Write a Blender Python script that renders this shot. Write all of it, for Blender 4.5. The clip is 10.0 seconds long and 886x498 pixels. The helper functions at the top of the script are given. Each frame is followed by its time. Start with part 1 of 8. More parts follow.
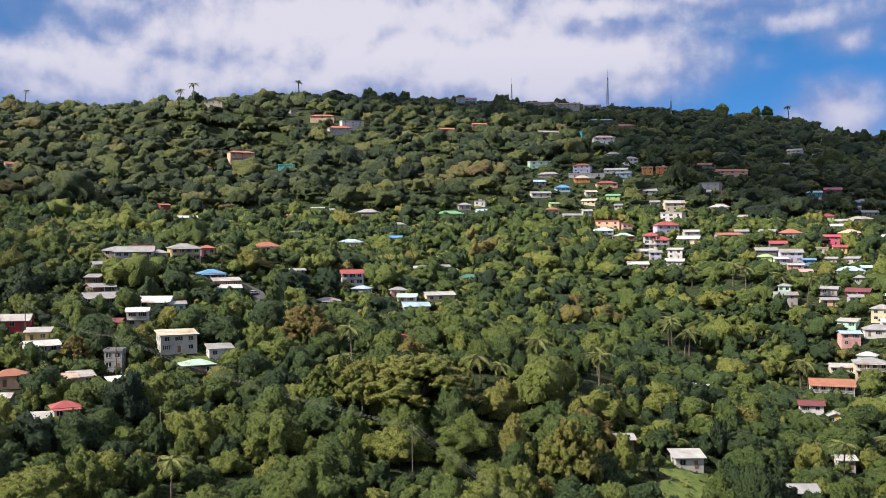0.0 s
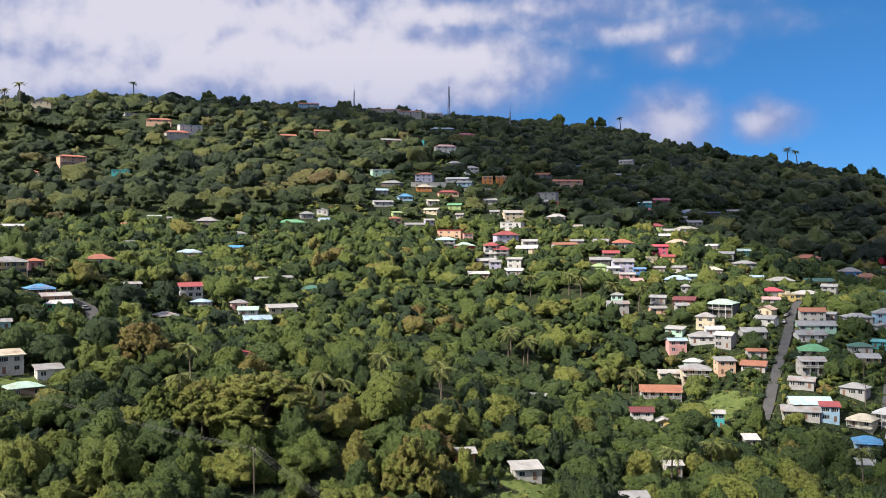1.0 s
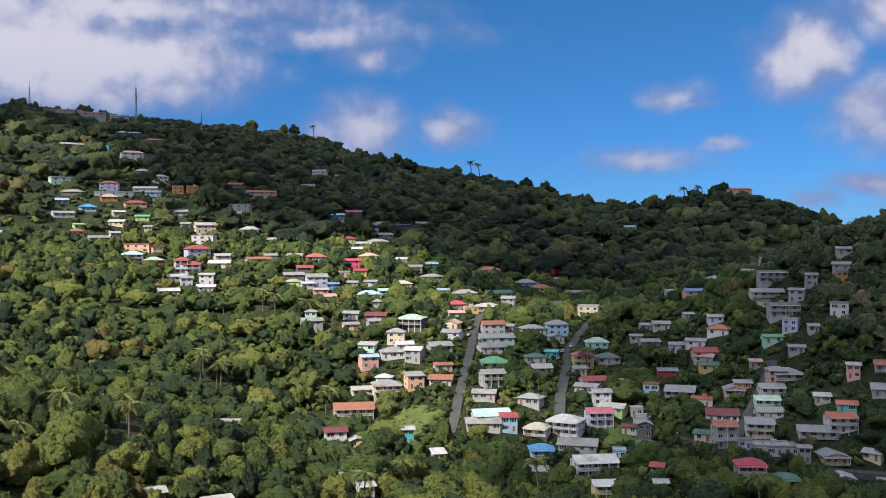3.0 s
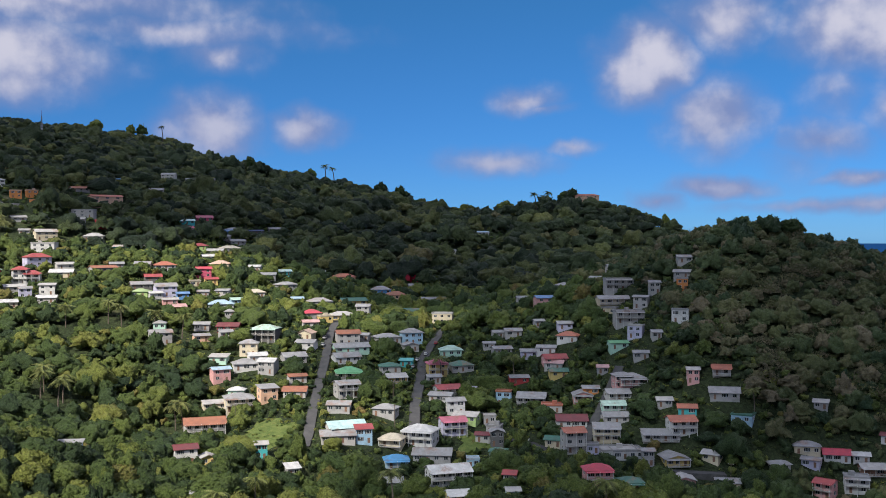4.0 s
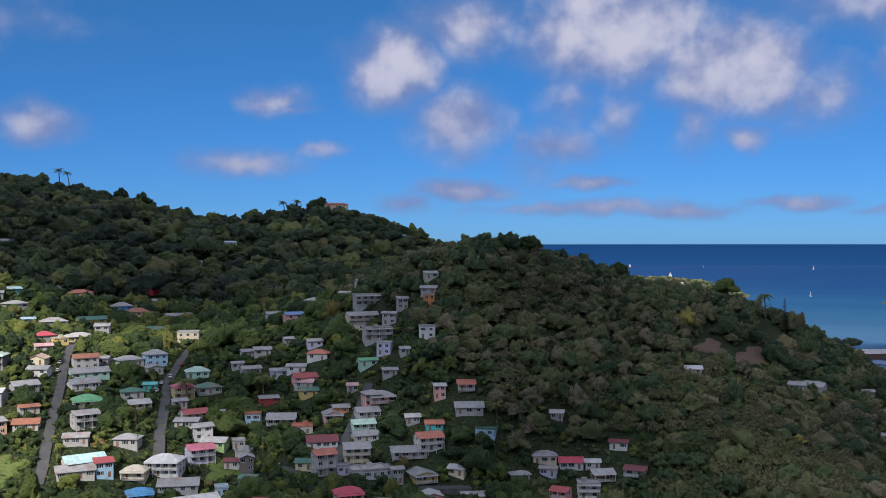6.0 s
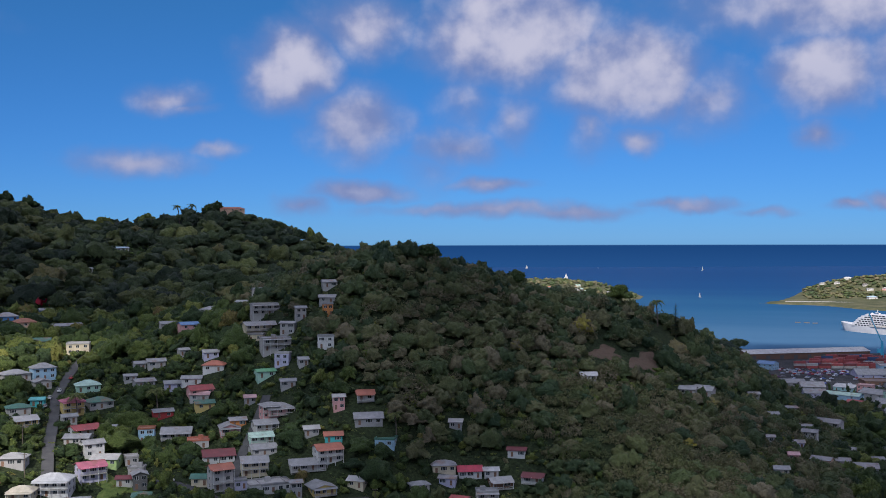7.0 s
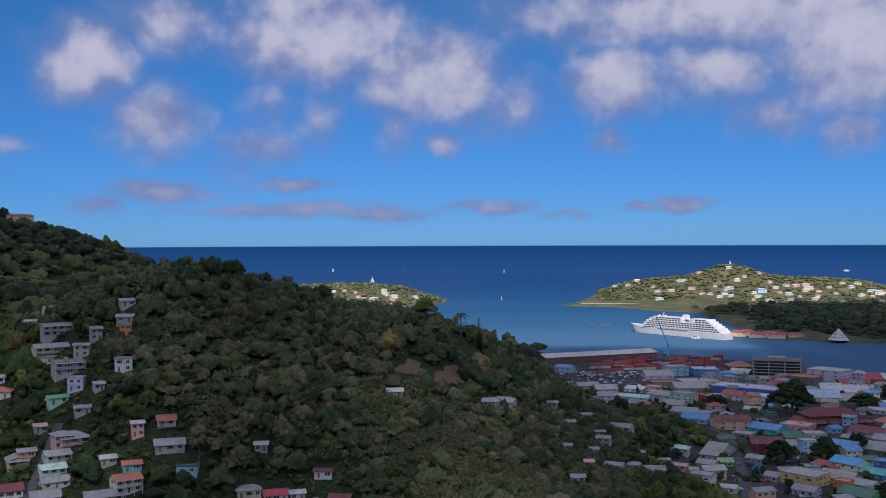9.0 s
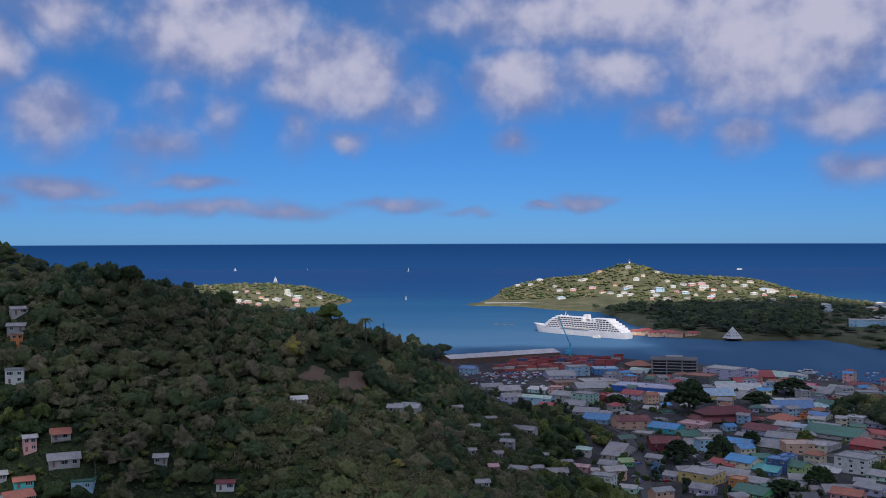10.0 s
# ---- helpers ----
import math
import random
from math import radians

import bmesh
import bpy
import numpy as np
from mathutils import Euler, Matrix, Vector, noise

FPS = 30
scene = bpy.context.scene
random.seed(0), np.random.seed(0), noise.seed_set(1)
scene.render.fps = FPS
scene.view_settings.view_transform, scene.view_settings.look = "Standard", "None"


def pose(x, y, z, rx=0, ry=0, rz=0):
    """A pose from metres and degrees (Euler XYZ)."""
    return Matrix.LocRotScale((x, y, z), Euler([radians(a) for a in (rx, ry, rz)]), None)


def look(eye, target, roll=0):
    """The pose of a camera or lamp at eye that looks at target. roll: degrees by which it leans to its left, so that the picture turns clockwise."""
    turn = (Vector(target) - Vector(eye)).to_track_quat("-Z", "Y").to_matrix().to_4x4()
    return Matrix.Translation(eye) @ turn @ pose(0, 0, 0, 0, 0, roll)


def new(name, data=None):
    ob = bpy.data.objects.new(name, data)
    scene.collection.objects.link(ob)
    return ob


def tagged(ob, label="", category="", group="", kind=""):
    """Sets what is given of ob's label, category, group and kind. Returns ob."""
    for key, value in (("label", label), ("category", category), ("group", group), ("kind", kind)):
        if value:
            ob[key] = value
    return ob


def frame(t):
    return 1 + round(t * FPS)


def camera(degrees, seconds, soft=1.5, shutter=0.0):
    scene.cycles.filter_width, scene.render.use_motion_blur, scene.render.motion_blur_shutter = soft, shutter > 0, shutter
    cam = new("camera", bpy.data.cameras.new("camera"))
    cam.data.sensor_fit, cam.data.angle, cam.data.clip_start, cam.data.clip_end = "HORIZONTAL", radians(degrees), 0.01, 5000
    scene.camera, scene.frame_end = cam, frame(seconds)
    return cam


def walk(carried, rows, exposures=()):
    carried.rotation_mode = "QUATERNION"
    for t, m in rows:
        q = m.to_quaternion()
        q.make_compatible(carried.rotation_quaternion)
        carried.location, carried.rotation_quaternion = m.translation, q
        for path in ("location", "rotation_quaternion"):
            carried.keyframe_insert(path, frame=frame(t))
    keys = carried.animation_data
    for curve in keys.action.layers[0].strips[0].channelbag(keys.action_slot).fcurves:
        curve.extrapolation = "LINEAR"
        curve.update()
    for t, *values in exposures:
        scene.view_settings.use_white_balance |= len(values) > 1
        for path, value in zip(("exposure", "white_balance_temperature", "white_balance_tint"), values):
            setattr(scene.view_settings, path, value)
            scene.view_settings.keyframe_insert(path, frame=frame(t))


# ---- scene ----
FOV = 47.21
cam = camera(FOV, 10.0, soft=0.7)
PATH = [
    (0, (-0.51, -0.40, 115.64), (-94.692, 33.150, 113.728), -0.24),
    (0.5, (-0.29, -0.53, 117.40), (-91.581, 40.257, 115.663), -0.20),
    (1, (0.02, -0.73, 119.33), (-87.865, 46.959, 117.756), -0.15),
    (1.5, (0.30, -1.01, 121.20), (-83.658, 53.290, 119.698), -0.09),
    (2, (0.53, -1.22, 123.17), (-79.101, 59.241, 121.781), -0.05),
    (2.5, (0.71, -1.31, 125.22), (-74.245, 64.874, 123.814), -0.05),
    (4, (0.69, -1.05, 131.21), (-58.301, 79.686, 129.955), -0.06),
    (4.5, (0.53, -0.98, 133.29), (-52.927, 83.528, 132.062), -0.05),
    (5, (0.44, -1.07, 135.23), (-47.588, 86.636, 134.060), -0.07),
    (5.5, (0.45, -1.13, 137.43), (-42.172, 89.320, 136.277), -0.10),
    (7, (0.40, -1.45, 143.68), (-27.699, 94.519, 142.635), -0.19),
    (7.5, (0.30, -1.38, 145.71), (-23.211, 95.815, 144.714), -0.22),
    (8, (0.43, -1.49, 147.76), (-18.432, 96.708, 146.778), -0.20),
    (8.5, (0.50, -1.58, 149.86), (-13.653, 97.414, 148.893), -0.21),
    (9, (0.45, -1.59, 152.01), (-8.971, 97.956, 151.011), -0.20),
    (9.5, (0.26, -1.11, 154.01), (-4.378, 98.772, 152.910), -0.19),
    (10, (0.00, 0.00, 156.00), (-0.003, 99.993, 154.803), -0.16),
]
EXPOSURES = [(0.0, 0.95, 6600, 10), (2.5, 0.80, 6420, 10), (5.5, 0.60, 6220, 11), (7.0, 0.53, 6080, 14), (10.0, 0.38, 6060, 15)]
walk(cam, [(t, look(eye, target, roll)) for t, eye, target, roll in PATH], EXPOSURES)

# ---- sky, sun ----
SUN_YAW, SUN_UP = 181.0, 43.0  # degrees to the left of +y, and above the level
sun_way = Vector((-math.sin(radians(SUN_YAW)) * math.cos(radians(SUN_UP)), math.cos(radians(SUN_YAW)) * math.cos(radians(SUN_UP)), math.sin(radians(SUN_UP))))
sun = new("sun", bpy.data.lights.new("sun", "SUN"))
sun.data.energy, sun.data.angle, sun.data.color = 4.6, radians(0.53), (1.0, 0.93, 0.82)
sun.matrix_world = look(sun_way * 100, (0, 0, 0))

world = bpy.data.worlds.new("world")
scene.world = world
world.use_nodes = True
wt = world.node_tree
wt.nodes.clear()


def wnode(kind, **props):
    n = wt.nodes.new(kind)
    for k, v in props.items():
        if k == "op":
            n.operation = v
        else:
            n.inputs[int(k[1:])].default_value = v
    return n


def wlink(a, b, slot=0, out=0):
    wt.links.new(a.outputs[out], b.inputs[slot])
    return b


sky = wt.nodes.new("ShaderNodeTexSky")
sky.sky_type, sky.sun_disc = "NISHITA", False
sky.sun_elevation, sky.sun_rotation = radians(SUN_UP), radians(-SUN_YAW)
sky.altitude, sky.air_density, sky.dust_density, sky.ozone_density = 600, 0.75, 0.05, 3.0
way = wt.nodes.new("ShaderNodeTexCoord")
axes = wlink(way, wnode("ShaderNodeSeparateXYZ"))
west = wlink(axes, wnode("ShaderNodeMath", op="MULTIPLY", i1=-1.0))
azimuth = wlink(west, wnode("ShaderNodeMath", op="ARCTAN2"))
wlink(axes, azimuth, 1, 1)
height_up = wlink(axes, wnode("ShaderNodeMath", op="ARCSINE"), 0, 2)
plane = wlink(azimuth, wnode("ShaderNodeCombineXYZ"))
wlink(height_up, plane, 1)
degrees_plane = wlink(plane, wnode("ShaderNodeVectorMath", op="MULTIPLY", i1=(57.2958, 57.2958, 0)))
# ragged edges: the plane of azimuth and height is pushed about by noise
ragged = wlink(degrees_plane, wt.nodes.new("ShaderNodeTexNoise"))
ragged.inputs["Scale"].default_value, ragged.inputs["Detail"].default_value, ragged.inputs["Roughness"].default_value = 0.36, 5, 0.52
push = wlink(ragged, wnode("ShaderNodeVectorMath", op="MULTIPLY_ADD", i1=(2.4, 1.6, 0), i2=(-1.2, -0.8, 0)), 0, 1)
bent = wlink(degrees_plane, wnode("ShaderNodeVectorMath", op="ADD"))
wlink(push, bent, 1)
heap = [wnode("ShaderNodeValue")]
heap[0].outputs[0].default_value = -1.0


def puff(az, up, wide, high, thick):
    """One cloud of the sky: its middle and half its size in degrees."""
    at = wlink(bent, wnode("ShaderNodeVectorMath", op="MULTIPLY_ADD", i1=(1 / wide, 1 / high, 0), i2=(-az / wide, -up / high, 0)))
    far = wlink(at, wnode("ShaderNodeVectorMath", op="LENGTH"))
    near = wt.nodes.new("ShaderNodeMath")
    near.operation = "MULTIPLY_ADD"
    wt.links.new(far.outputs["Value"], near.inputs[0])
    near.inputs[1].default_value, near.inputs[2].default_value = -0.8 * thick, thick
    top = wlink(heap[0], wnode("ShaderNodeMath", op="MAXIMUM"))
    wlink(near, top, 1)
    heap[0] = top


puff(74.6, 10.9, 19.6, 4.6, 1.3)
puff(88.3, 8.4, 13.6, 2.5, 1.1)
puff(65.7, 9.3, 11.5, 3.1, 1.5)
puff(57.9, 9.1, 2.9, 1.9, 0.8)
puff(63.5, 12.1, 15.4, 1.6, 0.9)
puff(52.0, 11.1, 10.6, 1.4, 0.6)
puff(49.1, 5.9, 3.5, 2.1, 0.85)
puff(49.0, 6.2, 3.1, 2.0, 0.9)
puff(43.9, 6.0, 2.6, 1.3, 0.8)
puff(33.4, 4.2, 3.9, 1.0, 0.7)
puff(29.1, 4.9, 1.9, 0.5, 0.6)
puff(31.4, 7.7, 2.3, 1.0, 0.7)
puff(56.9, 12.3, 13.4, 1.5, 0.7)
puff(48.4, 10.0, 3.1, 1.3, 0.6)
puff(24.7, 9.5, 3.1, 2.7, 1)
puff(20.6, 11.7, 3.7, 2.3, 0.8)
puff(21.2, 6.4, 3.3, 2.3, 0.9)
puff(34.2, 4.2, 3.1, 0.9, 0.6)
puff(12.2, 11.5, 5.7, 3.5, 1.1)
puff(15.6, 5.2, 3.1, 1.5, 0.65)
puff(20.9, 2.7, 3.2, 0.8, 0.95)
puff(24.1, 1.9, 1.7, 0.8, 0.65)
puff(13.7, 3.0, 3.0, 0.5, 0.8)
puff(13.4, 1.6, 8.5, 0.55, 0.7)
puff(14.9, 7.8, 2.5, 2.5, 0.45)
puff(30.4, 7.2, 2.1, 0.6, 0.5)
puff(12.3, 6.8, 2.3, 2.1, 0.5)
puff(12.9, 11.1, 5.3, 3.3, 1.1)
puff(6.1, 9.1, 4.9, 3.1, 1.15)
puff(-4.4, 8.8, 3.3, 2.5, 1.1)
puff(-9.4, 12.3, 14.6, 2.6, 1)
puff(-17.5, 10.2, 6.5, 4.8, 1.15)
puff(-20.9, 11.7, 5.7, 5.0, 1.1)
puff(-12.8, 6.6, 2.9, 1.5, 0.75)
puff(-16.6, 5.6, 2.3, 1.4, 0.8)
puff(-21.7, 6.4, 4.1, 1.9, 0.9)
puff(-4.0, 5.5, 1.4, 1.1, 0.7)
puff(1.7, 7.6, 3.3, 2.5, 0.6)
puff(5.5, 5.5, 1.7, 1.0, 0.7)
puff(8.0, 6.0, 1.9, 2.1, 0.5)
puff(2.7, 1.8, 3.4, 0.45, 0.75)
puff(9.0, 1.5, 5.0, 0.5, 0.7)
puff(-7.8, 2.0, 1.9, 0.5, 0.9)
puff(-5.6, 1.8, 1.4, 0.4, 0.8)
puff(-22.6, 3.5, 2.9, 1.1, 0.85)
puff(-9.4, 9.2, 4.9, 2.5, 0.8)
puff(-1.2, 1.4, 1.9, 0.3, 0.5)
puff(17.1, 4.0, 2.5, 1.7, 0.4)
fine = wlink(degrees_plane, wt.nodes.new("ShaderNodeTexNoise"))
fine.inputs["Scale"].default_value, fine.inputs["Detail"].default_value, fine.inputs["Roughness"].default_value = 0.4, 5, 0.5
body = wnode("ShaderNodeMath", op="MULTIPLY_ADD", i1=0.5, i2=-0.25)
wlink(fine, body, 0, 0)
body = wlink(body, wnode("ShaderNodeMath", op="ADD"))
wlink(heap[0], body, 1)
# overhead and behind, unseen broken cumulus goes on, to fill the shade
broken = wlink(way, wt.nodes.new("ShaderNodeTexNoise"))
broken.inputs["Scale"].default_value, broken.inputs["Detail"].default_value = 3.2, 5
over = wlink(height_up, wt.nodes.new("ShaderNodeMapRange"))
over.inputs[1].default_value, over.inputs[2].default_value = 0.28, 0.42
back = wlink(azimuth, wnode("ShaderNodeMath", op="ADD", i1=-0.6))
back = wlink(back, wnode("ShaderNodeMath", op="ABSOLUTE"))
aside = wlink(back, wt.nodes.new("ShaderNodeMapRange"))
aside.inputs[1].default_value, aside.inputs[2].default_value = 1.15, 1.5
beyond = wlink(over, wnode("ShaderNodeMath", op="MAXIMUM"))
wlink(aside, beyond, 1)
extra = wlink(broken, wt.nodes.new("ShaderNodeMapRange"))
extra.inputs[1].default_value, extra.inputs[2].default_value, extra.inputs[3].default_value, extra.inputs[4].default_value = 0.36, 0.56, -0.5, 1.3
extra = wlink(extra, wnode("ShaderNodeMath", op="MULTIPLY"))
wlink(beyond, extra, 1)
body = wlink(body, wnode("ShaderNodeMath", op="MAXIMUM"))
wlink(extra, body, 1)
cover = wlink(body, wt.nodes.new("ShaderNodeMapRange"))
cover.interpolation_type = "SMOOTHSTEP"
cover.inputs[1].default_value, cover.inputs[2].default_value, cover.inputs[3].default_value, cover.inputs[4].default_value = 0.0, 0.72, 0.0, 0.95
# lumps are white towards the light above; thin veils, bases and what is far off are greyish mauve
above = wlink(degrees_plane, wnode("ShaderNodeVectorMath", op="ADD", i1=(0.3, 1.0, 0)))
fine_above = wlink(above, wt.nodes.new("ShaderNodeTexNoise"))
fine_above.inputs["Scale"].default_value, fine_above.inputs["Detail"].default_value, fine_above.inputs["Roughness"].default_value = 0.4, 4, 0.45
relief = wlink(fine, wnode("ShaderNodeMath", op="SUBTRACT"))
wlink(fine_above, relief, 1)
tone = wlink(relief, wnode("ShaderNodeMath", op="MULTIPLY_ADD", i1=1.5, i2=-0.05))
tone2 = wlink(tone, wnode("ShaderNodeMath", op="ADD"))
wlink(body, tone2, 1)
shade = wlink(tone2, wt.nodes.new("ShaderNodeMapRange"))
shade.interpolation_type = "SMOOTHSTEP"
shade.inputs[1].default_value, shade.inputs[2].default_value = 0.1, 1.05
low_haze = wlink(height_up, wt.nodes.new("ShaderNodeMapRange"))
low_haze.inputs[1].default_value, low_haze.inputs[2].default_value, low_haze.inputs[3].default_value = 0.02, 0.17, 0.3
shade = wlink(shade, wnode("ShaderNodeMath", op="MULTIPLY"))
wlink(low_haze, shade, 1)
cloud_mix = wt.nodes.new("ShaderNodeMix")
cloud_mix.data_type = "RGBA"
wt.links.new(shade.outputs[0], cloud_mix.inputs[0])
cloud_mix.inputs[6].default_value, cloud_mix.inputs[7].default_value = (0.135, 0.172, 0.31, 1), (0.395, 0.385, 0.445, 1)
# high overhead, out of view, the clouds are brightened to lift the shadows
overhead = wlink(height_up, wt.nodes.new("ShaderNodeMapRange"))
overhead.inputs[1].default_value, overhead.inputs[2].default_value, overhead.inputs[3].default_value, overhead.inputs[4].default_value = 0.3, 0.8, 1.0, 1.75
cloud_light = wnode("ShaderNodeVectorMath", op="SCALE")
wt.links.new(cloud_mix.outputs[2], cloud_light.inputs[0])
wt.links.new(overhead.outputs[0], cloud_light.inputs[3])
# the trade-wind air is very clear: a deep blue with little white towards the horizon
clear = wlink(height_up, wt.nodes.new("ShaderNodeMapRange"))
clear.inputs[1].default_value, clear.inputs[2].default_value = 0.0, 0.24
air = wt.nodes.new("ShaderNodeMix")
air.data_type = "RGBA"
wt.links.new(clear.outputs[0], air.inputs[0])
air.inputs[6].default_value, air.inputs[7].default_value = (0.0126, 0.0272, 0.0530, 1), (0.0168, 0.0425, 0.0588, 1)
sky_level = wnode("ShaderNodeVectorMath", op="MULTIPLY")
wt.links.new(sky.outputs[0], sky_level.inputs[0])
wt.links.new(air.outputs[2], sky_level.inputs[1])
veil = wt.nodes.new("ShaderNodeMix")
veil.data_type = "RGBA"
wt.links.new(cover.outputs[0], veil.inputs[0])
wt.links.new(sky_level.outputs[0], veil.inputs[6])
wt.links.new(cloud_light.outputs[0], veil.inputs[7])
# the open sea out to the horizon, past the modelled water
sea_mask = wt.nodes.new("ShaderNodeMapRange")
wt.links.new(axes.outputs[2], sea_mask.inputs[0])
sea_mask.inputs[1].default_value, sea_mask.inputs[2].default_value = -0.0074, -0.0064
whole = wt.nodes.new("ShaderNodeMix")
whole.data_type = "RGBA"
wt.links.new(sea_mask.outputs[0], whole.inputs[0])
open_sea = wt.nodes.new("ShaderNodeMix")
open_sea.data_type = "RGBA"
nearer = wt.nodes.new("ShaderNodeMapRange")
wt.links.new(axes.outputs[2], nearer.inputs[0])
nearer.inputs[1].default_value, nearer.inputs[2].default_value = -0.032, -0.009
wt.links.new(nearer.outputs[0], open_sea.inputs[0])
open_sea.inputs[6].default_value, open_sea.inputs[7].default_value = (0.0150, 0.061, 0.170, 1), (0.0095, 0.044, 0.136, 1)
wt.links.new(open_sea.outputs[2], whole.inputs[6])
wt.links.new(veil.outputs[2], whole.inputs[7])
background = wt.nodes.new("ShaderNodeBackground")
wt.links.new(whole.outputs[2], background.inputs[0])
out = wt.nodes.new("ShaderNodeOutputWorld")
wt.links.new(background.outputs[0], out.inputs[0])

# ---- materials ----
class Nodes:
    """A node material with short ways to write it."""

    def __init__(self, name, roughness=0.8, metallic=0.0, specular=0.3):
        self.m = bpy.data.materials.new(name)
        self.m.use_nodes = True
        self.t = self.m.node_tree
        self.b = self.t.nodes["Principled BSDF"]
        self.b.inputs["Roughness"].default_value = roughness
        self.b.inputs["Metallic"].default_value = metallic
        self.b.inputs["Specular IOR Level"].default_value = specular
        self.where = None

    def place(self, world_space=True):
        if self.where is None:
            n = self.t.nodes.new("ShaderNodeNewGeometry" if world_space else "ShaderNodeTexCoord")
            self.where = n.outputs["Position" if world_space else "Object"]
        return self.where

    def noise(self, scale, detail=4, rough=0.6, stretch=None):
        n = self.t.nodes.new("ShaderNodeTexNoise")
        n.inputs["Scale"].default_value, n.inputs["Detail"].default_value, n.inputs["Roughness"].default_value = scale, detail, rough
        v = self.place()
        if stretch:
            s = self.t.nodes.new("ShaderNodeVectorMath")
            s.operation = "MULTIPLY"
            s.inputs[1].default_value = stretch
            self.t.links.new(v, s.inputs[0])
            v = s.outputs[0]
        self.t.links.new(v, n.inputs["Vector"])
        return n.outputs[0]

    def ramp(self, fac, stops):
        r = self.t.nodes.new("ShaderNodeValToRGB")
        while len(r.color_ramp.elements) < len(stops):
            r.color_ramp.elements.new(0.5)
        for e, (at, c) in zip(r.color_ramp.elements, stops):
            e.position, e.color = at, (*c, 1) if len(c) == 3 else c
        self.t.links.new(fac, r.inputs[0])
        return r.outputs[0]

    def mix(self, fac, a, b, how="MIX"):
        m = self.t.nodes.new("ShaderNodeMix")
        m.data_type, m.blend_type = "RGBA", how
        for slot, v in ((0, fac), (6, a), (7, b)):
            if hasattr(v, "is_linked"):
                self.t.links.new(v, m.inputs[slot])
            else:
                m.inputs[slot].default_value = v if slot == 0 or len(v) == 4 else (*v, 1)
        return m.outputs[2]

    def math(self, op, a, b=0.0, c=0.0):
        m = self.t.nodes.new("ShaderNodeMath")
        m.operation = op
        for k, v in enumerate((a, b, c)):
            if hasattr(v, "is_linked"):
                self.t.links.new(v, m.inputs[k])
            else:
                m.inputs[k].default_value = v
        return m.outputs[0]

    def attribute(self, name):
        n = self.t.nodes.new("ShaderNodeAttribute")
        n.attribute_name = name
        return n.outputs["Fac"]

    def random(self):
        return self.t.nodes.new("ShaderNodeObjectInfo").outputs["Random"]

    def colour(self, c):
        if hasattr(c, "is_linked"):
            self.t.links.new(c, self.b.inputs["Base Color"])
        else:
            self.b.inputs["Base Color"].default_value = (*c, 1)
        return self

    def bump(self, height, strength=0.4, distance=0.1):
        n = self.t.nodes.new("ShaderNodeBump")
        n.inputs["Strength"].default_value, n.inputs["Distance"].default_value = strength, distance
        self.t.links.new(height, n.inputs["Height"])
        self.t.links.new(n.outputs[0], self.b.inputs["Normal"])
        return self


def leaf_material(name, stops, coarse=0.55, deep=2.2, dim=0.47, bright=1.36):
    """Foliage: every crown has its own tint, every spray its own shade, light and dark mottling is painted on, and some
    light comes through.
    """
    m = Nodes(name, 0.6, 0, 0.2)
    tint = m.attribute("tint")
    tint = m.math("ADD", tint, m.math("MULTIPLY", m.math("MULTIPLY_ADD", m.random(), 0.8, -0.4), m.attribute("single")))
    isle = m.t.nodes.new("ShaderNodeNewGeometry").outputs["Random Per Island"]
    tint = m.math("ADD", tint, m.math("MULTIPLY_ADD", isle, 0.14, -0.07))
    tint = m.math("ADD", tint, m.math("MULTIPLY_ADD", m.noise(0.012, 3), 0.5, -0.25))
    c = m.ramp(tint, stops)
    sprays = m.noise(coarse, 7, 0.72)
    # noise flecks: leaf variation, and the canopy's light and dark put into the colour
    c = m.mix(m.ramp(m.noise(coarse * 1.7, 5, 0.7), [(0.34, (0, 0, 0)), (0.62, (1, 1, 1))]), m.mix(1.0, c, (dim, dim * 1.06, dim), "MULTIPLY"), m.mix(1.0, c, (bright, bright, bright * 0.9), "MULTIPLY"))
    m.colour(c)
    m.bump(sprays, 1.0, deep / coarse)
    thin = m.t.nodes.new("ShaderNodeBsdfTranslucent")
    m.t.links.new(c, thin.inputs[0])
    both = m.t.nodes.new("ShaderNodeMixShader")
    both.inputs[0].default_value = 0.16
    m.t.links.new(m.b.outputs[0], both.inputs[1])
    m.t.links.new(thin.outputs[0], both.inputs[2])
    m.t.links.new(both.outputs[0], m.t.nodes["Material Output"].inputs[0])
    return m.m


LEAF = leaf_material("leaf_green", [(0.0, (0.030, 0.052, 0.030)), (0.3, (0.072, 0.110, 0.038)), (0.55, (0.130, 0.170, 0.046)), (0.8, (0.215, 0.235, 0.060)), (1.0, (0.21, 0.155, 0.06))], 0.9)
# ridge leaves: LEAF greyed, the ridge's cloud shade put into the colour
LEAF_FAR = leaf_material("leaf_green_ridge_shade", [(0.0, (0.032, 0.050, 0.034)), (0.3, (0.066, 0.092, 0.044)), (0.55, (0.108, 0.132, 0.052)), (0.8, (0.168, 0.178, 0.064)), (1.0, (0.18, 0.14, 0.07))], 0.45)
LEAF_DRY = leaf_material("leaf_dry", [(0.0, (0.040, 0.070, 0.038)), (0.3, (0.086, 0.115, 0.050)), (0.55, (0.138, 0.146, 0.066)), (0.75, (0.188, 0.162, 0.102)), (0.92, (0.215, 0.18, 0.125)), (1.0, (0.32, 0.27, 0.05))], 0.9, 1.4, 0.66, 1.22)
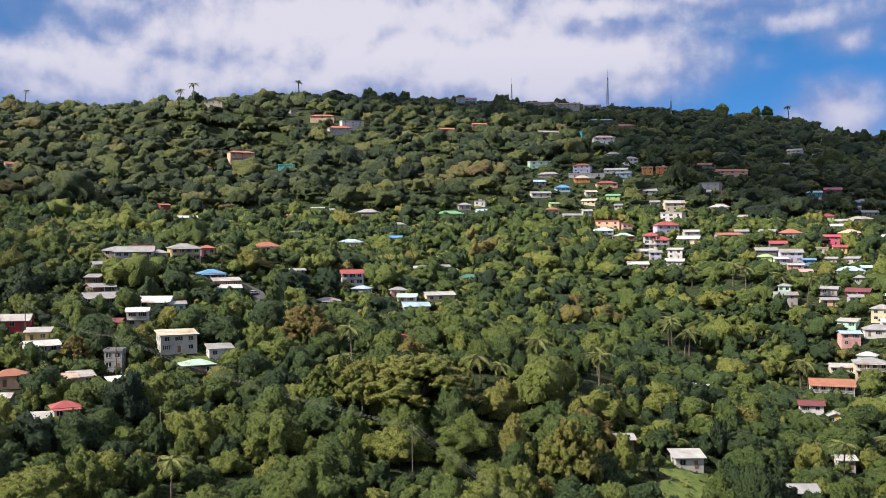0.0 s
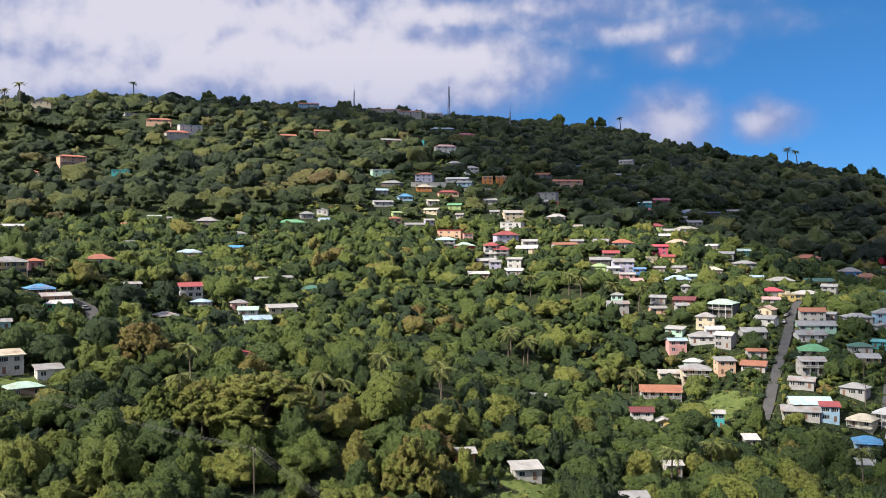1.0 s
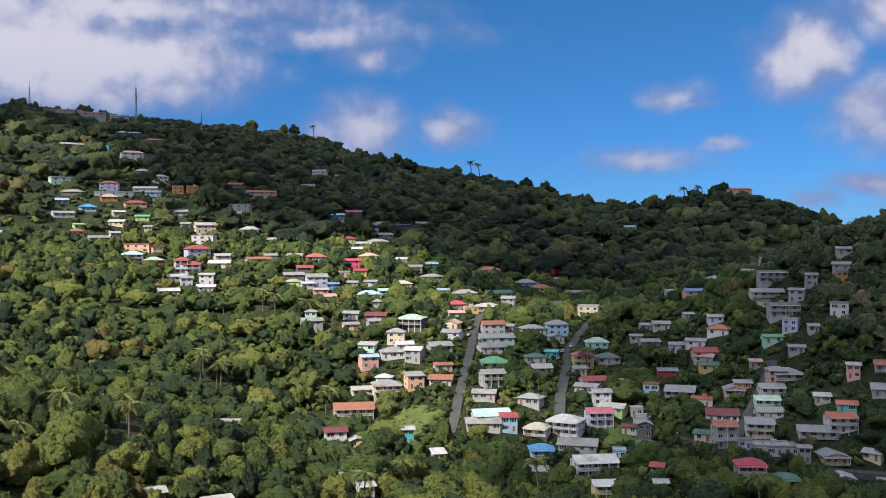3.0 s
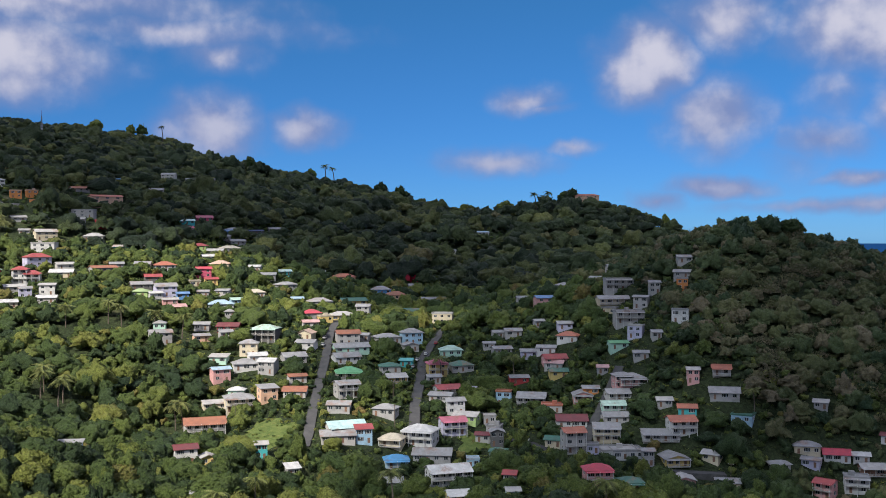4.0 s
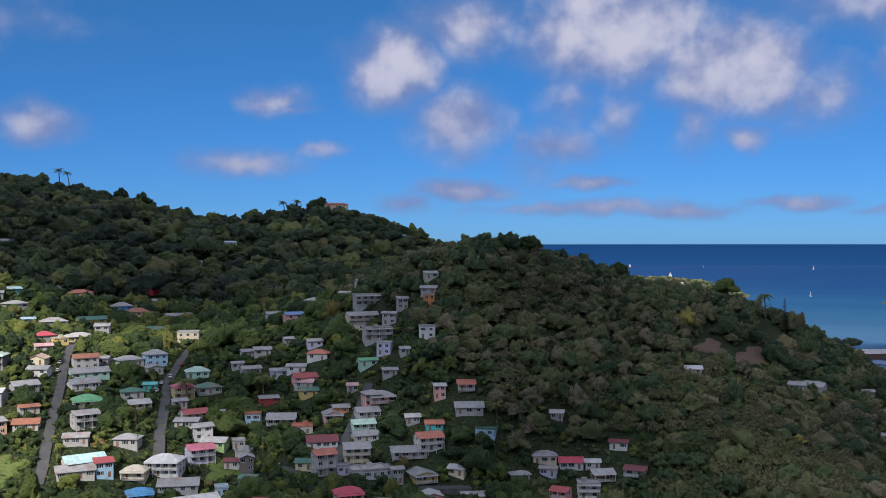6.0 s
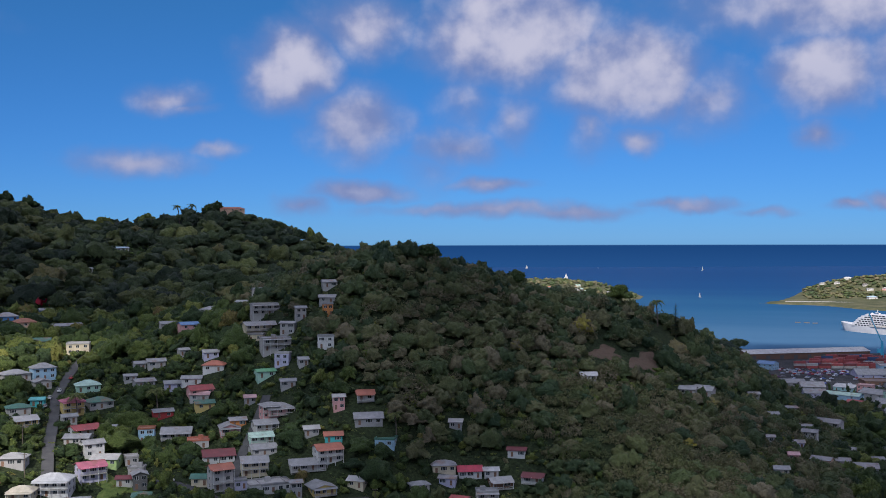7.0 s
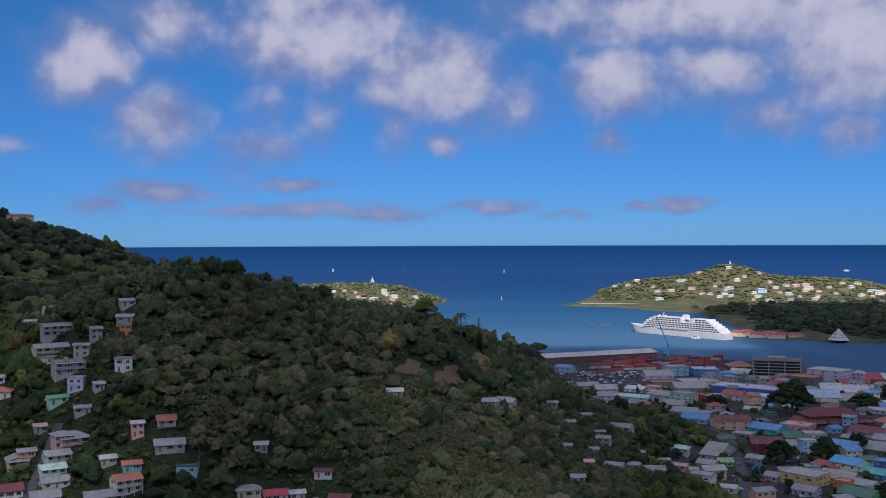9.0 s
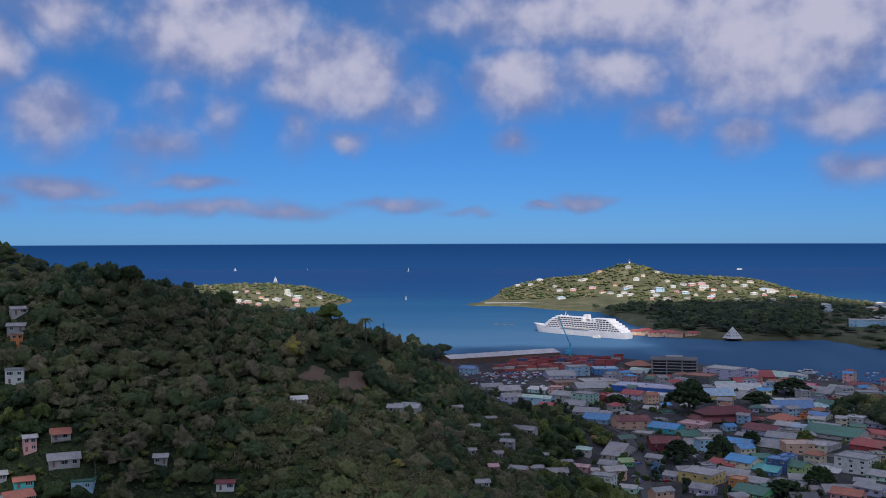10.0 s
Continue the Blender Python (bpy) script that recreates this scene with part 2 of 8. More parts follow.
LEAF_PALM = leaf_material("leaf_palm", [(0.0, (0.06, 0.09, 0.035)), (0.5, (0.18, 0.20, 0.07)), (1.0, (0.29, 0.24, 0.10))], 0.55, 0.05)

BARK = Nodes("bark", 0.9)
BARK.colour(BARK.ramp(BARK.noise(1.5), [(0.3, (0.07, 0.055, 0.04)), (0.7, (0.17, 0.14, 0.11))])).bump(BARK.noise(6), 0.5, 0.05)
BARK = BARK.m

GROUND = Nodes("undergrowth", 0.95, 0, 0.1)
_g = GROUND.ramp(GROUND.noise(0.03, 8, 0.65), [(0.3, (0.024, 0.032, 0.018)), (0.48, (0.034, 0.046, 0.021)), (0.62, (0.052, 0.064, 0.028)), (0.74, (0.10, 0.085, 0.058))])
_g = GROUND.mix(GROUND.math("MULTIPLY", GROUND.noise(0.5, 5), 0.7), _g, (0.035, 0.048, 0.024))
_z = GROUND.t.nodes.new("ShaderNodeSeparateXYZ")
GROUND.t.links.new(GROUND.place(), _z.inputs[0])
_low = GROUND.t.nodes.new("ShaderNodeMapRange")
GROUND.t.links.new(_z.outputs[2], _low.inputs[0])
_low.inputs[1].default_value, _low.inputs[2].default_value, _low.inputs[3].default_value, _low.inputs[4].default_value = 7, 11, 1, 0
_paved = GROUND.ramp(GROUND.noise(0.05, 7, 0.7), [(0.35, (0.040, 0.040, 0.043)), (0.55, (0.070, 0.069, 0.068)), (0.68, (0.12, 0.11, 0.095)), (0.8, (0.05, 0.065, 0.03))])
_weeds = GROUND.ramp(GROUND.noise(0.75, 7, 0.72), [(0.34, (0.45, 0.48, 0.45)), (0.5, (1.0, 1.0, 1.0)), (0.66, (1.9, 1.9, 1.6))])
_g = GROUND.mix(1.0, _g, _weeds, "MULTIPLY")
GROUND.colour(GROUND.mix(_low.outputs[0], _g, _paved)).bump(GROUND.noise(0.9, 7, 0.7), 1.0, 1.6)
GROUND = GROUND.m

EARTH = Nodes("bare_earth", 0.95, 0, 0.1)
EARTH.colour(EARTH.ramp(EARTH.noise(0.15, 7, 0.7), [(0.3, (0.075, 0.050, 0.036)), (0.52, (0.135, 0.094, 0.068)), (0.66, (0.10, 0.08, 0.05)), (0.8, (0.05, 0.06, 0.028))])).bump(EARTH.noise(0.9, 6), 0.7, 0.6)
EARTH = EARTH.m

GRASS = Nodes("grass", 0.95, 0, 0.1)
GRASS.colour(GRASS.ramp(GRASS.noise(0.35, 8, 0.75), [(0.3, (0.050, 0.075, 0.024)), (0.5, (0.10, 0.135, 0.038)), (0.65, (0.15, 0.165, 0.055)), (0.8, (0.16, 0.125, 0.075))])).bump(GRASS.noise(1.5, 7, 0.7), 0.9, 0.6)
GRASS = GRASS.m

SEA = Nodes("sea_water", 0.5, 0, 0.0)
_yy = SEA.t.nodes.new("ShaderNodeSeparateXYZ")
SEA.t.links.new(SEA.place(), _yy.inputs[0])
_far = SEA.math("MULTIPLY_ADD", _yy.outputs[1], 1 / 3200, -1400 / 3200)
_far = SEA.math("ADD", _far, SEA.math("MULTIPLY_ADD", SEA.noise(0.0022, 5, 0.6, (0.4, 1.6, 1)), 0.3, -0.15))
# paler harbour end carries the sky's reflection as well as the water's own colour
_s = SEA.ramp(_far, [(0.0, (0.046, 0.108, 0.190)), (0.22, (0.016, 0.070, 0.150)), (0.5, (0.007, 0.042, 0.125)), (0.85, (0.005, 0.034, 0.112))])
SEA.colour(_s).bump(SEA.noise(0.11, 5, 0.65, (1, 0.6, 1)), 0.3, 0.5)
_sheen = SEA.t.nodes.new("ShaderNodeBsdfGlossy")
_sheen.inputs["Roughness"].default_value = 0.22
_fres = SEA.t.nodes.new("ShaderNodeFresnel")
_fres.inputs[0].default_value = 1.06
_water = SEA.t.nodes.new("ShaderNodeMixShader")
SEA.t.links.new(SEA.math("MULTIPLY", _fres.outputs[0], 0.12), _water.inputs[0])
SEA.t.links.new(SEA.b.outputs[0], _water.inputs[1])
SEA.t.links.new(_sheen.outputs[0], _water.inputs[2])
SEA.t.links.new(_water.outputs[0], SEA.t.nodes["Material Output"].inputs[0])
SEA = SEA.m

SCRUB = Nodes("dry_scrub", 0.95, 0, 0.1)
SCRUB.colour(SCRUB.ramp(SCRUB.noise(0.02, 7, 0.65), [(0.3, (0.042, 0.050, 0.028)), (0.5, (0.070, 0.074, 0.040)), (0.62, (0.105, 0.10, 0.058)), (0.75, (0.17, 0.145, 0.10))])).bump(SCRUB.noise(0.4, 6), 0.6, 0.8)
SCRUB = SCRUB.m

ASPHALT = Nodes("asphalt", 0.9)
ASPHALT.colour(ASPHALT.ramp(ASPHALT.noise(0.25, 6, 0.7), [(0.3, (0.045, 0.045, 0.047)), (0.7, (0.085, 0.083, 0.08))])).bump(ASPHALT.noise(8, 3), 0.3, 0.02)
ASPHALT = ASPHALT.m

CONCRETE = Nodes("concrete", 0.9)
CONCRETE.colour(CONCRETE.ramp(CONCRETE.noise(0.4, 7, 0.7), [(0.3, (0.19, 0.18, 0.165)), (0.55, (0.32, 0.305, 0.28)), (0.75, (0.42, 0.40, 0.37))])).bump(CONCRETE.noise(3), 0.2, 0.03)
CONCRETE = CONCRETE.m

GLASS = Nodes("window_glass", 0.12, 0, 0.6)
GLASS.colour(GLASS.mix(GLASS.random(), (0.012, 0.014, 0.017), (0.05, 0.06, 0.07)))
GLASS = GLASS.m

STEEL = Nodes("galvanised_steel", 0.45, 0.7)
STEEL.colour(STEEL.ramp(STEEL.noise(0.8), [(0.3, (0.28, 0.28, 0.29)), (0.7, (0.45, 0.45, 0.46))]))
STEEL = STEEL.m

TINTS = {
    "white": (0.56, 0.55, 0.525), "cream": (0.58, 0.50, 0.35), "yellow": (0.62, 0.46, 0.16), "pink": (0.62, 0.33, 0.31), "rose": (0.55, 0.10, 0.17),
    "blue": (0.10, 0.25, 0.50), "bluewall": (0.03, 0.12, 0.42), "sky": (0.33, 0.50, 0.62), "green": (0.12, 0.42, 0.17), "lime": (0.33, 0.46, 0.17), "mint": (0.40, 0.60, 0.47), "red": (0.42, 0.045, 0.045),
    "orange": (0.58, 0.22, 0.06), "grey": (0.33, 0.32, 0.31), "dark": (0.12, 0.115, 0.11), "teal": (0.06, 0.40, 0.40), "peach": (0.66, 0.42, 0.28),
    "brown": (0.20, 0.11, 0.07), "rust": (0.40, 0.13, 0.05), "bluetarp": (0.025, 0.29, 0.60), "tin": (0.31, 0.305, 0.30), "pale": (0.43, 0.41, 0.38), "sea": (0.42, 0.66, 0.64),
    "maroon": (0.20, 0.03, 0.035), "bottle": (0.05, 0.19, 0.13), "crimson": (0.60, 0.02, 0.06), "lilac": (0.48, 0.46, 0.58), "navy": (0.03, 0.07, 0.20), "tile": (0.50, 0.13, 0.055), "cyan": (0.06, 0.42, 0.62),
}
made = {}


def paint(name):
    """Painted render on a wall: faded in patches, streaked downwards."""
    key = "wall_" + name
    if key not in made:
        c = TINTS[name]
        m = Nodes(key, 0.85)
        dirt = tuple(0.55 * v + 0.04 for v in c)
        col = m.ramp(m.noise(0.35, 6, 0.7), [(0.32, dirt), (0.5, c), (0.8, tuple(min(0.85, v * 1.08 + 0.02) for v in c))])
        col = m.mix(m.math("MULTIPLY", m.noise(1.1, 4, 0.6, (1, 1, 0.15)), 0.55), col, tuple(0.62 * v + 0.03 for v in c))
        made[key] = m.colour(col).bump(m.noise(5), 0.15, 0.02).m
    return made[key]


def sheet(name, rust=0.25):
    """Corrugated roof sheet: laid in strips of uneven age, faded, rusty in patches, ribs as fine relief."""
    key = "roof_" + name
    if key not in made:
        c = TINTS[name]
        grey = sum(c) / 3
        c = tuple(0.9 * (0.78 * v + 0.22 * grey) for v in c)
        m = Nodes(key, 0.6, 0.0, 0.3)
        col = m.ramp(m.noise(0.3, 6, 0.7), [(0.3, tuple(0.6 * v + 0.02 for v in c)), (0.55, c), (0.8, tuple(min(0.85, v * 1.1 + 0.03) for v in c))])
        along = m.t.nodes.new("ShaderNodeSeparateXYZ")
        m.t.links.new(m.t.nodes.new("ShaderNodeTexCoord").outputs["Object"], along.inputs[0])
        strip = m.t.nodes.new("ShaderNodeTexWhiteNoise")
        strip.noise_dimensions = "2D"
        cell = m.t.nodes.new("ShaderNodeCombineXYZ")
        m.t.links.new(m.math("FLOOR", m.math("MULTIPLY", along.outputs[0], 0.9)), cell.inputs[0])
        m.t.links.new(m.math("ADD", m.math("FLOOR", m.math("MULTIPLY", along.outputs[1], 0.33)), m.math("MULTIPLY", m.random(), 50.0)), cell.inputs[1])
        m.t.links.new(cell.outputs[0], strip.inputs["Vector"])
        col = m.mix(m.math("MULTIPLY", strip.outputs["Value"], 0.3), col, tuple(0.45 * v + 0.03 for v in c))
        old = m.math("MULTIPLY_ADD", m.random(), 0.16, -0.06)
        worn = m.ramp(m.math("ADD", m.noise(0.16, 8, 0.75), old), [(0.64 - rust * 0.2, (0, 0, 0)), (0.72, (1, 1, 1))])
        col = m.mix(m.math("MULTIPLY", worn, 0.7), col, (0.22, 0.115, 0.07))
        ribs = m.t.nodes.new("ShaderNodeTexWave")
        ribs.inputs["Scale"].default_value, ribs.inputs["Distortion"].default_value = 1.1, 0.3
        m.t.links.new(m.place(), ribs.inputs["Vector"])
        made[key] = m.colour(col).bump(ribs.outputs[1], 0.35, 0.05).m
    return made[key]

# ---- the lie of the land: spot heights along ridges, slopes, the spur, the valley floor and the town ----
RIDGE = [
    (-1000, 1350, 114), (-1300, 1400, 163), (-800, 1300, 102), (-1900, 1000, 309), (-1800, 300, 336), (-1690, 734, 329),
    (-1485, 214, 294), (-1413, 1122, 285), (-1406, 737, 289), (-1298, 83, 248), (-1203, 142, 258), (-1200, -100, 241),
    (-1152, 299, 246), (-1101, 695, 242), (-1100, 1500, 151), (-1074, 158, 196), (-983, 835, 198), (-963, 1052, 200),
    (-812, 1076, 165), (-713, 1054, 146), (-584, 1093, 170), (-475, 1079, 124), (-1725, -20, 294), (-1540, 540, 307),
]
HILLSIDE = [
    (-809, 378, 166), (-800, -150, 140), (-739, 527, 155), (-705, 71, 118), (-600, 1400, 101), (-575, 352, 102),
    (-536, 422, 108), (-514, 50, 103), (-501, 648, 94), (-498, 18, 106), (-494, 174, 86), (-486, 79, 104),
    (-431, 105, 82), (-400, -100, 95), (-394, 374, 79), (-376, 510, 77), (-375, 25, 81), (-335, 286, 46),
    (-322, 34, 69), (-318, 99, 74),
]
SPUR = [
    (-300, 800, 74), (-300, 1100, 49), (-271, 384, 55), (-262, 421, 57), (-260, 453, 74), (-243, 493, 94),
    (-215, 539, 129), (-200, 416, 60), (-172, 560, 126), (-154, 420, 60), (-122, 618, 109), (-82, 447, 55),
    (-73, 512, 70), (-72, 636, 101), (-66, 651, 97), (-32, 679, 78), (27, 640, 40),
]
VALLEY = [
    (-293, 137, 70), (-278, 310, 50), (-247, 306, 37), (-242, 137, 54), (-173, 335, 41), (-161, 376, 38),
    (-150, 0, 45), (-120, 200, 36), (-106, 417, 38), (-60, 100, 38), (-60, 300, 34), (0, 0, 39),
    (44, 689, 33),
]
TOWN = [
    (-150, 950, 16), (-50, 800, 8), (0, 400, 29), (41, 583, 27), (60, 480, 19), (66, 1243, 2),
    (88, 664, 5), (100, 200, 20), (101, 981, 3), (150, 430, 9), (151, 811, 6), (163, 682, 2),
    (200, 50, 21), (250, 620, 6), (300, 1130, 4), (400, 500, 5), (420, 780, 6), (600, 960, 2),
]
SPOTS = np.array(RIDGE + HILLSIDE + SPUR + VALLEY + TOWN, float)
SHORE_X = [-900, -300, -100, -5, 165, 255, 396, 450, 600, 5000]
SHORE_Y = [2300, 1600, 1380, 1290, 1325, 1255, 1150, 1045, 1000, 900]


def spread(a):
    d = np.hypot(a[:, None, 0] - SPOTS[None, :, 0], a[:, None, 1] - SPOTS[None, :, 1])
    return np.c_[np.sqrt(d * d + 1600), np.ones(len(a)), a[:, :2] / 100]


_n = len(SPOTS)
_system = np.zeros((_n + 3, _n + 3))
_system[:_n] = spread(SPOTS)
_system[_n:, :_n] = _system[:_n, _n:].T
BEND = np.linalg.solve(_system, np.r_[SPOTS[:, 2], 0, 0, 0])


def ground(x, y):
    """The height of the land at places x, y (arrays)."""
    x, y = np.atleast_1d(np.asarray(x, float)), np.atleast_1d(np.asarray(y, float))
    inside = np.c_[x.clip(-2100, 620), y.clip(-300, 1600)]
    z = np.concatenate([spread(part) @ BEND for part in np.array_split(inside, len(x) // 20000 + 1)])
    z += 2.2 * np.sin(x / 41 + y / 67) * np.sin(y / 37 - x / 83) * np.clip((z - 30) / 60, 0, 1)
    z = z * np.clip((1700 - y) / 420, 0.05, 1)
    z = np.where(z < 3, 3, z)
    return np.where(y > np.interp(x, SHORE_X, SHORE_Y), -6.0, z)


def height_at(x, y):
    return float(ground([x], [y])[0])


def part(name, bm, material, parent=None, label=""):
    """One mesh object, under a thing or a part, or on its own."""
    me = bpy.data.meshes.new(name)
    bm.to_mesh(me)
    bm.free()
    for mat in material if isinstance(material, (list, tuple)) else [material]:
        me.materials.append(mat)
    ob = new(name, me)
    ob.parent = parent
    if label:
        ob["label"] = label
    return ob


def mesh_of(name, verts, faces, material, tint=None, single=0.0):
    """A mesh from numpy arrays of corners and of triangles or quads."""
    me = bpy.data.meshes.new(name)
    verts, faces = np.asarray(verts, np.float32), np.asarray(faces, np.int32)
    k = faces.shape[1]
    me.vertices.add(len(verts))
    me.vertices.foreach_set("co", verts.ravel())
    me.loops.add(faces.size)
    me.loops.foreach_set("vertex_index", faces.ravel())
    me.polygons.add(len(faces))
    me.polygons.foreach_set("loop_start", np.arange(0, faces.size, k, dtype=np.int32))
    me.polygons.foreach_set("loop_total", np.full(len(faces), k, np.int32))
    if tint is not None:
        a = me.attributes.new("tint", "FLOAT", "POINT")
        a.data.foreach_set("value", np.asarray(tint, np.float32))
    if single:
        a = me.attributes.new("single", "FLOAT", "POINT")
        a.data.foreach_set("value", np.full(len(verts), single, np.float32))
    me.update(calc_edges=True)
    me.materials.append(material)
    return me


def grid_sheet(name, xs, ys, heights, material):
    gx, gy = np.meshgrid(xs, ys)
    verts = np.c_[gx.ravel(), gy.ravel(), heights(gx.ravel(), gy.ravel())]
    i = np.arange(len(xs) * len(ys)).reshape(len(ys), len(xs))
    faces = np.stack([i[:-1, :-1], i[:-1, 1:], i[1:, 1:], i[1:, :-1]], -1).reshape(-1, 4)
    me = mesh_of(name, verts, faces, material)
    me.polygons.foreach_set("use_smooth", np.ones(len(faces), bool))
    return new(name, me)


far_west, near_x, far_east = np.array([-5000, -4000, -3000, -2500]), np.arange(-2200, 1000, 10.0), np.array([1100, 1400, 2000, 3000, 5000])
land = grid_sheet("ground", np.r_[far_west, near_x, far_east], np.r_[-5000, -3500, -2000, -1200, np.arange(-600, 1500, 10.0), 1600, 1800, 2000, 2300, 2400], ground, GROUND)
tagged(land, "green overgrown hills running down to a paved harbour town", "ground", kind="structure")
water = grid_sheet("water", np.linspace(-6500, 6500, 14), np.linspace(-200, 6500, 14), lambda x, y: 0 * x - 0.2, SEA)
tagged(water, "deep blue sea turning lighter in the calm harbour", "sea", kind="structure")


def lumps(heights, name, xs, ys, material, label, category):
    ob = grid_sheet(name, xs, ys, heights, material)
    return tagged(ob, label, category, kind="structure")


def bell(x, y, cx, cy, sx, sy, turn=0.0):
    c, s = math.cos(radians(turn)), math.sin(radians(turn))
    u, v = (x - cx) * c + (y - cy) * s, -(x - cx) * s + (y - cy) * c
    return np.exp(-0.5 * ((u / sx) ** 2 + (v / sy) ** 2))


def peninsula_height(x, y):
    """The headland across the harbour: one long hill, lower shoulders, a flat runway foot and wooded quays."""
    hill = 60 * bell(x, y, 470, 2560, 60, 95) + 45 * bell(x, y, 620, 2530, 90, 95) + 41 * bell(x, y, 335, 2560, 80, 90) + 31 * bell(x, y, 775, 2500, 72, 90) + 21 * bell(x, y, 215, 2565, 60, 85)
    south = np.interp(x, [52, 75, 170, 240, 320, 336, 345, 450, 500, 575, 585, 625, 690, 5000], [2315, 2290, 2262, 2150, 2095, 1900, 1570, 1500, 1510, 1520, 1430, 1290, 1230, 1200])
    north = np.interp(x, [55, 75, 160, 880, 960, 5000], [2318, 2345, 2680, 2680, 2340, 2330])
    edge = np.minimum(y - south, north - y)
    foot = np.clip(edge / 12, -1, 1) * 4
    return np.where(edge > 0, foot + hill * np.clip(edge / 60, 0, 1) + 9 * bell(x, y, 620, 1850, 190, 190), np.maximum(-6, edge * 0.4))


def spit_height(x, y):
    hill = 34 * bell(x, y, -420, 2420, 130, 150, 35) + 20 * bell(x, y, -290, 2260, 70, 90) + 20 * bell(x, y, -640, 2600, 160, 140)
    inside = bell(x, y, -520, 2480, 190, 210, 35)
    return np.where(inside > 0.32, 2 + hill * np.clip((inside - 0.32) / 0.25, 0, 1), -5)


peninsula = lumps(peninsula_height, "headland", np.arange(40, 1700, 12.0), np.arange(1190, 2720, 12.0), SCRUB, "low green headland with scattered villas across the harbour", "headland")
spit = lumps(spit_height, "headland", np.arange(-1000, -120, 14.0), np.arange(2020, 2900, 14.0), SCRUB, "low wooded point of land beyond the hill", "headland")

# ---- trees ----
def ball(cuts):
    bm = bmesh.new()
    bmesh.ops.create_icosphere(bm, subdivisions=cuts, radius=1)
    v, f = np.array([p.co[:] for p in bm.verts]), np.array([[p.index for p in q.verts] for q in bm.faces])
    bm.free()
    return v, f


BALLS = {cuts: ball(cuts) for cuts in (2, 3, 4)}


def sprays_on(rng, at, out, size, ruffle=0.6):
    """Small three-cornered sprays of leaves at places on a crown, turned about the way out of it."""
    n = len(at)
    normal = out + rng.normal(size=(n, 3)) * ruffle
    normal /= np.linalg.norm(normal, axis=1, keepdims=True)
    u = np.cross(normal, rng.normal(size=(n, 3)))
    u /= np.linalg.norm(u, axis=1, keepdims=True)
    v = np.cross(normal, u)
    s = size * rng.uniform(0.5, 1.4, n)[:, None]
    return np.stack([at + u * s, at - 0.5 * u * s + 0.8 * v * s, at - 0.5 * u * s - 0.8 * v * s], 1).reshape(-1, 3)


def crown_shape(rng, lobes, cuts, leaves, size, cone=0.0, cut=0.12, rough=0.05):
    """A crown about 1 m in radius with its foot at 0: one lumpy dome of swelling boughs under many small sprays of leaves."""
    mid = np.array([0, 0, 0.52])
    centres, radii = [(0, 0, 0.5)], [0.42]
    for k in range(lobes):
        up = (k + 0.5) / lobes
        a = k * 2.4 + rng.uniform(-0.5, 0.5)
        d = (0.72 if cone == 0 else 0.72 * (1 - cone * up)) * math.sqrt(max(0.05, 1 - up ** 1.7)) * rng.uniform(0.7, 1.2)
        centres.append((d * math.cos(a), d * math.sin(a), 0.26 + 0.72 * up * (1 + 0.4 * cone) + rng.uniform(-0.1, 0.1)))
        radii.append(rng.uniform(0.17, 0.36))
    centres, radii = np.array(centres) - mid, np.array(radii)
    way, faces = BALLS[cuts]
    along = way @ centres.T
    inner = radii[None] ** 2 - (centres ** 2).sum(1)[None] + along ** 2
    reach = np.where(inner > 0, along + np.sqrt(np.maximum(inner, 0)), 0.0).max(1)
    reach = np.maximum(reach, 0.36) * (1 + rng.normal(size=len(way)) * rough)
    verts = mid + way * reach[:, None]
    verts[:, 2] = np.maximum(verts[:, 2], -0.1)
    faces = faces[verts[faces].mean(1)[:, 2] > cut]
    used = np.unique(faces)
    place = np.zeros(len(verts), int)
    place[used] = np.arange(len(used))
    dome, faces = verts[used], place[faces]
    if not leaves:
        return dome, faces
    corner = dome[faces]
    n = np.cross(corner[:, 1] - corner[:, 0], corner[:, 2] - corner[:, 0])
    area = np.linalg.norm(n, axis=1)
    pick = rng.choice(len(faces), leaves, p=area / area.sum())
    w = rng.dirichlet((1, 1, 1), leaves)
    at = (corner[pick] * w[:, :, None]).sum(1)
    out = n[pick] / area[pick][:, None]
    at = at + out * rng.uniform(-0.01, 0.09, leaves)[:, None]
    tri = sprays_on(rng, at, out, size)
    return np.concatenate([dome, tri]), np.concatenate([faces, len(dome) + np.arange(3 * leaves).reshape(-1, 3)])


def bare_shape(rng, twigs, size):
    """A half-leafless crown: an open haze of fine twigs and few leaves."""
    d = rng.normal(size=(twigs, 3))
    d[:, 2] = abs(d[:, 2]) * 0.9 + 0.05
    d /= np.linalg.norm(d, axis=1, keepdims=True)
    at = np.array([0, 0, 0.3]) + d * (rng.uniform(0.3, 1, twigs) ** 0.5 * np.where(rng.uniform(0, 1, twigs) < 0.5, 0.95, 0.75))[:, None]
    tri = sprays_on(rng, at, d, size, 0.9)
    return tri, np.arange(3 * twigs).reshape(-1, 3)


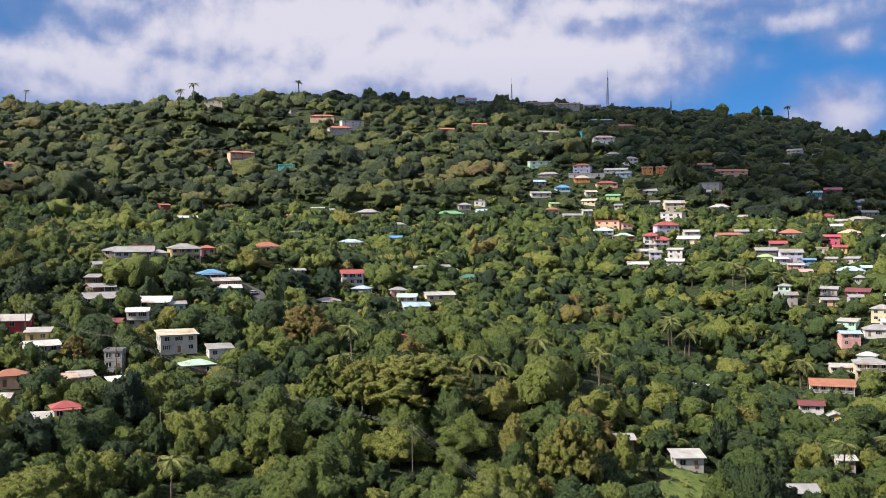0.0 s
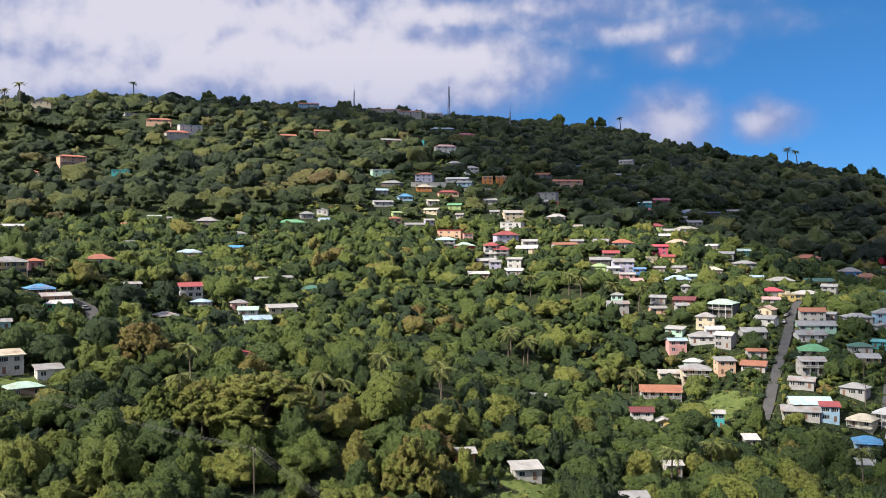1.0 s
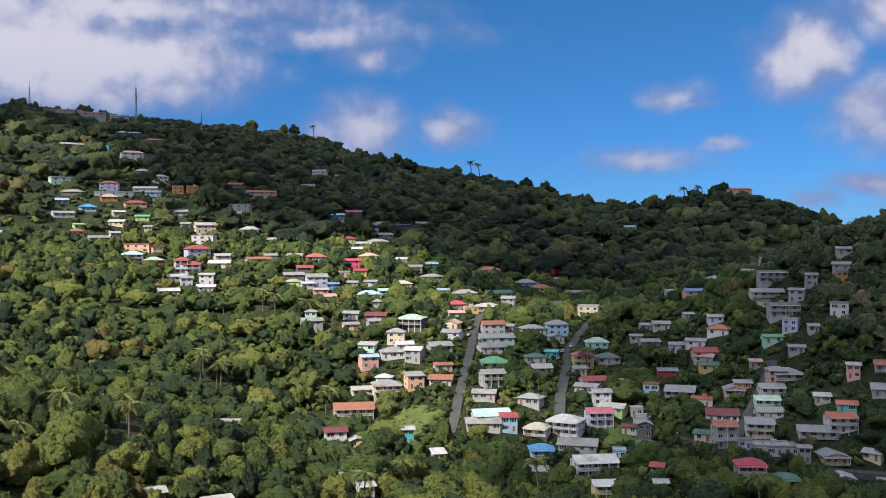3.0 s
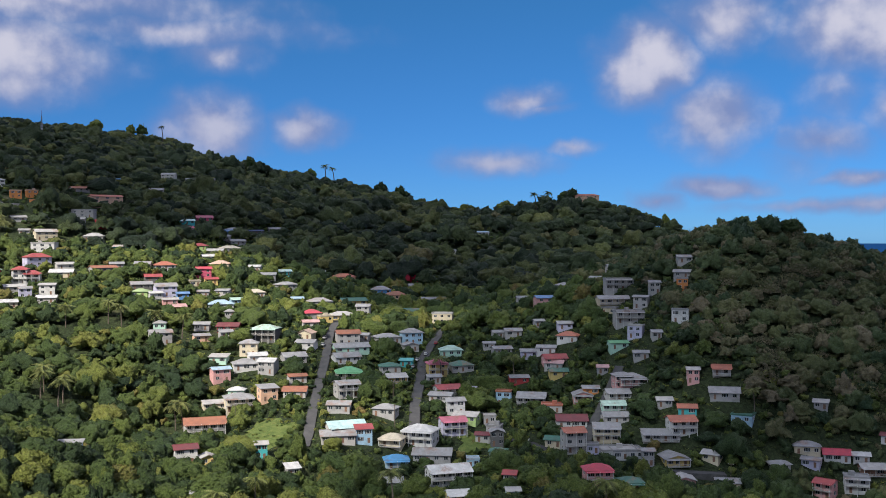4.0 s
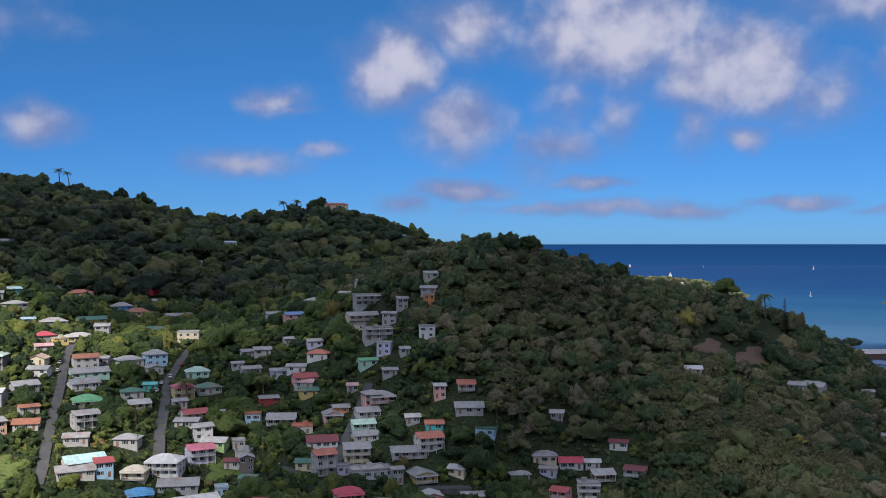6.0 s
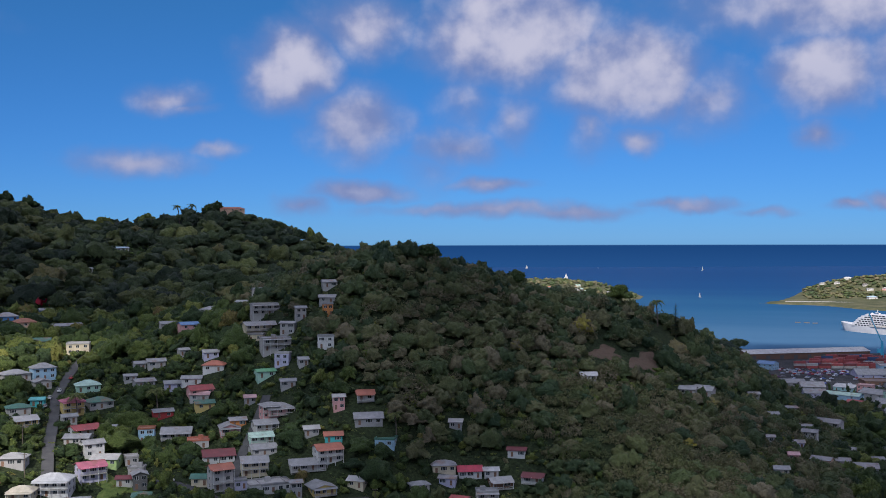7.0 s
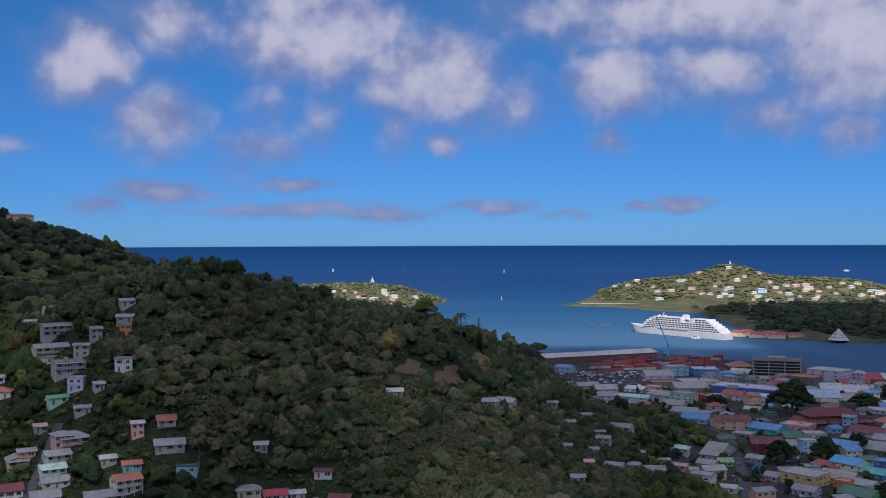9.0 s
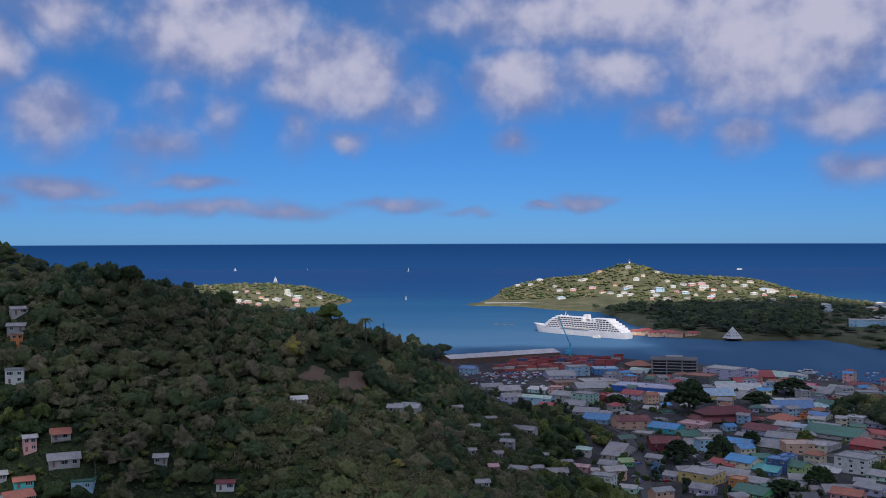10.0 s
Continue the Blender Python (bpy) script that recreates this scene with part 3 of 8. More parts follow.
def planted(name, shapes, places, material, label, category):
    """Many crowns in one mesh. places: rows of x, y, z, radius, height, tint."""
    rng = np.random.default_rng(len(places))
    all_v, all_f, all_t, count = [], [], [], 0
    kinds = rng.integers(0, len(shapes), len(places))
    for k, (sv, sf) in enumerate(shapes):
        rows = places[kinds == k]
        if not len(rows):
            continue
        a = rng.uniform(0, 6.283, len(rows))
        c, s = np.cos(a)[:, None], np.sin(a)[:, None]
        oval = rng.uniform(0.78, 1.28, len(rows))[:, None]
        x, y = sv[None, :, 0] * oval, sv[None, :, 1] / oval
        x, y = x * c - y * s, x * s + y * c
        v = np.stack([rows[:, 0:1] + x * rows[:, 3:4], rows[:, 1:2] + y * rows[:, 3:4], rows[:, 2:3] + sv[None, :, 2] * rows[:, 4:5]], -1)
        all_v.append(v.reshape(-1, 3))
        all_f.append((sf[None] + (count + np.arange(len(rows)) * len(sv))[:, None, None]).reshape(-1, 3))
        all_t.append(np.repeat(rows[:, 5], len(sv)))
        count += len(rows) * len(sv)
    ob = new(name, mesh_of(name, np.concatenate(all_v), np.concatenate(all_f), material, np.concatenate(all_t)))
    return tagged(ob, label, category, kind="stuff")


rng = np.random.default_rng(7)
FINE_SHAPES = [crown_shape(rng, 15 + 3 * (k % 4), 4, 900, 0.05, 0.3 * (k % 4 == 2), 0.15, 0.09) for k in range(8)]
NEAR_SHAPES = [crown_shape(rng, 13 + 3 * (k % 4), 3, 320, 0.08, 0.3 * (k % 4 == 2), 0.18, 0.09) for k in range(10)]
MID_SHAPES = [crown_shape(rng, 11 + 2 * (k % 4), 3, 64, 0.115, 0.3 * (k % 5 == 2), 0.28, 0.11) for k in range(12)]
FAR_SHAPES = [crown_shape(rng, 10 + 2 * (k % 3), 3, 14, 0.09, 0.25 * (k % 5 == 2), 0.42, 0.12) for k in range(12)]
SMALL_SHAPES = [crown_shape(rng, 6 + k % 3, 2, 26, 0.17, 0, 0.2, 0.12) for k in range(8)]
GARDEN_SHAPES = [crown_shape(rng, 5, 2, 14, 0.22, 0, 0.2, 0.14) for k in range(6)]
SPUR_SHAPES = [crown_shape(rng, 12 + 2 * (k % 4), 3, 160, 0.105, 0.2 * (k % 4 == 1), 0.3, 0.12) for k in range(10)]
BARE_SHAPES = [bare_shape(rng, 210, 0.085) for k in range(4)]
TUFTS = [bare_shape(rng, 9, 0.42) for k in range(4)]

HOMES = []  # where houses stand: x, y, floor, width, depth
CLEAR = []  # kept free of trees: x, y, radius


def keep_clear(x, y, r):
    CLEAR.append((x, y, r))


def scatter(x0, x1, y0, y1, step):
    gx, gy = np.meshgrid(np.arange(x0, x1, step), np.arange(y0, y1, step))
    p = np.c_[gx.ravel(), gy.ravel()] + rng.uniform(-0.48, 0.48, (gx.size, 2)) * step
    return p


def open_to_valley(p, z):
    """Whether a place can be seen from high over the valley floor; the far sides of the hills stay bare."""
    eye = np.array([0.0, 0.0, 158.0])
    ok = np.ones(len(p), bool)
    for f in np.linspace(0.12, 0.97, 34):
        q = p * f
        h = ground(q[:, 0], q[:, 1])
        ok &= h + 2 < eye[2] + (z + 12 - eye[2]) * f
    return ok


def dry_side(p):
    """The spur at the mouth of the valley is drier than the rest."""
    return (p[:, 0] > -300) & (p[:, 1] > 395) & (p[:, 0] * 0.9 + p[:, 1] > 285) & (p[:, 2] > 22)


def grow(step, near, far, radius, height, spur=None):
    """Places for trees between two distances from the valley's middle, off the houses, roads and clearings."""
    p = scatter(-1900, 700, -190, 1500, step)
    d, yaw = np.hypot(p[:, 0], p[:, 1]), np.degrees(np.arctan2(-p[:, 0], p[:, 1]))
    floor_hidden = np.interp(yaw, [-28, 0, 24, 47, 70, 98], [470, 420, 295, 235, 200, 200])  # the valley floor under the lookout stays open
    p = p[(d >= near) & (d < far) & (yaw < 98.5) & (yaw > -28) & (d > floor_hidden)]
    z = ground(p[:, 0], p[:, 1])
    keep = (z > 6.5) & open_to_valley(p, z)
    p, z = p[keep], z[keep]
    if spur is not None:
        keep = dry_side(np.c_[p, z]) == spur
        p, z = p[keep], z[keep]
    r = radius[0] + (radius[1] - radius[0]) * rng.uniform(0, 1, len(p)) ** 1.6
    if CLEAR:
        c = np.array(CLEAR)
        for part_c in np.array_split(c, len(c) // 60 + 1):
            gap = np.hypot(p[:, None, 0] - part_c[None, :, 0], p[:, None, 1] - part_c[None, :, 1]) - part_c[None, :, 2] - 0.62 * r[:, None]
            keep = (gap > 0).all(1)
            p, z, r = p[keep], z[keep], r[keep]
    h = rng.uniform(*height, len(p)) * (0.5 + 0.5 * r / radius[1])
    giants = rng.uniform(0, 1, len(p)) < 0.12
    h = np.where(giants & (h > 4.5), h * 1.45, h)
    r = np.where(giants & (h > 6), r * 1.15, r)
    # gardens: nothing stands in a house, and what grows before one stays low enough to leave its windows free
    gone = np.zeros(len(p), bool)
    for hx, hy, hz, hw, hd, deep in HOMES:
        near_by = np.flatnonzero((abs(p[:, 0] - hx) < deep + 8) & (abs(p[:, 1] - hy) < deep + 8))
        if not len(near_by):
            continue
        off = math.hypot(hx, hy)
        ux, uy = -hx / off, -hy / off
        dx, dy = p[near_by, 0] - hx, p[near_by, 1] - hy
        s, side = dx * ux + dy * uy, abs(dx * uy - dy * ux)
        rr = r[near_by]
        gone[near_by[(abs(s) < hd / 2 + 0.55 * rr) & (side < hw / 2 + 0.55 * rr)]] = True
        before = (s >= 0) & (s < deep) & (side < hw / 2 + np.where(s < 14, 0.5, 0.3) * rr) & ((s < 12) | (rng.uniform(0, 1, len(s)) > np.where(deep > 60, 0.05, 0.3)))
        most = (hz + 1.3 + 1.4 * (rng.uniform(0, 1, len(s)) < 0.4) * (s > 6) + 0.03 * s + s * (140 - hz) / off - z[near_by]) / 1.32
        cut = near_by[before]
        h[cut] = np.minimum(h[cut], np.maximum(most[before], 1.2 if deep > 60 else np.where(s[before] > 16, 4.0, np.where(s[before] > 8, 2.8, 0.6))))
    gone |= h < 0.25
    r = np.minimum(r, 1.15 * h + 0.5)
    p, z, r, h = p[~gone], z[~gone], r[~gone], h[~gone]
    tint = np.clip(rng.beta(1.6, 2.5, len(p)), 0.02, 0.95)
    return np.c_[p, z, r, h, tint]

# ---- houses ----
SPOKEN = {
    "white": "white", "cream": "cream", "yellow": "yellow", "pink": "pink", "rose": "deep pink", "blue": "blue", "bluewall": "strong blue", "sky": "pale blue", "green": "green", "lime": "lime green",
    "mint": "mint green", "red": "red", "orange": "orange", "grey": "grey", "dark": "dark grey", "teal": "turquoise", "peach": "peach", "brown": "brown", "rust": "rusty red",
    "bluetarp": "bright blue", "tin": "bare metal", "pale": "off-white", "sea": "pale turquoise", "maroon": "maroon", "bottle": "dark green", "crimson": "bright red",
    "lilac": "greyish lilac", "navy": "navy blue", "tile": "orange-red",
}
STOREYS = {1: "one-storey", 2: "two-storey", 3: "three-storey", 4: "four-storey", 5: "five-storey"}
SHAPES = {"gable": "gable roof", "gablef": "gable roof", "hip": "hip roof", "flat": "flat roof", "shed": "lean-to roof"}


def box(bm, x0, x1, y0, y1, z0, z1, mat=0):
    v = [bm.verts.new(p) for p in ((x0, y0, z0), (x1, y0, z0), (x1, y1, z0), (x0, y1, z0), (x0, y0, z1), (x1, y0, z1), (x1, y1, z1), (x0, y1, z1))]
    for f in ((3, 2, 1, 0), (4, 5, 6, 7), (0, 1, 5, 4), (1, 2, 6, 5), (2, 3, 7, 6), (3, 0, 4, 7)):
        bm.faces.new([v[i] for i in f]).material_index = mat


def prism(bm, outline, x0, x1, mat=0, along="x"):
    """An outline in (y, z) drawn out along x; or in (x, z) along y."""
    put = (lambda a, p: (a, p[0], p[1])) if along == "x" else (lambda a, p: (p[0], a, p[1]))
    rings = [[bm.verts.new(put(a, p)) for p in outline] for a in (x0, x1)]
    n = len(outline)
    bm.faces.new(rings[0][::-1]).material_index = mat
    bm.faces.new(rings[1]).material_index = mat
    for i in range(n):
        bm.faces.new((rings[0][i], rings[0][(i + 1) % n], rings[1][(i + 1) % n], rings[1][i])).material_index = mat


def window_mesh(wide, high, bars=1):
    """A frame and its panes in one piece: panes sunk behind the bars."""
    bm = bmesh.new()
    xs = [-wide / 2 + wide * k / (bars + 1) for k in range(bars + 2)]
    lower, upper = [bm.verts.new((x, -0.08, 0)) for x in xs], [bm.verts.new((x, -0.08, high)) for x in xs]
    panes = [bm.faces.new((lower[k], lower[k + 1], upper[k + 1], upper[k])) for k in range(bars + 1)]
    outer = [e for e in bm.edges if len(e.link_faces) == 1]
    rim = [v for v in bmesh.ops.extrude_edge_only(bm, edges=outer)["geom"] if isinstance(v, bmesh.types.BMVert)]
    for v in rim:
        v.co.y = 0.05
    bmesh.ops.inset_individual(bm, faces=panes, thickness=0.08)
    for f in panes:
        f.material_index = 1
        for v in f.verts:
            v.co.y = -0.02
    bmesh.ops.recalc_face_normals(bm, faces=bm.faces)
    me = bpy.data.meshes.new("window")
    bm.to_mesh(me)
    bm.free()
    me.materials.append(paint("white"))
    me.materials.append(GLASS)
    return me


def door_mesh():
    bm = bmesh.new()
    box(bm, -0.52, 0.52, -0.07, 0.03, 0, 2.12, 1)
    front = min(bm.faces, key=lambda f: f.calc_center_median().y)
    bmesh.ops.inset_individual(bm, faces=[front], thickness=0.08)
    front.material_index = 0
    for v in front.verts:
        v.co.y = -0.03
    me = bpy.data.meshes.new("door")
    bm.to_mesh(me)
    bm.free()
    me.materials.append(paint("brown"))
    me.materials.append(paint("white"))
    return me


WINDOW, WINDOW_WIDE, DOOR = window_mesh(1.6, 1.4), window_mesh(2.5, 1.45, 3), door_mesh()


def child(name, mesh, parent, m):
    ob = new(name, mesh)
    ob.parent, ob.matrix_basis = parent, m
    return ob


def house(x, y, face, w, d, storeys, style, roof, wall, porch=False, floor=None, category="house", group="hillside houses", rows=2.8, lift=0.3):
    """One building. face: the way its front looks, degrees from +x; its front is at local -y."""
    a = radians(face)
    if floor is None:
        floor = height_at(x + math.cos(a) * d / 2, y + math.sin(a) * d / 2)
        floor = min(floor, height_at(x, y)) + 0.45 + lift
        HOMES.append((x, y, floor - 0.6 * min(lift, 1.5), w + 0.8, d + (3.5 if porch else 1.0), 40 if lift < 2 else 170))
    rnd = random.Random(int(x * 31 + y * 17))
    ob = new(category.replace(" ", "_"))
    ob.matrix_basis = pose(x, y, floor, 0, 0, face + 90)
    far = math.hypot(x, y) > 490
    high = storeys * rows + 0.15
    foot = -3.0 - lift
    hw, hd, eave = w / 2, d / 2, 0.7
    bm = bmesh.new()
    slope = rnd.uniform(0.26, 0.42)
    if style == "gable":
        prism(bm, [(-hd, foot), (hd, foot), (hd, high), (0, high + slope * hd), (-hd, high)], -hw, hw)
    elif style == "gablef":
        prism(bm, [(-hw, foot), (hw, foot), (hw, high), (0, high + slope * hw), (-hw, high)], -hd, hd, along="y")
    elif style == "shed":
        prism(bm, [(-hd, foot), (hd, foot), (hd, high + 0.9), (-hd, high)], -hw, hw)
    else:
        box(bm, -hw, hw, -hd, hd, foot, high)
    if storeys > 1:  # a band at each upper floor
        for k in range(1, storeys):
            box(bm, -hw - 0.07, hw + 0.07, -hd - 0.07, hd + 0.07, k * rows - 0.12, k * rows + 0.12)
    bmesh.ops.recalc_face_normals(bm, faces=bm.faces)
    part("wall", bm, paint(wall), ob)
    bm = bmesh.new()
    t = 0.16
    if style == "gable":
        o = hd + eave
        zo = high - slope * eave
        prism(bm, [(-o, zo + 0.02), (0, high + slope * hd + 0.02), (o, zo + 0.02), (o, zo + t), (0, high + slope * hd + t), (-o, zo + t)], -hw - eave, hw + eave)
        box(bm, -hw - eave, hw + eave, -0.16, 0.16, high + slope * hd + t - 0.05, high + slope * hd + t + 0.05)
    elif style == "gablef":
        o = hw + eave
        zo = high - slope * eave
        prism(bm, [(-o, zo + 0.02), (0, high + slope * hw + 0.02), (o, zo + 0.02), (o, zo + t), (0, high + slope * hw + t), (-o, zo + t)], -hd - eave, hd + eave, along="y")
    elif style == "shed":
        k = 0.9 / (2 * hd)
        o = hd + eave
        prism(bm, [(-o, high - k * eave + 0.02), (o, high + 0.9 + k * eave + 0.02), (o, high + 0.9 + k * eave + t), (-o, high - k * eave + t)], -hw - eave, hw + eave)
    elif style == "hip":
        ex, ey = hw + eave, hd + eave
        run = min(ex, ey)
        rise = run * (slope + 0.06)
        lower = [bm.verts.new(p) for p in ((-ex, -ey, high), (ex, -ey, high), (ex, ey, high), (-ex, ey, high))]
        upper = [bm.verts.new((p.co.x, p.co.y, high + t)) for p in lower]
        if ex >= ey:
            r0, r1 = bm.verts.new((-ex + run, 0, high + t + rise)), bm.verts.new((ex - run + 0.01, 0, high + t + rise))
            tops = [(upper[0], upper[1], r1, r0), (upper[2], upper[3], r0, r1), (upper[1], upper[2], r1), (upper[3], upper[0], r0)]
        else:
            r0, r1 = bm.verts.new((0, -ey + run, high + t + rise)), bm.verts.new((0, ey - run + 0.01, high + t + rise))
            tops = [(upper[1], upper[2], r1, r0), (upper[3], upper[0], r0, r1), (upper[0], upper[1], r0), (upper[2], upper[3], r1)]
        for f in tops:
            bm.faces.new(f)
        bm.faces.new(lower[::-1])
        for i in range(4):
            bm.faces.new((lower[i], lower[(i + 1) % 4], upper[(i + 1) % 4], upper[i]))
    else:
        box(bm, -hw - 0.25, hw + 0.25, -hd - 0.25, hd + 0.25, high + 0.01, high + 0.2)
        for x0, x1, y0, y1 in ((-hw - 0.25, hw + 0.25, -hd - 0.25, -hd), (-hw - 0.25, hw + 0.25, hd, hd + 0.25), (-hw - 0.25, -hw, -hd, hd), (hw, hw + 0.25, -hd, hd)):
            box(bm, x0, x1, y0, y1, high + 0.2, high + 0.75)
        if rnd.random() < 0.4:  # a water tank's plinth or stair head
            bx = rnd.uniform(-0.5, 0.5) * hw
            box(bm, bx - 1.1, bx + 1.1, 0, 1.8, high + 0.2, high + 1.9)
    bmesh.ops.recalc_face_normals(bm, faces=bm.faces)
    part("roof", bm, sheet(roof), ob)
    # openings: the front, and both ends of houses that stand near
    for k in range(storeys):
        z = k * rows + 1.0
        n = max(2, int(w / (3.1 if not far else 3.6)))
        if category == "building":
            n = min(n, 4)
        if math.hypot(x, y) > 640:
            n = min(n, 2 if category == "villa" else 3)
        door_at = rnd.randrange(n) if k == 0 else -1
        for i in range(n):
            px = -hw + w * (i + 0.5) / n + rnd.uniform(-0.15, 0.15)
            if i == door_at:
                child("door", DOOR, ob, pose(px, -hd - 0.01, k * rows))
            else:
                child("window", WINDOW_WIDE if rnd.random() < 0.3 and w / n > 3 else WINDOW, ob, pose(px, -hd - 0.01, z))
        if (not far or category == "building") and d > 4:
            m = 1 if category == "building" and d < 11 else max(1, int(d / 4.2))
            for i in range(m):
                py = -hd + d * (i + 0.5) / m
                child("window", WINDOW, ob, pose(hw + 0.01, py, z, 0, 0, 90))
                if category != "building":
                    child("window", WINDOW, ob, pose(-hw - 0.01, py, z, 0, 0, -90))
    if not porch and category == "house" and not far and w > 8 and style != "flat" and rnd.random() < 0.45:
        porch = True
    if porch:
        z = rows if storeys > 1 else 0.0
        depth = 1.7
        bm = bmesh.new()
        box(bm, -hw, hw, -hd - depth, -hd, z - 0.18, z)
        part("balcony", bm, CONCRETE, ob)
        bm = bmesh.new()
        box(bm, -hw + 0.02, hw - 0.02, -hd - depth + 0.02, -hd - depth + 0.09, z + 0.9, z + 1.0)
        n = int(w / 0.45)
        for i in range(n + 1):
            px = -hw + 0.05 + (w - 0.15) * i / n
            box(bm, px, px + 0.05, -hd - depth + 0.03, -hd - depth + 0.08, z, z + 0.9)
        part("railing", bm, paint("white"), ob)
        n = max(2, int(w / 3.2))
        for i in range(n + 1):
            bm = bmesh.new()
            px = -hw + 0.12 + (w - 0.24) * i / n
            box(bm, px - 0.11, px + 0.11, -hd - depth + 0.1, -hd - depth + 0.32, foot if z else 0, high)
            part("post", bm, paint("white"), ob)
        bm = bmesh.new()
        prism(bm, [(-hd - depth - 0.4, high - 0.35), (-hd, high + 0.05), (-hd, high + 0.15), (-hd - depth - 0.4, high - 0.25)], -hw - 0.3, hw + 0.3)
        part("porch_roof", bm, sheet(roof), ob)
    words = f"{STOREYS[storeys]} {SPOKEN[wall]} {category} with {SPOKEN[roof]} {SHAPES[style]}" + (" and front balcony" if porch else "")
    return tagged(ob, words, category, group)


house(-369, -22, 350, 10.6, 8.0, 1, "gable", "pale", "red")
house(-356, -14, 352, 7.1, 5.3, 1, "shed", "pale", "yellow")
house(-345, -13, 14, 9.6, 7.2, 1, "gable", "white", "white")
house(-317, -20, 9, 8.2, 6.1, 1, "hip", "rust", "peach")
house(-299, -21, 346, 4.5, 5.0, 1, "gable", "white", "sky")
house(-282, -5, 9, 6.3, 5.0, 2, "hip", "red", "white", True)
house(-282, -10, 355, 8.4, 6.3, 1, "shed", "pale", "brown")
house(-316, -1, 12, 6.3, 5.0, 1, "shed", "pale", "cream")
house(-315, -5, 12, 4.7, 5.0, 1, "gable", "peach", "pale")
house(-311, 9, 16, 4.6, 5.0, 1, "shed", "white", "cream")
house(-330, 9, 344, 5.3, 5.0, 2, "flat", "grey", "grey")
house(-348, 29, 5, 11.8, 8.8, 2, "shed", "cream", "pale")
house(-396, 26, 341, 11.0, 8.3, 1, "gable", "white", "white")
house(-372, 18, 351, 7.0, 5.3, 2, "gable", "white", "white", True)
house(-393, 33, 360, 5.9, 5.0, 1, "gable", "tin", "sea")
house(-368, 7, 342, 11.7, 8.7, 1, "gable", "maroon", "tin")
house(-400, 6, 11, 12.3, 9.2, 1, "gable", "tin", "dark")
house(-415, 6, 18, 9.3, 7.0, 1, "gable", "tin", "brown")
house(-325, 33, 10, 9.4, 7.0, 1, "hip", "mint", "brown")
house(-340, 42, 3, 7.5, 5.6, 1, "shed", "tin", "white")
house(-615, 23, 9, 15.3, 9.5, 1, "gable", "tin", "pale")
house(-473, 15, 340, 10.8, 8.1, 1, "hip", "tin", "cream")
house(-458, 21, 353, 15.9, 9.5, 2, "gable", "tin", "lilac")
house(-463, 31, 4, 8.3, 6.2, 1, "hip", "tin", "pale")
house(-462, 42, 6, 12.4, 9.3, 2, "hip", "tin", "yellow", True)
house(-470, 53, 11, 6.1, 5.0, 1, "hip", "tile", "pink")
house(-474, 25, 9, 9.4, 7.1, 1, "gable", "red", "lilac")
house(-438, 51, 7, 10.1, 7.6, 1, "hip", "bluetarp", "brown")
house(-432, 56, 6, 10.8, 8.1, 1, "gable", "pale", "brown")
house(-423, 56, 0, 9.7, 7.3, 1, "gable", "white", "green")
house(-482, 82, 5, 11.2, 8.4, 1, "hip", "tile", "white")
house(-427, 4, 342, 5.1, 5.0, 1, "shed", "tin", "brown")
house(-447, 6, 14, 4.5, 5.0, 1, "gable", "tin", "grey")
house(-605, 1, 345, 9.0, 6.8, 1, "gable", "sea", "pale")
house(-850, 39, 17, 14.4, 9.5, 1, "gable", "white", "white")
house(-739, 71, 8, 14.8, 9.5, 1, "gable", "white", "grey")
house(-786, 58, 10, 7.1, 5.3, 1, "shed", "rust", "red")
house(-954, -57, 21, 12.4, 9.3, 1, "gable", "tile", "pale")
house(-884, -57, 12, 6.2, 5.0, 1, "gable", "tin", "white")
house(-1211, 147, 348, 20.6, 22.7, 1, "gablef", "tile", "cream", lift=4)
house(-1023, 150, 11, 24.8, 9.5, 3, "hip", "tile", "peach", True, lift=4)
house(-983, 145, 342, 14.9, 9.5, 1, "hip", "tile", "cream")
house(-974, 109, 343, 13.7, 9.5, 1, "hip", "tile", "cream")
house(-940, 180, 345, 15.3, 9.5, 1, "flat", "teal", "teal", lift=4)
house(-1192, 239, 5, 13.4, 9.5, 1, "flat", "grey", "grey")
house(-1136, 259, 342, 26.8, 9.5, 1, "hip", "tile", "peach", lift=4)
house(-1100, 284, 2, 25.0, 9.5, 2, "flat", "sky", "white", lift=4)
house(-1089, 267, 2, 24.6, 9.5, 1, "hip", "tile", "pale", lift=4)
house(-1037, 373, 353, 16.5, 9.5, 1, "gable", "tile", "brown", lift=4)
house(-1056, 419, 350, 15.9, 9.5, 1, "gable", "tile", "brown", lift=4)
house(-722, 143, 340, 8.8, 6.6, 1, "gable", "rust", "brown")
house(-746, 166, 342, 9.2, 6.9, 1, "shed", "mint", "grey")
house(-739, 178, 351, 8.3, 6.3, 1, "shed", "tin", "grey")
house(-728, 200, 325, 15.0, 9.5, 1, "hip", "tin", "dark")
house(-637, 127, 2, 6.5, 5.0, 1, "gable", "pale", "cream")
house(-609, 156, 331, 14.4, 9.5, 1, "hip", "sky", "cream")
house(-678, 208, 352, 9.2, 6.9, 1, "hip", "tin", "sea")
house(-627, 190, 325, 9.8, 7.3, 1, "gable", "bluetarp", "cream")
house(-700, 254, 350, 18.5, 9.5, 1, "hip", "green", "lime")
house(-717, 272, 349, 9.2, 6.9, 1, "hip", "tin", "grey")
house(-698, 279, 353, 9.0, 6.8, 1, "gable", "sky", "white")
house(-721, 287, 324, 8.5, 6.4, 1, "flat", "tin", "white")
house(-465, 119, 354, 10.0, 7.5, 2, "gable", "red", "white", True)
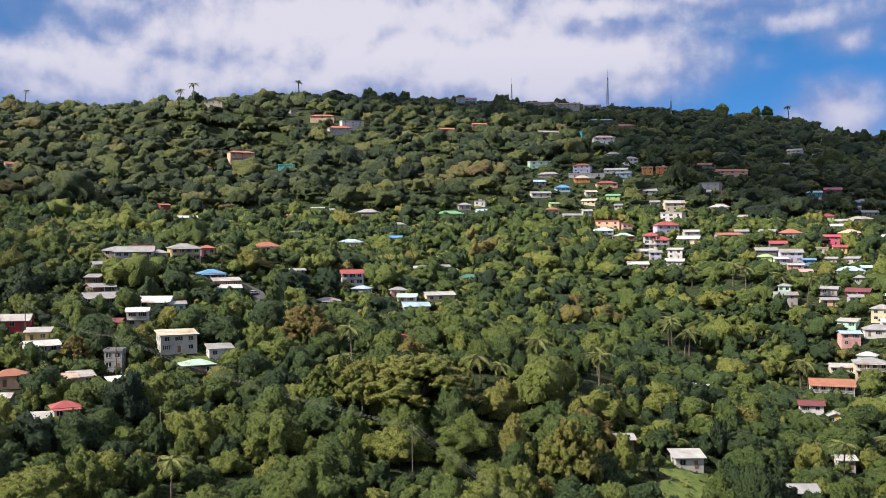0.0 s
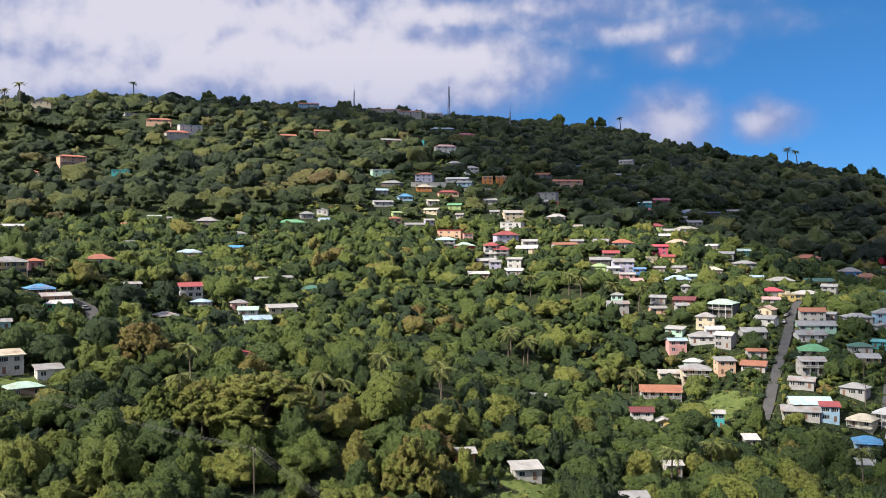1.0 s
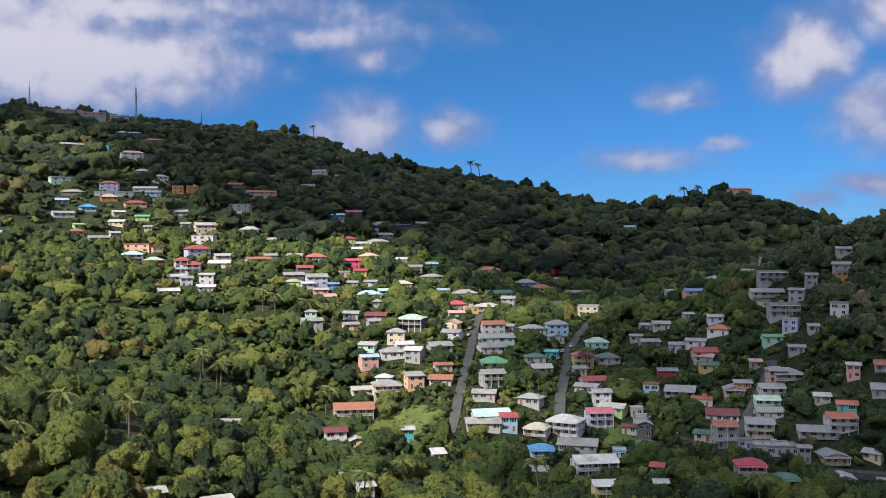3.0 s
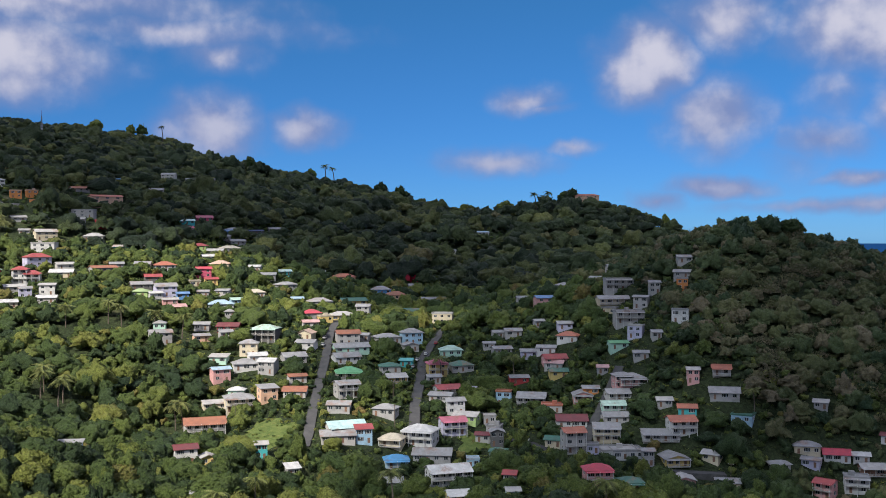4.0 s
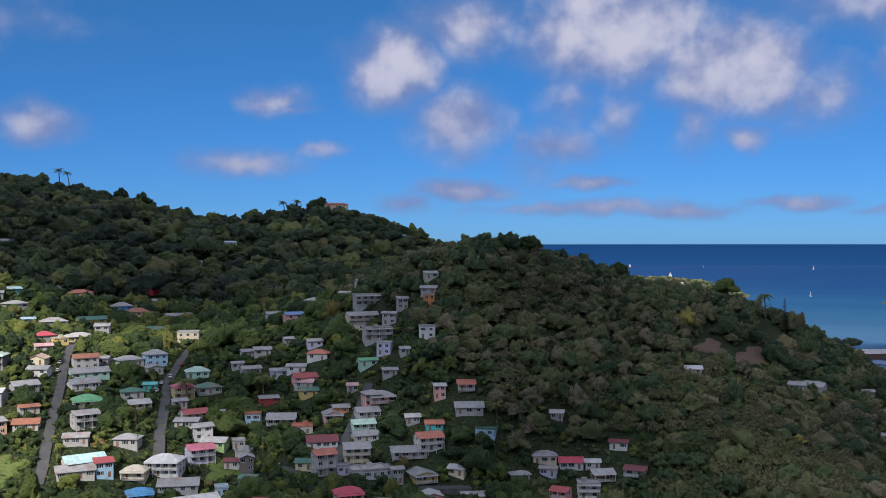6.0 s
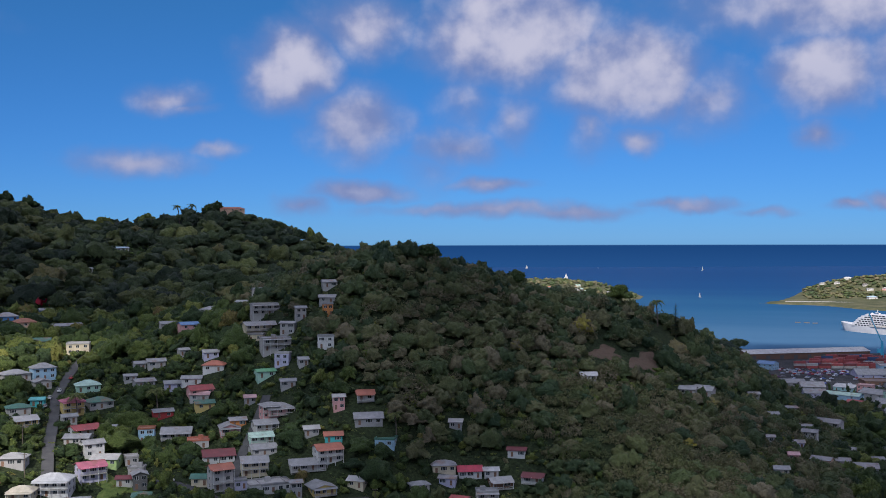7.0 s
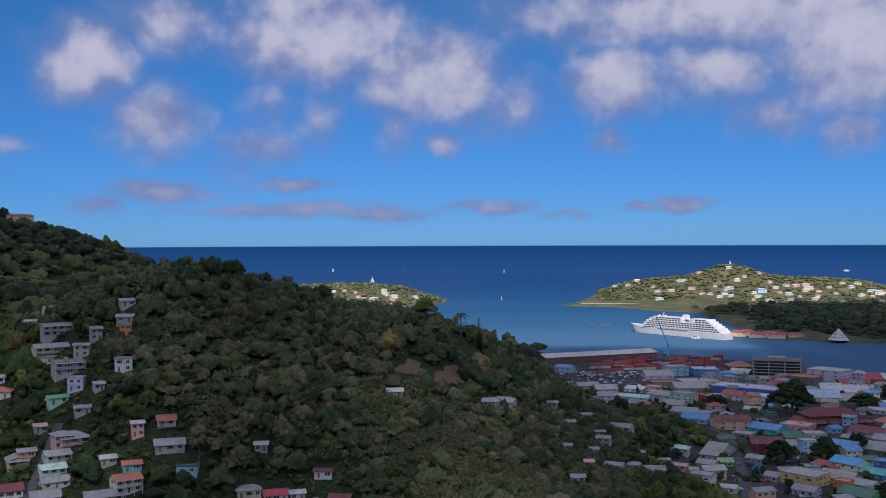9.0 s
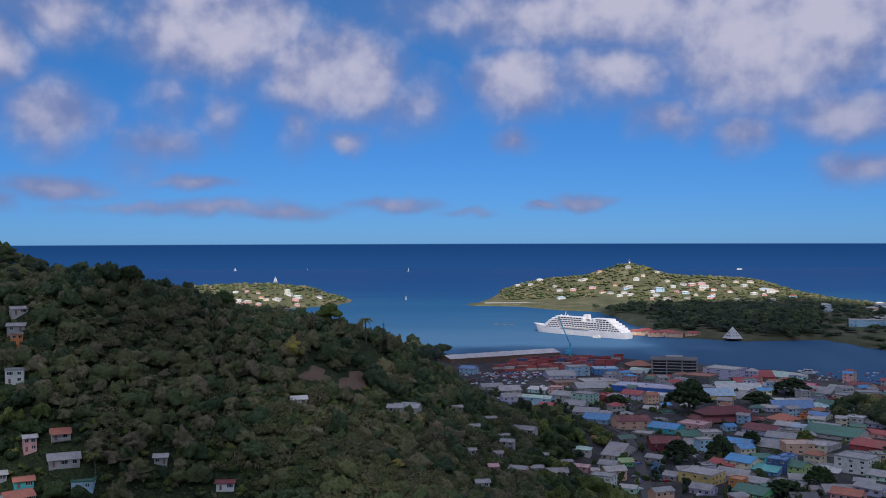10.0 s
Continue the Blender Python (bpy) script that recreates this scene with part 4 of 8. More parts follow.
house(-457, 91, 4, 7.4, 5.6, 1, "gable", "pale", "cream")
house(-453, 121, 326, 7.9, 6.0, 1, "hip", "sky", "pale")
house(-432, 100, 7, 8.4, 6.3, 1, "hip", "tin", "yellow")
house(-461, 141, 352, 7.2, 5.4, 1, "hip", "tin", "pink")
house(-534, 178, 346, 10.1, 7.6, 1, "gable", "pale", "cream")
house(-541, 191, 0, 8.6, 6.4, 1, "gable", "tin", "grey")
house(-509, 196, 343, 11.9, 9.0, 1, "hip", "bottle", "cream")
house(-463, 162, 354, 13.6, 9.5, 1, "gable", "pale", "cream")
house(-453, 143, 337, 8.5, 6.4, 1, "gable", "mint", "pale")
house(-441, 143, 351, 11.5, 8.6, 1, "gable", "sky", "tin")
house(-338, 103, 358, 8.0, 8.8, 1, "gablef", "crimson", "pink")
house(-246, 139, 344, 5.6, 5.0, 1, "gable", "pale", "rust")
house(-237, 154, 343, 7.6, 5.7, 1, "shed", "pale", "pale")
house(-322, 213, 313, 8.1, 6.0, 1, "shed", "tin", "sky")
house(-337, 288, 324, 16.7, 9.5, 2, "gable", "rust", "pale", True)
house(-306, 252, 329, 8.3, 6.2, 2, "gable", "maroon", "white")
house(-299, 257, 328, 5.1, 5.6, 1, "gablef", "pale", "yellow")
house(-354, 308, 328, 9.8, 7.3, 1, "gable", "pale", "cream")
house(-343, 313, 325, 12.4, 9.3, 2, "hip", "tin", "cream", True)
house(-218, 174, 339, 10.5, 7.9, 1, "gable", "tin", "pale")
house(-422, 332, 331, 10.7, 8.0, 2, "gable", "tin", "grey")
house(-1401, 536, 345, 29.5, 9.5, 2, "gable", "tile", "sky", lift=12)
house(-1308, 616, 330, 43.4, 9.5, 1, "gable", "rust", "pale", lift=13)
house(-1286, 645, 339, 30.8, 9.5, 2, "gable", "rust", "pale", lift=12)
house(-1289, 684, 334, 24.8, 9.5, 2, "gable", "tin", "pale", lift=12)
house(-1000, 477, 351, 22.2, 9.5, 1, "gable", "tin", "brown", lift=4)
house(-989, 503, 324, 18.9, 9.5, 1, "flat", "teal", "teal", lift=4)
house(-934, 509, 342, 22.3, 9.5, 2, "hip", "pink", "white", lift=4)
house(-1108, 600, 337, 29.0, 9.5, 1, "hip", "sky", "dark", lift=4)
house(-1058, 604, 339, 20.7, 9.5, 1, "hip", "rose", "rose", lift=4)
house(-835, 390, 350, 20.3, 9.5, 2, "flat", "white", "mint")
house(-804, 417, 322, 15.4, 9.5, 2, "hip", "tile", "lilac")
house(-780, 409, 327, 30.8, 9.5, 1, "flat", "pale", "pale")
house(-857, 477, 345, 13.7, 9.5, 1, "hip", "tin", "pale")
house(-823, 476, 341, 12.4, 9.3, 2, "hip", "tin", "white")
house(-790, 378, 318, 16.6, 9.5, 1, "hip", "tin", "dark")
house(-788, 442, 318, 19.9, 9.5, 1, "gable", "white", "pale")
house(-770, 439, 321, 12.4, 9.3, 1, "gable", "tin", "sky")
house(-765, 396, 340, 12.9, 9.5, 1, "hip", "cream", "orange")
house(-739, 405, 341, 16.8, 9.5, 1, "hip", "red", "peach")
house(-780, 468, 334, 9.1, 6.8, 2, "flat", "peach", "orange")
house(-784, 485, 338, 9.2, 6.9, 2, "flat", "peach", "orange")
house(-757, 477, 317, 17.0, 9.5, 1, "flat", "orange", "orange")
house(-766, 354, 352, 14.3, 9.5, 1, "gable", "sky", "grey")
house(-732, 342, 346, 15.3, 9.5, 1, "gable", "tin", "white")
house(-741, 366, 344, 11.6, 8.7, 1, "hip", "bluetarp", "sky")
house(-721, 381, 345, 9.0, 6.7, 1, "gable", "cream", "pale")
house(-701, 370, 313, 11.1, 8.3, 1, "gable", "cream", "cream")
house(-704, 392, 324, 10.5, 7.9, 1, "gable", "green", "lime")
house(-703, 340, 353, 7.0, 5.3, 1, "gable", "lime", "lime")
house(-690, 332, 354, 9.2, 6.9, 1, "hip", "rust", "peach")
house(-704, 424, 342, 10.7, 8.0, 1, "gable", "tin", "pale")
house(-742, 435, 337, 21.5, 9.5, 1, "flat", "grey", "pale")
house(-674, 341, 344, 14.3, 9.5, 1, "gable", "tin", "grey")
house(-670, 351, 348, 6.8, 5.1, 2, "gable", "pale", "lilac")
house(-659, 418, 340, 14.8, 9.5, 2, "gable", "pale", "cream")
house(-633, 401, 310, 15.7, 9.5, 2, "flat", "pale", "white")
house(-604, 377, 347, 15.6, 9.5, 2, "hip", "red", "lilac")
house(-640, 353, 314, 17.5, 9.5, 2, "flat", "red", "peach")
house(-619, 337, 327, 13.4, 9.5, 2, "hip", "sea", "white", True)
house(-608, 346, 342, 12.6, 9.4, 1, "hip", "mint", "red")
house(-591, 336, 312, 9.5, 7.1, 1, "gable", "bluetarp", "blue")
house(-624, 358, 343, 6.5, 5.0, 2, "flat", "rust", "pink")
house(-577, 349, 317, 8.8, 6.6, 3, "hip", "red", "white", True)
house(-572, 354, 321, 9.4, 7.1, 2, "hip", "red", "white", True)
house(-564, 337, 337, 11.8, 8.9, 1, "gable", "pale", "pale")
house(-543, 346, 315, 9.0, 6.8, 2, "gable", "pale", "white")
house(-546, 333, 333, 7.0, 5.3, 2, "gable", "tin", "lilac")
house(-538, 316, 335, 11.8, 8.9, 1, "gable", "white", "cream")
house(-530, 337, 319, 10.7, 8.0, 1, "gable", "white", "pale")
house(-584, 384, 338, 10.5, 7.9, 1, "gable", "pale", "pale")
house(-570, 373, 317, 13.6, 9.5, 1, "gable", "white", "cream")
house(-680, 383, 325, 5.5, 5.0, 1, "gable", "tin", "pale")
house(-674, 411, 322, 7.1, 5.3, 1, "gable", "tin", "pale")
house(-817, 553, 345, 15.8, 9.5, 1, "gable", "rust", "grey")
house(-836, 596, 307, 16.4, 9.5, 1, "hip", "red", "white")
house(-880, 645, 312, 10.9, 8.2, 1, "shed", "bluetarp", "blue")
house(-752, 535, 342, 26.7, 9.5, 2, "gable", "tile", "peach", lift=4)
house(-709, 484, 310, 17.2, 9.5, 2, "flat", "grey", "grey")
house(-693, 465, 318, 15.0, 9.5, 1, "gable", "tin", "grey")
house(-677, 477, 337, 7.5, 5.6, 2, "gable", "red", "crimson")
house(-648, 451, 314, 14.2, 9.5, 1, "hip", "pale", "pale")
house(-614, 450, 306, 10.7, 8.0, 1, "gable", "pale", "teal")
house(-622, 476, 318, 7.1, 5.3, 1, "gable", "pale", "grey")
house(-818, 640, 317, 13.5, 9.5, 1, "gable", "tin", "grey")
house(-923, 740, 304, 15.4, 9.5, 2, "gable", "tin", "pale", lift=4)
house(-924, 786, 307, 32.8, 9.5, 1, "gable", "tin", "pale", lift=4)
house(-681, 564, 329, 12.4, 9.3, 1, "gable", "sea", "teal")
house(-697, 597, 325, 13.8, 9.5, 1, "gable", "rose", "rose")
house(-659, 545, 335, 11.1, 8.3, 1, "gable", "rose", "grey")
house(-650, 587, 327, 10.5, 7.9, 1, "gable", "blue", "blue")
house(-656, 620, 324, 11.7, 8.8, 1, "shed", "navy", "dark")
house(-665, 651, 326, 10.2, 7.7, 1, "gable", "tin", "grey")
house(-632, 563, 305, 8.5, 6.4, 1, "gable", "tin", "grey")
house(-621, 566, 333, 11.8, 8.8, 1, "gable", "tin", "grey")
house(-608, 516, 307, 11.2, 8.4, 1, "hip", "red", "lime")
house(-591, 517, 309, 11.8, 8.8, 1, "gable", "pale", "cream")
house(-570, 492, 334, 9.8, 7.3, 1, "gable", "white", "pale")
house(-599, 538, 328, 16.1, 9.5, 1, "hip", "cream", "pale")
house(-539, 476, 305, 12.9, 9.5, 1, "hip", "peach", "cream")
house(-516, 441, 324, 9.5, 7.1, 2, "gable", "crimson", "rose")
house(-501, 421, 332, 6.6, 5.0, 1, "flat", "cream", "cream")
house(-503, 436, 328, 8.0, 6.0, 1, "gable", "red", "yellow")
house(-539, 428, 332, 13.1, 9.5, 1, "hip", "tile", "white")
house(-547, 417, 315, 9.6, 7.2, 1, "gable", "tin", "pale")
house(-519, 403, 330, 9.9, 7.4, 1, "gable", "red", "dark")
house(-557, 404, 329, 8.3, 6.2, 1, "gable", "tin", "grey")
house(-511, 388, 330, 12.2, 9.1, 1, "gable", "tin", "dark")
house(-498, 378, 305, 10.0, 7.5, 1, "hip", "lime", "lime")
house(-492, 391, 331, 12.5, 9.4, 2, "gable", "tin", "lilac")
house(-490, 382, 339, 7.5, 5.6, 1, "gable", "white", "white")
house(-481, 395, 326, 6.9, 5.1, 1, "gable", "blue", "blue")
house(-474, 380, 327, 8.5, 6.4, 1, "gable", "pale", "pink")
house(-458, 372, 335, 8.9, 6.6, 1, "gable", "pink", "peach")
house(-556, 393, 341, 15.6, 9.5, 1, "gable", "rust", "grey")
house(-451, 398, 324, 13.8, 9.5, 1, "hip", "sky", "white")
house(-459, 419, 331, 9.3, 7.0, 1, "gable", "mint", "sky")
house(-479, 425, 301, 8.3, 6.2, 1, "gable", "tin", "pale")
house(-473, 446, 321, 11.7, 8.8, 1, "hip", "cream", "grey")
house(-480, 410, 312, 6.9, 5.2, 1, "gable", "tin", "grey")
house(-429, 385, 323, 5.2, 5.0, 1, "hip", "tin", "grey")
house(-407, 365, 305, 10.9, 8.2, 1, "gable", "maroon", "maroon")
house(-401, 357, 336, 6.4, 5.0, 1, "gable", "tin", "grey")
house(-386, 371, 299, 13.4, 9.5, 2, "hip", "mint", "dark", True)
house(-515, 513, 333, 9.5, 7.1, 1, "gable", "sea", "teal")
house(-507, 490, 312, 10.6, 7.9, 1, "gable", "tin", "grey")
house(-528, 498, 302, 8.0, 6.0, 1, "gable", "white", "pale")
house(-485, 485, 334, 13.7, 9.5, 1, "hip", "pale", "grey")
house(-518, 552, 322, 9.1, 6.8, 1, "gable", "tin", "pale")
house(-378, 352, 312, 8.8, 6.6, 2, "hip", "tin", "cream")
house(-370, 350, 329, 8.7, 6.5, 1, "gable", "white", "white")
house(-369, 341, 325, 11.5, 8.7, 1, "hip", "tin", "white")
house(-370, 326, 335, 8.4, 6.3, 2, "gable", "sky", "pink")
house(-357, 362, 332, 11.2, 8.4, 1, "gable", "tin", "grey")
house(-376, 391, 297, 8.1, 8.9, 1, "gablef", "peach", "cream")
house(-365, 380, 294, 9.5, 7.1, 1, "gable", "tin", "white")
house(-392, 411, 322, 8.5, 6.4, 1, "gable", "pink", "pale")
house(-414, 435, 329, 10.2, 7.7, 1, "hip", "crimson", "grey")
house(-454, 464, 322, 7.2, 5.4, 1, "gable", "sky", "blue")
house(-445, 475, 323, 15.0, 9.5, 1, "hip", "pale", "pale")
house(-338, 345, 327, 8.2, 6.2, 1, "gable", "rust", "pale")
house(-326, 332, 304, 10.2, 7.7, 1, "gable", "rust", "pale")
house(-505, 565, 292, 15.9, 9.5, 1, "hip", "tile", "peach")
house(-443, 505, 329, 16.8, 9.5, 1, "gable", "bottle", "yellow")
house(-414, 482, 300, 8.3, 6.2, 2, "gable", "pale", "pale")
house(-405, 452, 328, 15.1, 9.5, 1, "hip", "pale", "yellow")
house(-403, 435, 332, 7.7, 5.8, 1, "flat", "cream", "yellow")
house(-468, 564, 321, 13.2, 9.5, 1, "hip", "tin", "blue")
house(-451, 560, 319, 14.4, 9.5, 1, "hip", "rust", "peach")
house(-531, 658, 302, 10.2, 7.6, 1, "gable", "tin", "grey")
house(-500, 646, 324, 12.2, 13.4, 2, "gablef", "red", "crimson")
house(-473, 610, 320, 8.5, 6.4, 1, "gable", "tin", "blue")
house(-428, 573, 320, 17.9, 9.5, 1, "gable", "tin", "grey")
house(-362, 495, 300, 12.2, 9.2, 2, "flat", "pale", "cream")
house(-405, 517, 302, 11.8, 8.9, 1, "gable", "bottle", "grey")
house(-360, 406, 321, 11.9, 8.9, 2, "gable", "rust", "pale")
house(-359, 419, 293, 5.0, 5.0, 1, "gable", "tin", "grey")
house(-351, 428, 329, 13.2, 9.5, 1, "hip", "tin", "pale")
house(-341, 437, 323, 11.1, 8.3, 2, "hip", "tin", "sky")
house(-334, 427, 322, 7.6, 8.3, 1, "gablef", "tin", "pale")
house(-350, 397, 325, 17.9, 9.5, 1, "gable", "tin", "mint")
house(-341, 383, 330, 12.8, 9.5, 1, "gable", "tin", "white")
house(-323, 365, 316, 12.1, 9.1, 1, "hip", "green", "cream")
house(-304, 342, 328, 10.1, 7.5, 2, "gable", "tin", "pale", True)
house(-293, 325, 305, 9.6, 7.2, 1, "gable", "tin", "grey")
house(-318, 390, 317, 10.0, 7.5, 1, "hip", "bottle", "pale")
house(-305, 378, 325, 9.7, 7.3, 1, "gable", "pale", "yellow")
house(-319, 405, 298, 6.2, 5.0, 1, "gable", "teal", "teal")
house(-303, 409, 318, 9.7, 7.2, 2, "hip", "rose", "yellow", True)
house(-313, 435, 313, 11.2, 8.4, 1, "hip", "mint", "mint")
house(-298, 423, 322, 11.4, 8.5, 1, "hip", "bottle", "pale")
house(-296, 397, 320, 6.4, 5.0, 1, "gable", "tin", "pale")
house(-282, 389, 326, 11.5, 8.6, 1, "gable", "red", "white")
house(-274, 374, 288, 10.2, 7.6, 1, "gable", "tin", "pale")
house(-262, 367, 322, 8.1, 6.1, 2, "gable", "tin", "white")
house(-275, 398, 293, 6.3, 5.0, 1, "gable", "tin", "grey")
house(-277, 337, 291, 9.6, 7.2, 1, "hip", "tin", "grey")
house(-279, 313, 327, 15.0, 9.5, 1, "gable", "sea", "pale")
house(-277, 306, 317, 13.6, 9.5, 1, "gable", "tin", "pale")
house(-261, 322, 291, 9.1, 6.8, 1, "hip", "cream", "cream", True)
house(-255, 333, 289, 13.0, 9.5, 2, "hip", "white", "white")
house(-252, 313, 315, 9.2, 6.9, 1, "hip", "bluetarp", "sky")
house(-251, 350, 321, 10.3, 7.7, 2, "gable", "rose", "lilac")
house(-253, 364, 286, 10.6, 8.0, 1, "gable", "pale", "lime")
house(-246, 371, 310, 5.3, 5.0, 1, "flat", "grey", "grey")
house(-237, 353, 295, 6.0, 5.0, 1, "gable", "maroon", "pale")
house(-231, 354, 309, 5.5, 6.0, 2, "gablef", "tin", "dark")
house(-245, 328, 301, 15.1, 9.5, 1, "gable", "tin", "grey")
house(-228, 315, 323, 15.9, 9.5, 2, "gable", "white", "white", True)
house(-228, 332, 309, 4.8, 5.0, 1, "flat", "sky", "sky")
house(-205, 289, 319, 7.4, 5.6, 2, "gable", "white", "yellow", True)
house(-191, 303, 312, 4.5, 5.0, 1, "gable", "pale", "sea")
house(-204, 322, 293, 4.5, 5.0, 1, "gable", "red", "grey")
house(-265, 426, 312, 9.0, 6.8, 1, "gable", "tin", "red")
house(-247, 409, 294, 12.9, 9.5, 1, "gable", "tin", "grey")
house(-254, 442, 316, 11.2, 8.4, 1, "gable", "red", "pink")
house(-246, 432, 310, 8.5, 6.3, 1, "gable", "bottle", "yellow")
house(-220, 416, 307, 7.1, 5.3, 1, "gable", "tin", "orange")
house(-222, 412, 304, 8.4, 9.2, 1, "gablef", "tin", "pink")
house(-215, 389, 305, 12.9, 9.5, 1, "gable", "maroon", "white")
house(-201, 365, 317, 8.7, 6.6, 3, "gable", "tile", "pale", True)
house(-210, 366, 287, 7.2, 5.4, 1, "gable", "bottle", "cream")
house(-203, 405, 307, 9.9, 7.5, 1, "gable", "mint", "mint")
house(-205, 413, 312, 10.1, 7.6, 1, "gable", "tin", "pale")
house(-206, 420, 311, 8.0, 6.0, 2, "hip", "tin", "pink", True)
house(-198, 397, 311, 10.6, 8.0, 1, "gable", "tin", "pale")
house(-195, 383, 303, 10.7, 8.0, 2, "gable", "tin", "cream")
house(-185, 373, 311, 14.5, 9.5, 1, "flat", "pale", "white")
house(-170, 327, 310, 9.6, 7.2, 2, "hip", "crimson", "pink", True)
house(-160, 332, 308, 9.2, 6.9, 1, "hip", "bottle", "sea")
house(-194, 369, 303, 4.6, 5.0, 1, "flat", "tin", "lilac")
house(-259, 217, 335, 4.5, 5.0, 1, "gable", "tin", "pink")
house(-246, 215, 335, 4.9, 5.0, 1, "gable", "pale", "pale")
house(-270, 273, 329, 4.6, 5.0, 1, "shed", "white", "pale")
house(-289, 275, 323, 4.5, 5.0, 2, "gable", "pale", "teal")
house(-302, 513, 319, 10.1, 7.6, 2, "gable", "blue", "pink")
house(-336, 547, 313, 9.6, 7.2, 1, "gable", "tin", "pale")
house(-313, 560, 280, 12.8, 9.5, 1, "hip", "tin", "pale")
house(-286, 548, 279, 6.2, 5.0, 1, "gable", "tin", "pale")
house(-281, 564, 312, 10.7, 8.0, 1, "gable", "tin", "pale")
house(-256, 517, 307, 15.0, 9.5, 2, "flat", "pale", "pale", True)
house(-249, 500, 311, 20.1, 9.5, 1, "gable", "tin", "cream", True)
house(-229, 474, 307, 14.2, 9.5, 2, "flat", "grey", "pale", True)
house(-228, 488, 280, 7.5, 5.7, 2, "gable", "tin", "pale")
house(-217, 458, 280, 7.1, 5.3, 2, "flat", "pale", "lilac")
house(-218, 520, 305, 7.9, 5.9, 1, "gable", "tin", "pale")
house(-226, 499, 305, 5.5, 5.0, 2, "gable", "tin", "pale")
house(-214, 508, 285, 8.3, 6.2, 1, "gable", "tin", "grey")
house(-209, 496, 298, 5.4, 5.0, 2, "flat", "tin", "orange")
house(-198, 468, 288, 8.1, 6.1, 2, "flat", "tin", "white")
house(-293, 465, 311, 8.8, 6.6, 1, "gable", "tin", "pale")
house(-301, 462, 319, 5.5, 5.0, 1, "gable", "tin", "pale")
house(-284, 477, 319, 5.0, 5.0, 1, "gable", "tin", "grey")
house(-265, 472, 310, 7.6, 5.7, 1, "gable", "tin", "lilac")
house(-256, 460, 289, 10.5, 7.9, 1, "hip", "tile", "white")
house(-263, 450, 294, 9.4, 7.0, 1, "gable", "tin", "white")
house(-271, 446, 307, 8.9, 6.6, 1, "gable", "tin", "lilac")
house(-252, 439, 287, 9.1, 6.8, 1, "gable", "pink", "pale")
house(-298, 449, 311, 5.9, 5.0, 1, "gable", "tin", "pale")
house(-288, 446, 318, 9.5, 7.2, 1, "gable", "tin", "grey")
house(-223, 450, 313, 9.0, 6.8, 1, "gable", "green", "mint")
house(-206, 440, 301, 6.8, 5.1, 1, "gable", "tin", "pale")
house(-222, 432, 303, 4.9, 5.0, 1, "gable", "pink", "grey")
house(-203, 423, 312, 12.2, 9.1, 1, "hip", "tin", "pink", True)
house(-205, 455, 307, 4.5, 5.0, 1, "gable", "tin", "pale")
house(-174, 425, 299, 5.1, 5.0, 2, "gable", "pale", "pink")
house(-181, 410, 304, 6.3, 5.0, 1, "gable", "pale", "grey")
house(-170, 409, 297, 7.5, 5.6, 1, "gable", "tile", "teal")
house(-169, 400, 311, 10.8, 8.1, 2, "gable", "tile", "white", True)
house(-176, 394, 303, 14.6, 9.5, 1, "gable", "tin", "pale")
house(-172, 374, 304, 4.5, 5.0, 2, "gable", "tin", "grey")
house(-165, 383, 313, 9.5, 10.5, 1, "gablef", "tin", "yellow")
house(-182, 375, 311, 12.4, 9.3, 1, "flat", "tin", "white")
house(-154, 367, 305, 7.5, 8.3, 1, "gablef", "pale", "pink")
house(-141, 379, 297, 8.9, 6.7, 1, "gable", "tin", "cream")
house(-159, 423, 295, 12.2, 9.1, 1, "gable", "tin", "grey")
house(-123, 419, 294, 10.0, 7.5, 1, "hip", "tin", "cream")
house(-119, 413, 274, 6.9, 5.2, 1, "gable", "tin", "lilac")
house(-112, 422, 292, 10.0, 7.5, 1, "gable", "crimson", "white")
house(-103, 424, 291, 6.1, 5.0, 1, "gable", "white", "pale")
house(-98, 420, 302, 9.0, 6.8, 1, "gable", "pale", "brown")
house(-101, 409, 290, 8.8, 6.6, 2, "flat", "tin", "white", True)
house(-129, 403, 307, 7.6, 5.7, 1, "hip", "tin", "pale")
house(-94, 436, 276, 7.6, 5.7, 1, "gable", "maroon", "white")
house(-84, 424, 267, 8.6, 6.5, 1, "gable", "maroon", "white")
house(-123, 440, 281, 5.5, 5.0, 1, "gable", "pale", "grey")
house(-74, 517, 286, 7.8, 5.9, 1, "gable", "white", "pale")
house(-26, 553, 261, 8.3, 6.2, 1, "gable", "tin", "pale")
house(-19, 565, 253, 7.4, 5.5, 1, "gable", "tin", "lilac")
house(-581, 1089, 307, 28.4, 9.5, 1, "hip", "tile", "peach", lift=9)
house(-583, 867, 319, 11.5, 8.6, 1, "gable", "sky", "pale")
house(-654, 591, 313, 13.2, 9.5, 1, "hip", "tin", "blue")
house(-556, 775, 322, 6.7, 5.0, 1, "gable", "tin", "white")
house(-20, 561, 257, 14.0, 9.5, 1, "gable", "tin", "pale")
house(29, 641, 287, 7.7, 5.8, 1, "gable", "tin", "pale")
house(54, 672, 246, 14.8, 9.5, 1, "gable", "tin", "pale")
house(38, 597, 255, 7.8, 5.8, 2, "gable", "tin", "pale")
house(95, 694, 250, 11.9, 8.9, 1, "hip", "mint", "pale")
house(90, 656, 246, 9.9, 7.4, 1, "gable", "pink", "pink")
house(98, 648, 267, 6.6, 5.0, 1, "gable", "pale", "yellow")
house(41, 552, 250, 9.4, 7.0, 1, "gable", "tin", "peach")
house(18, 597, 280, 6.0, 5.0, 1, "gable", "tin", "white")
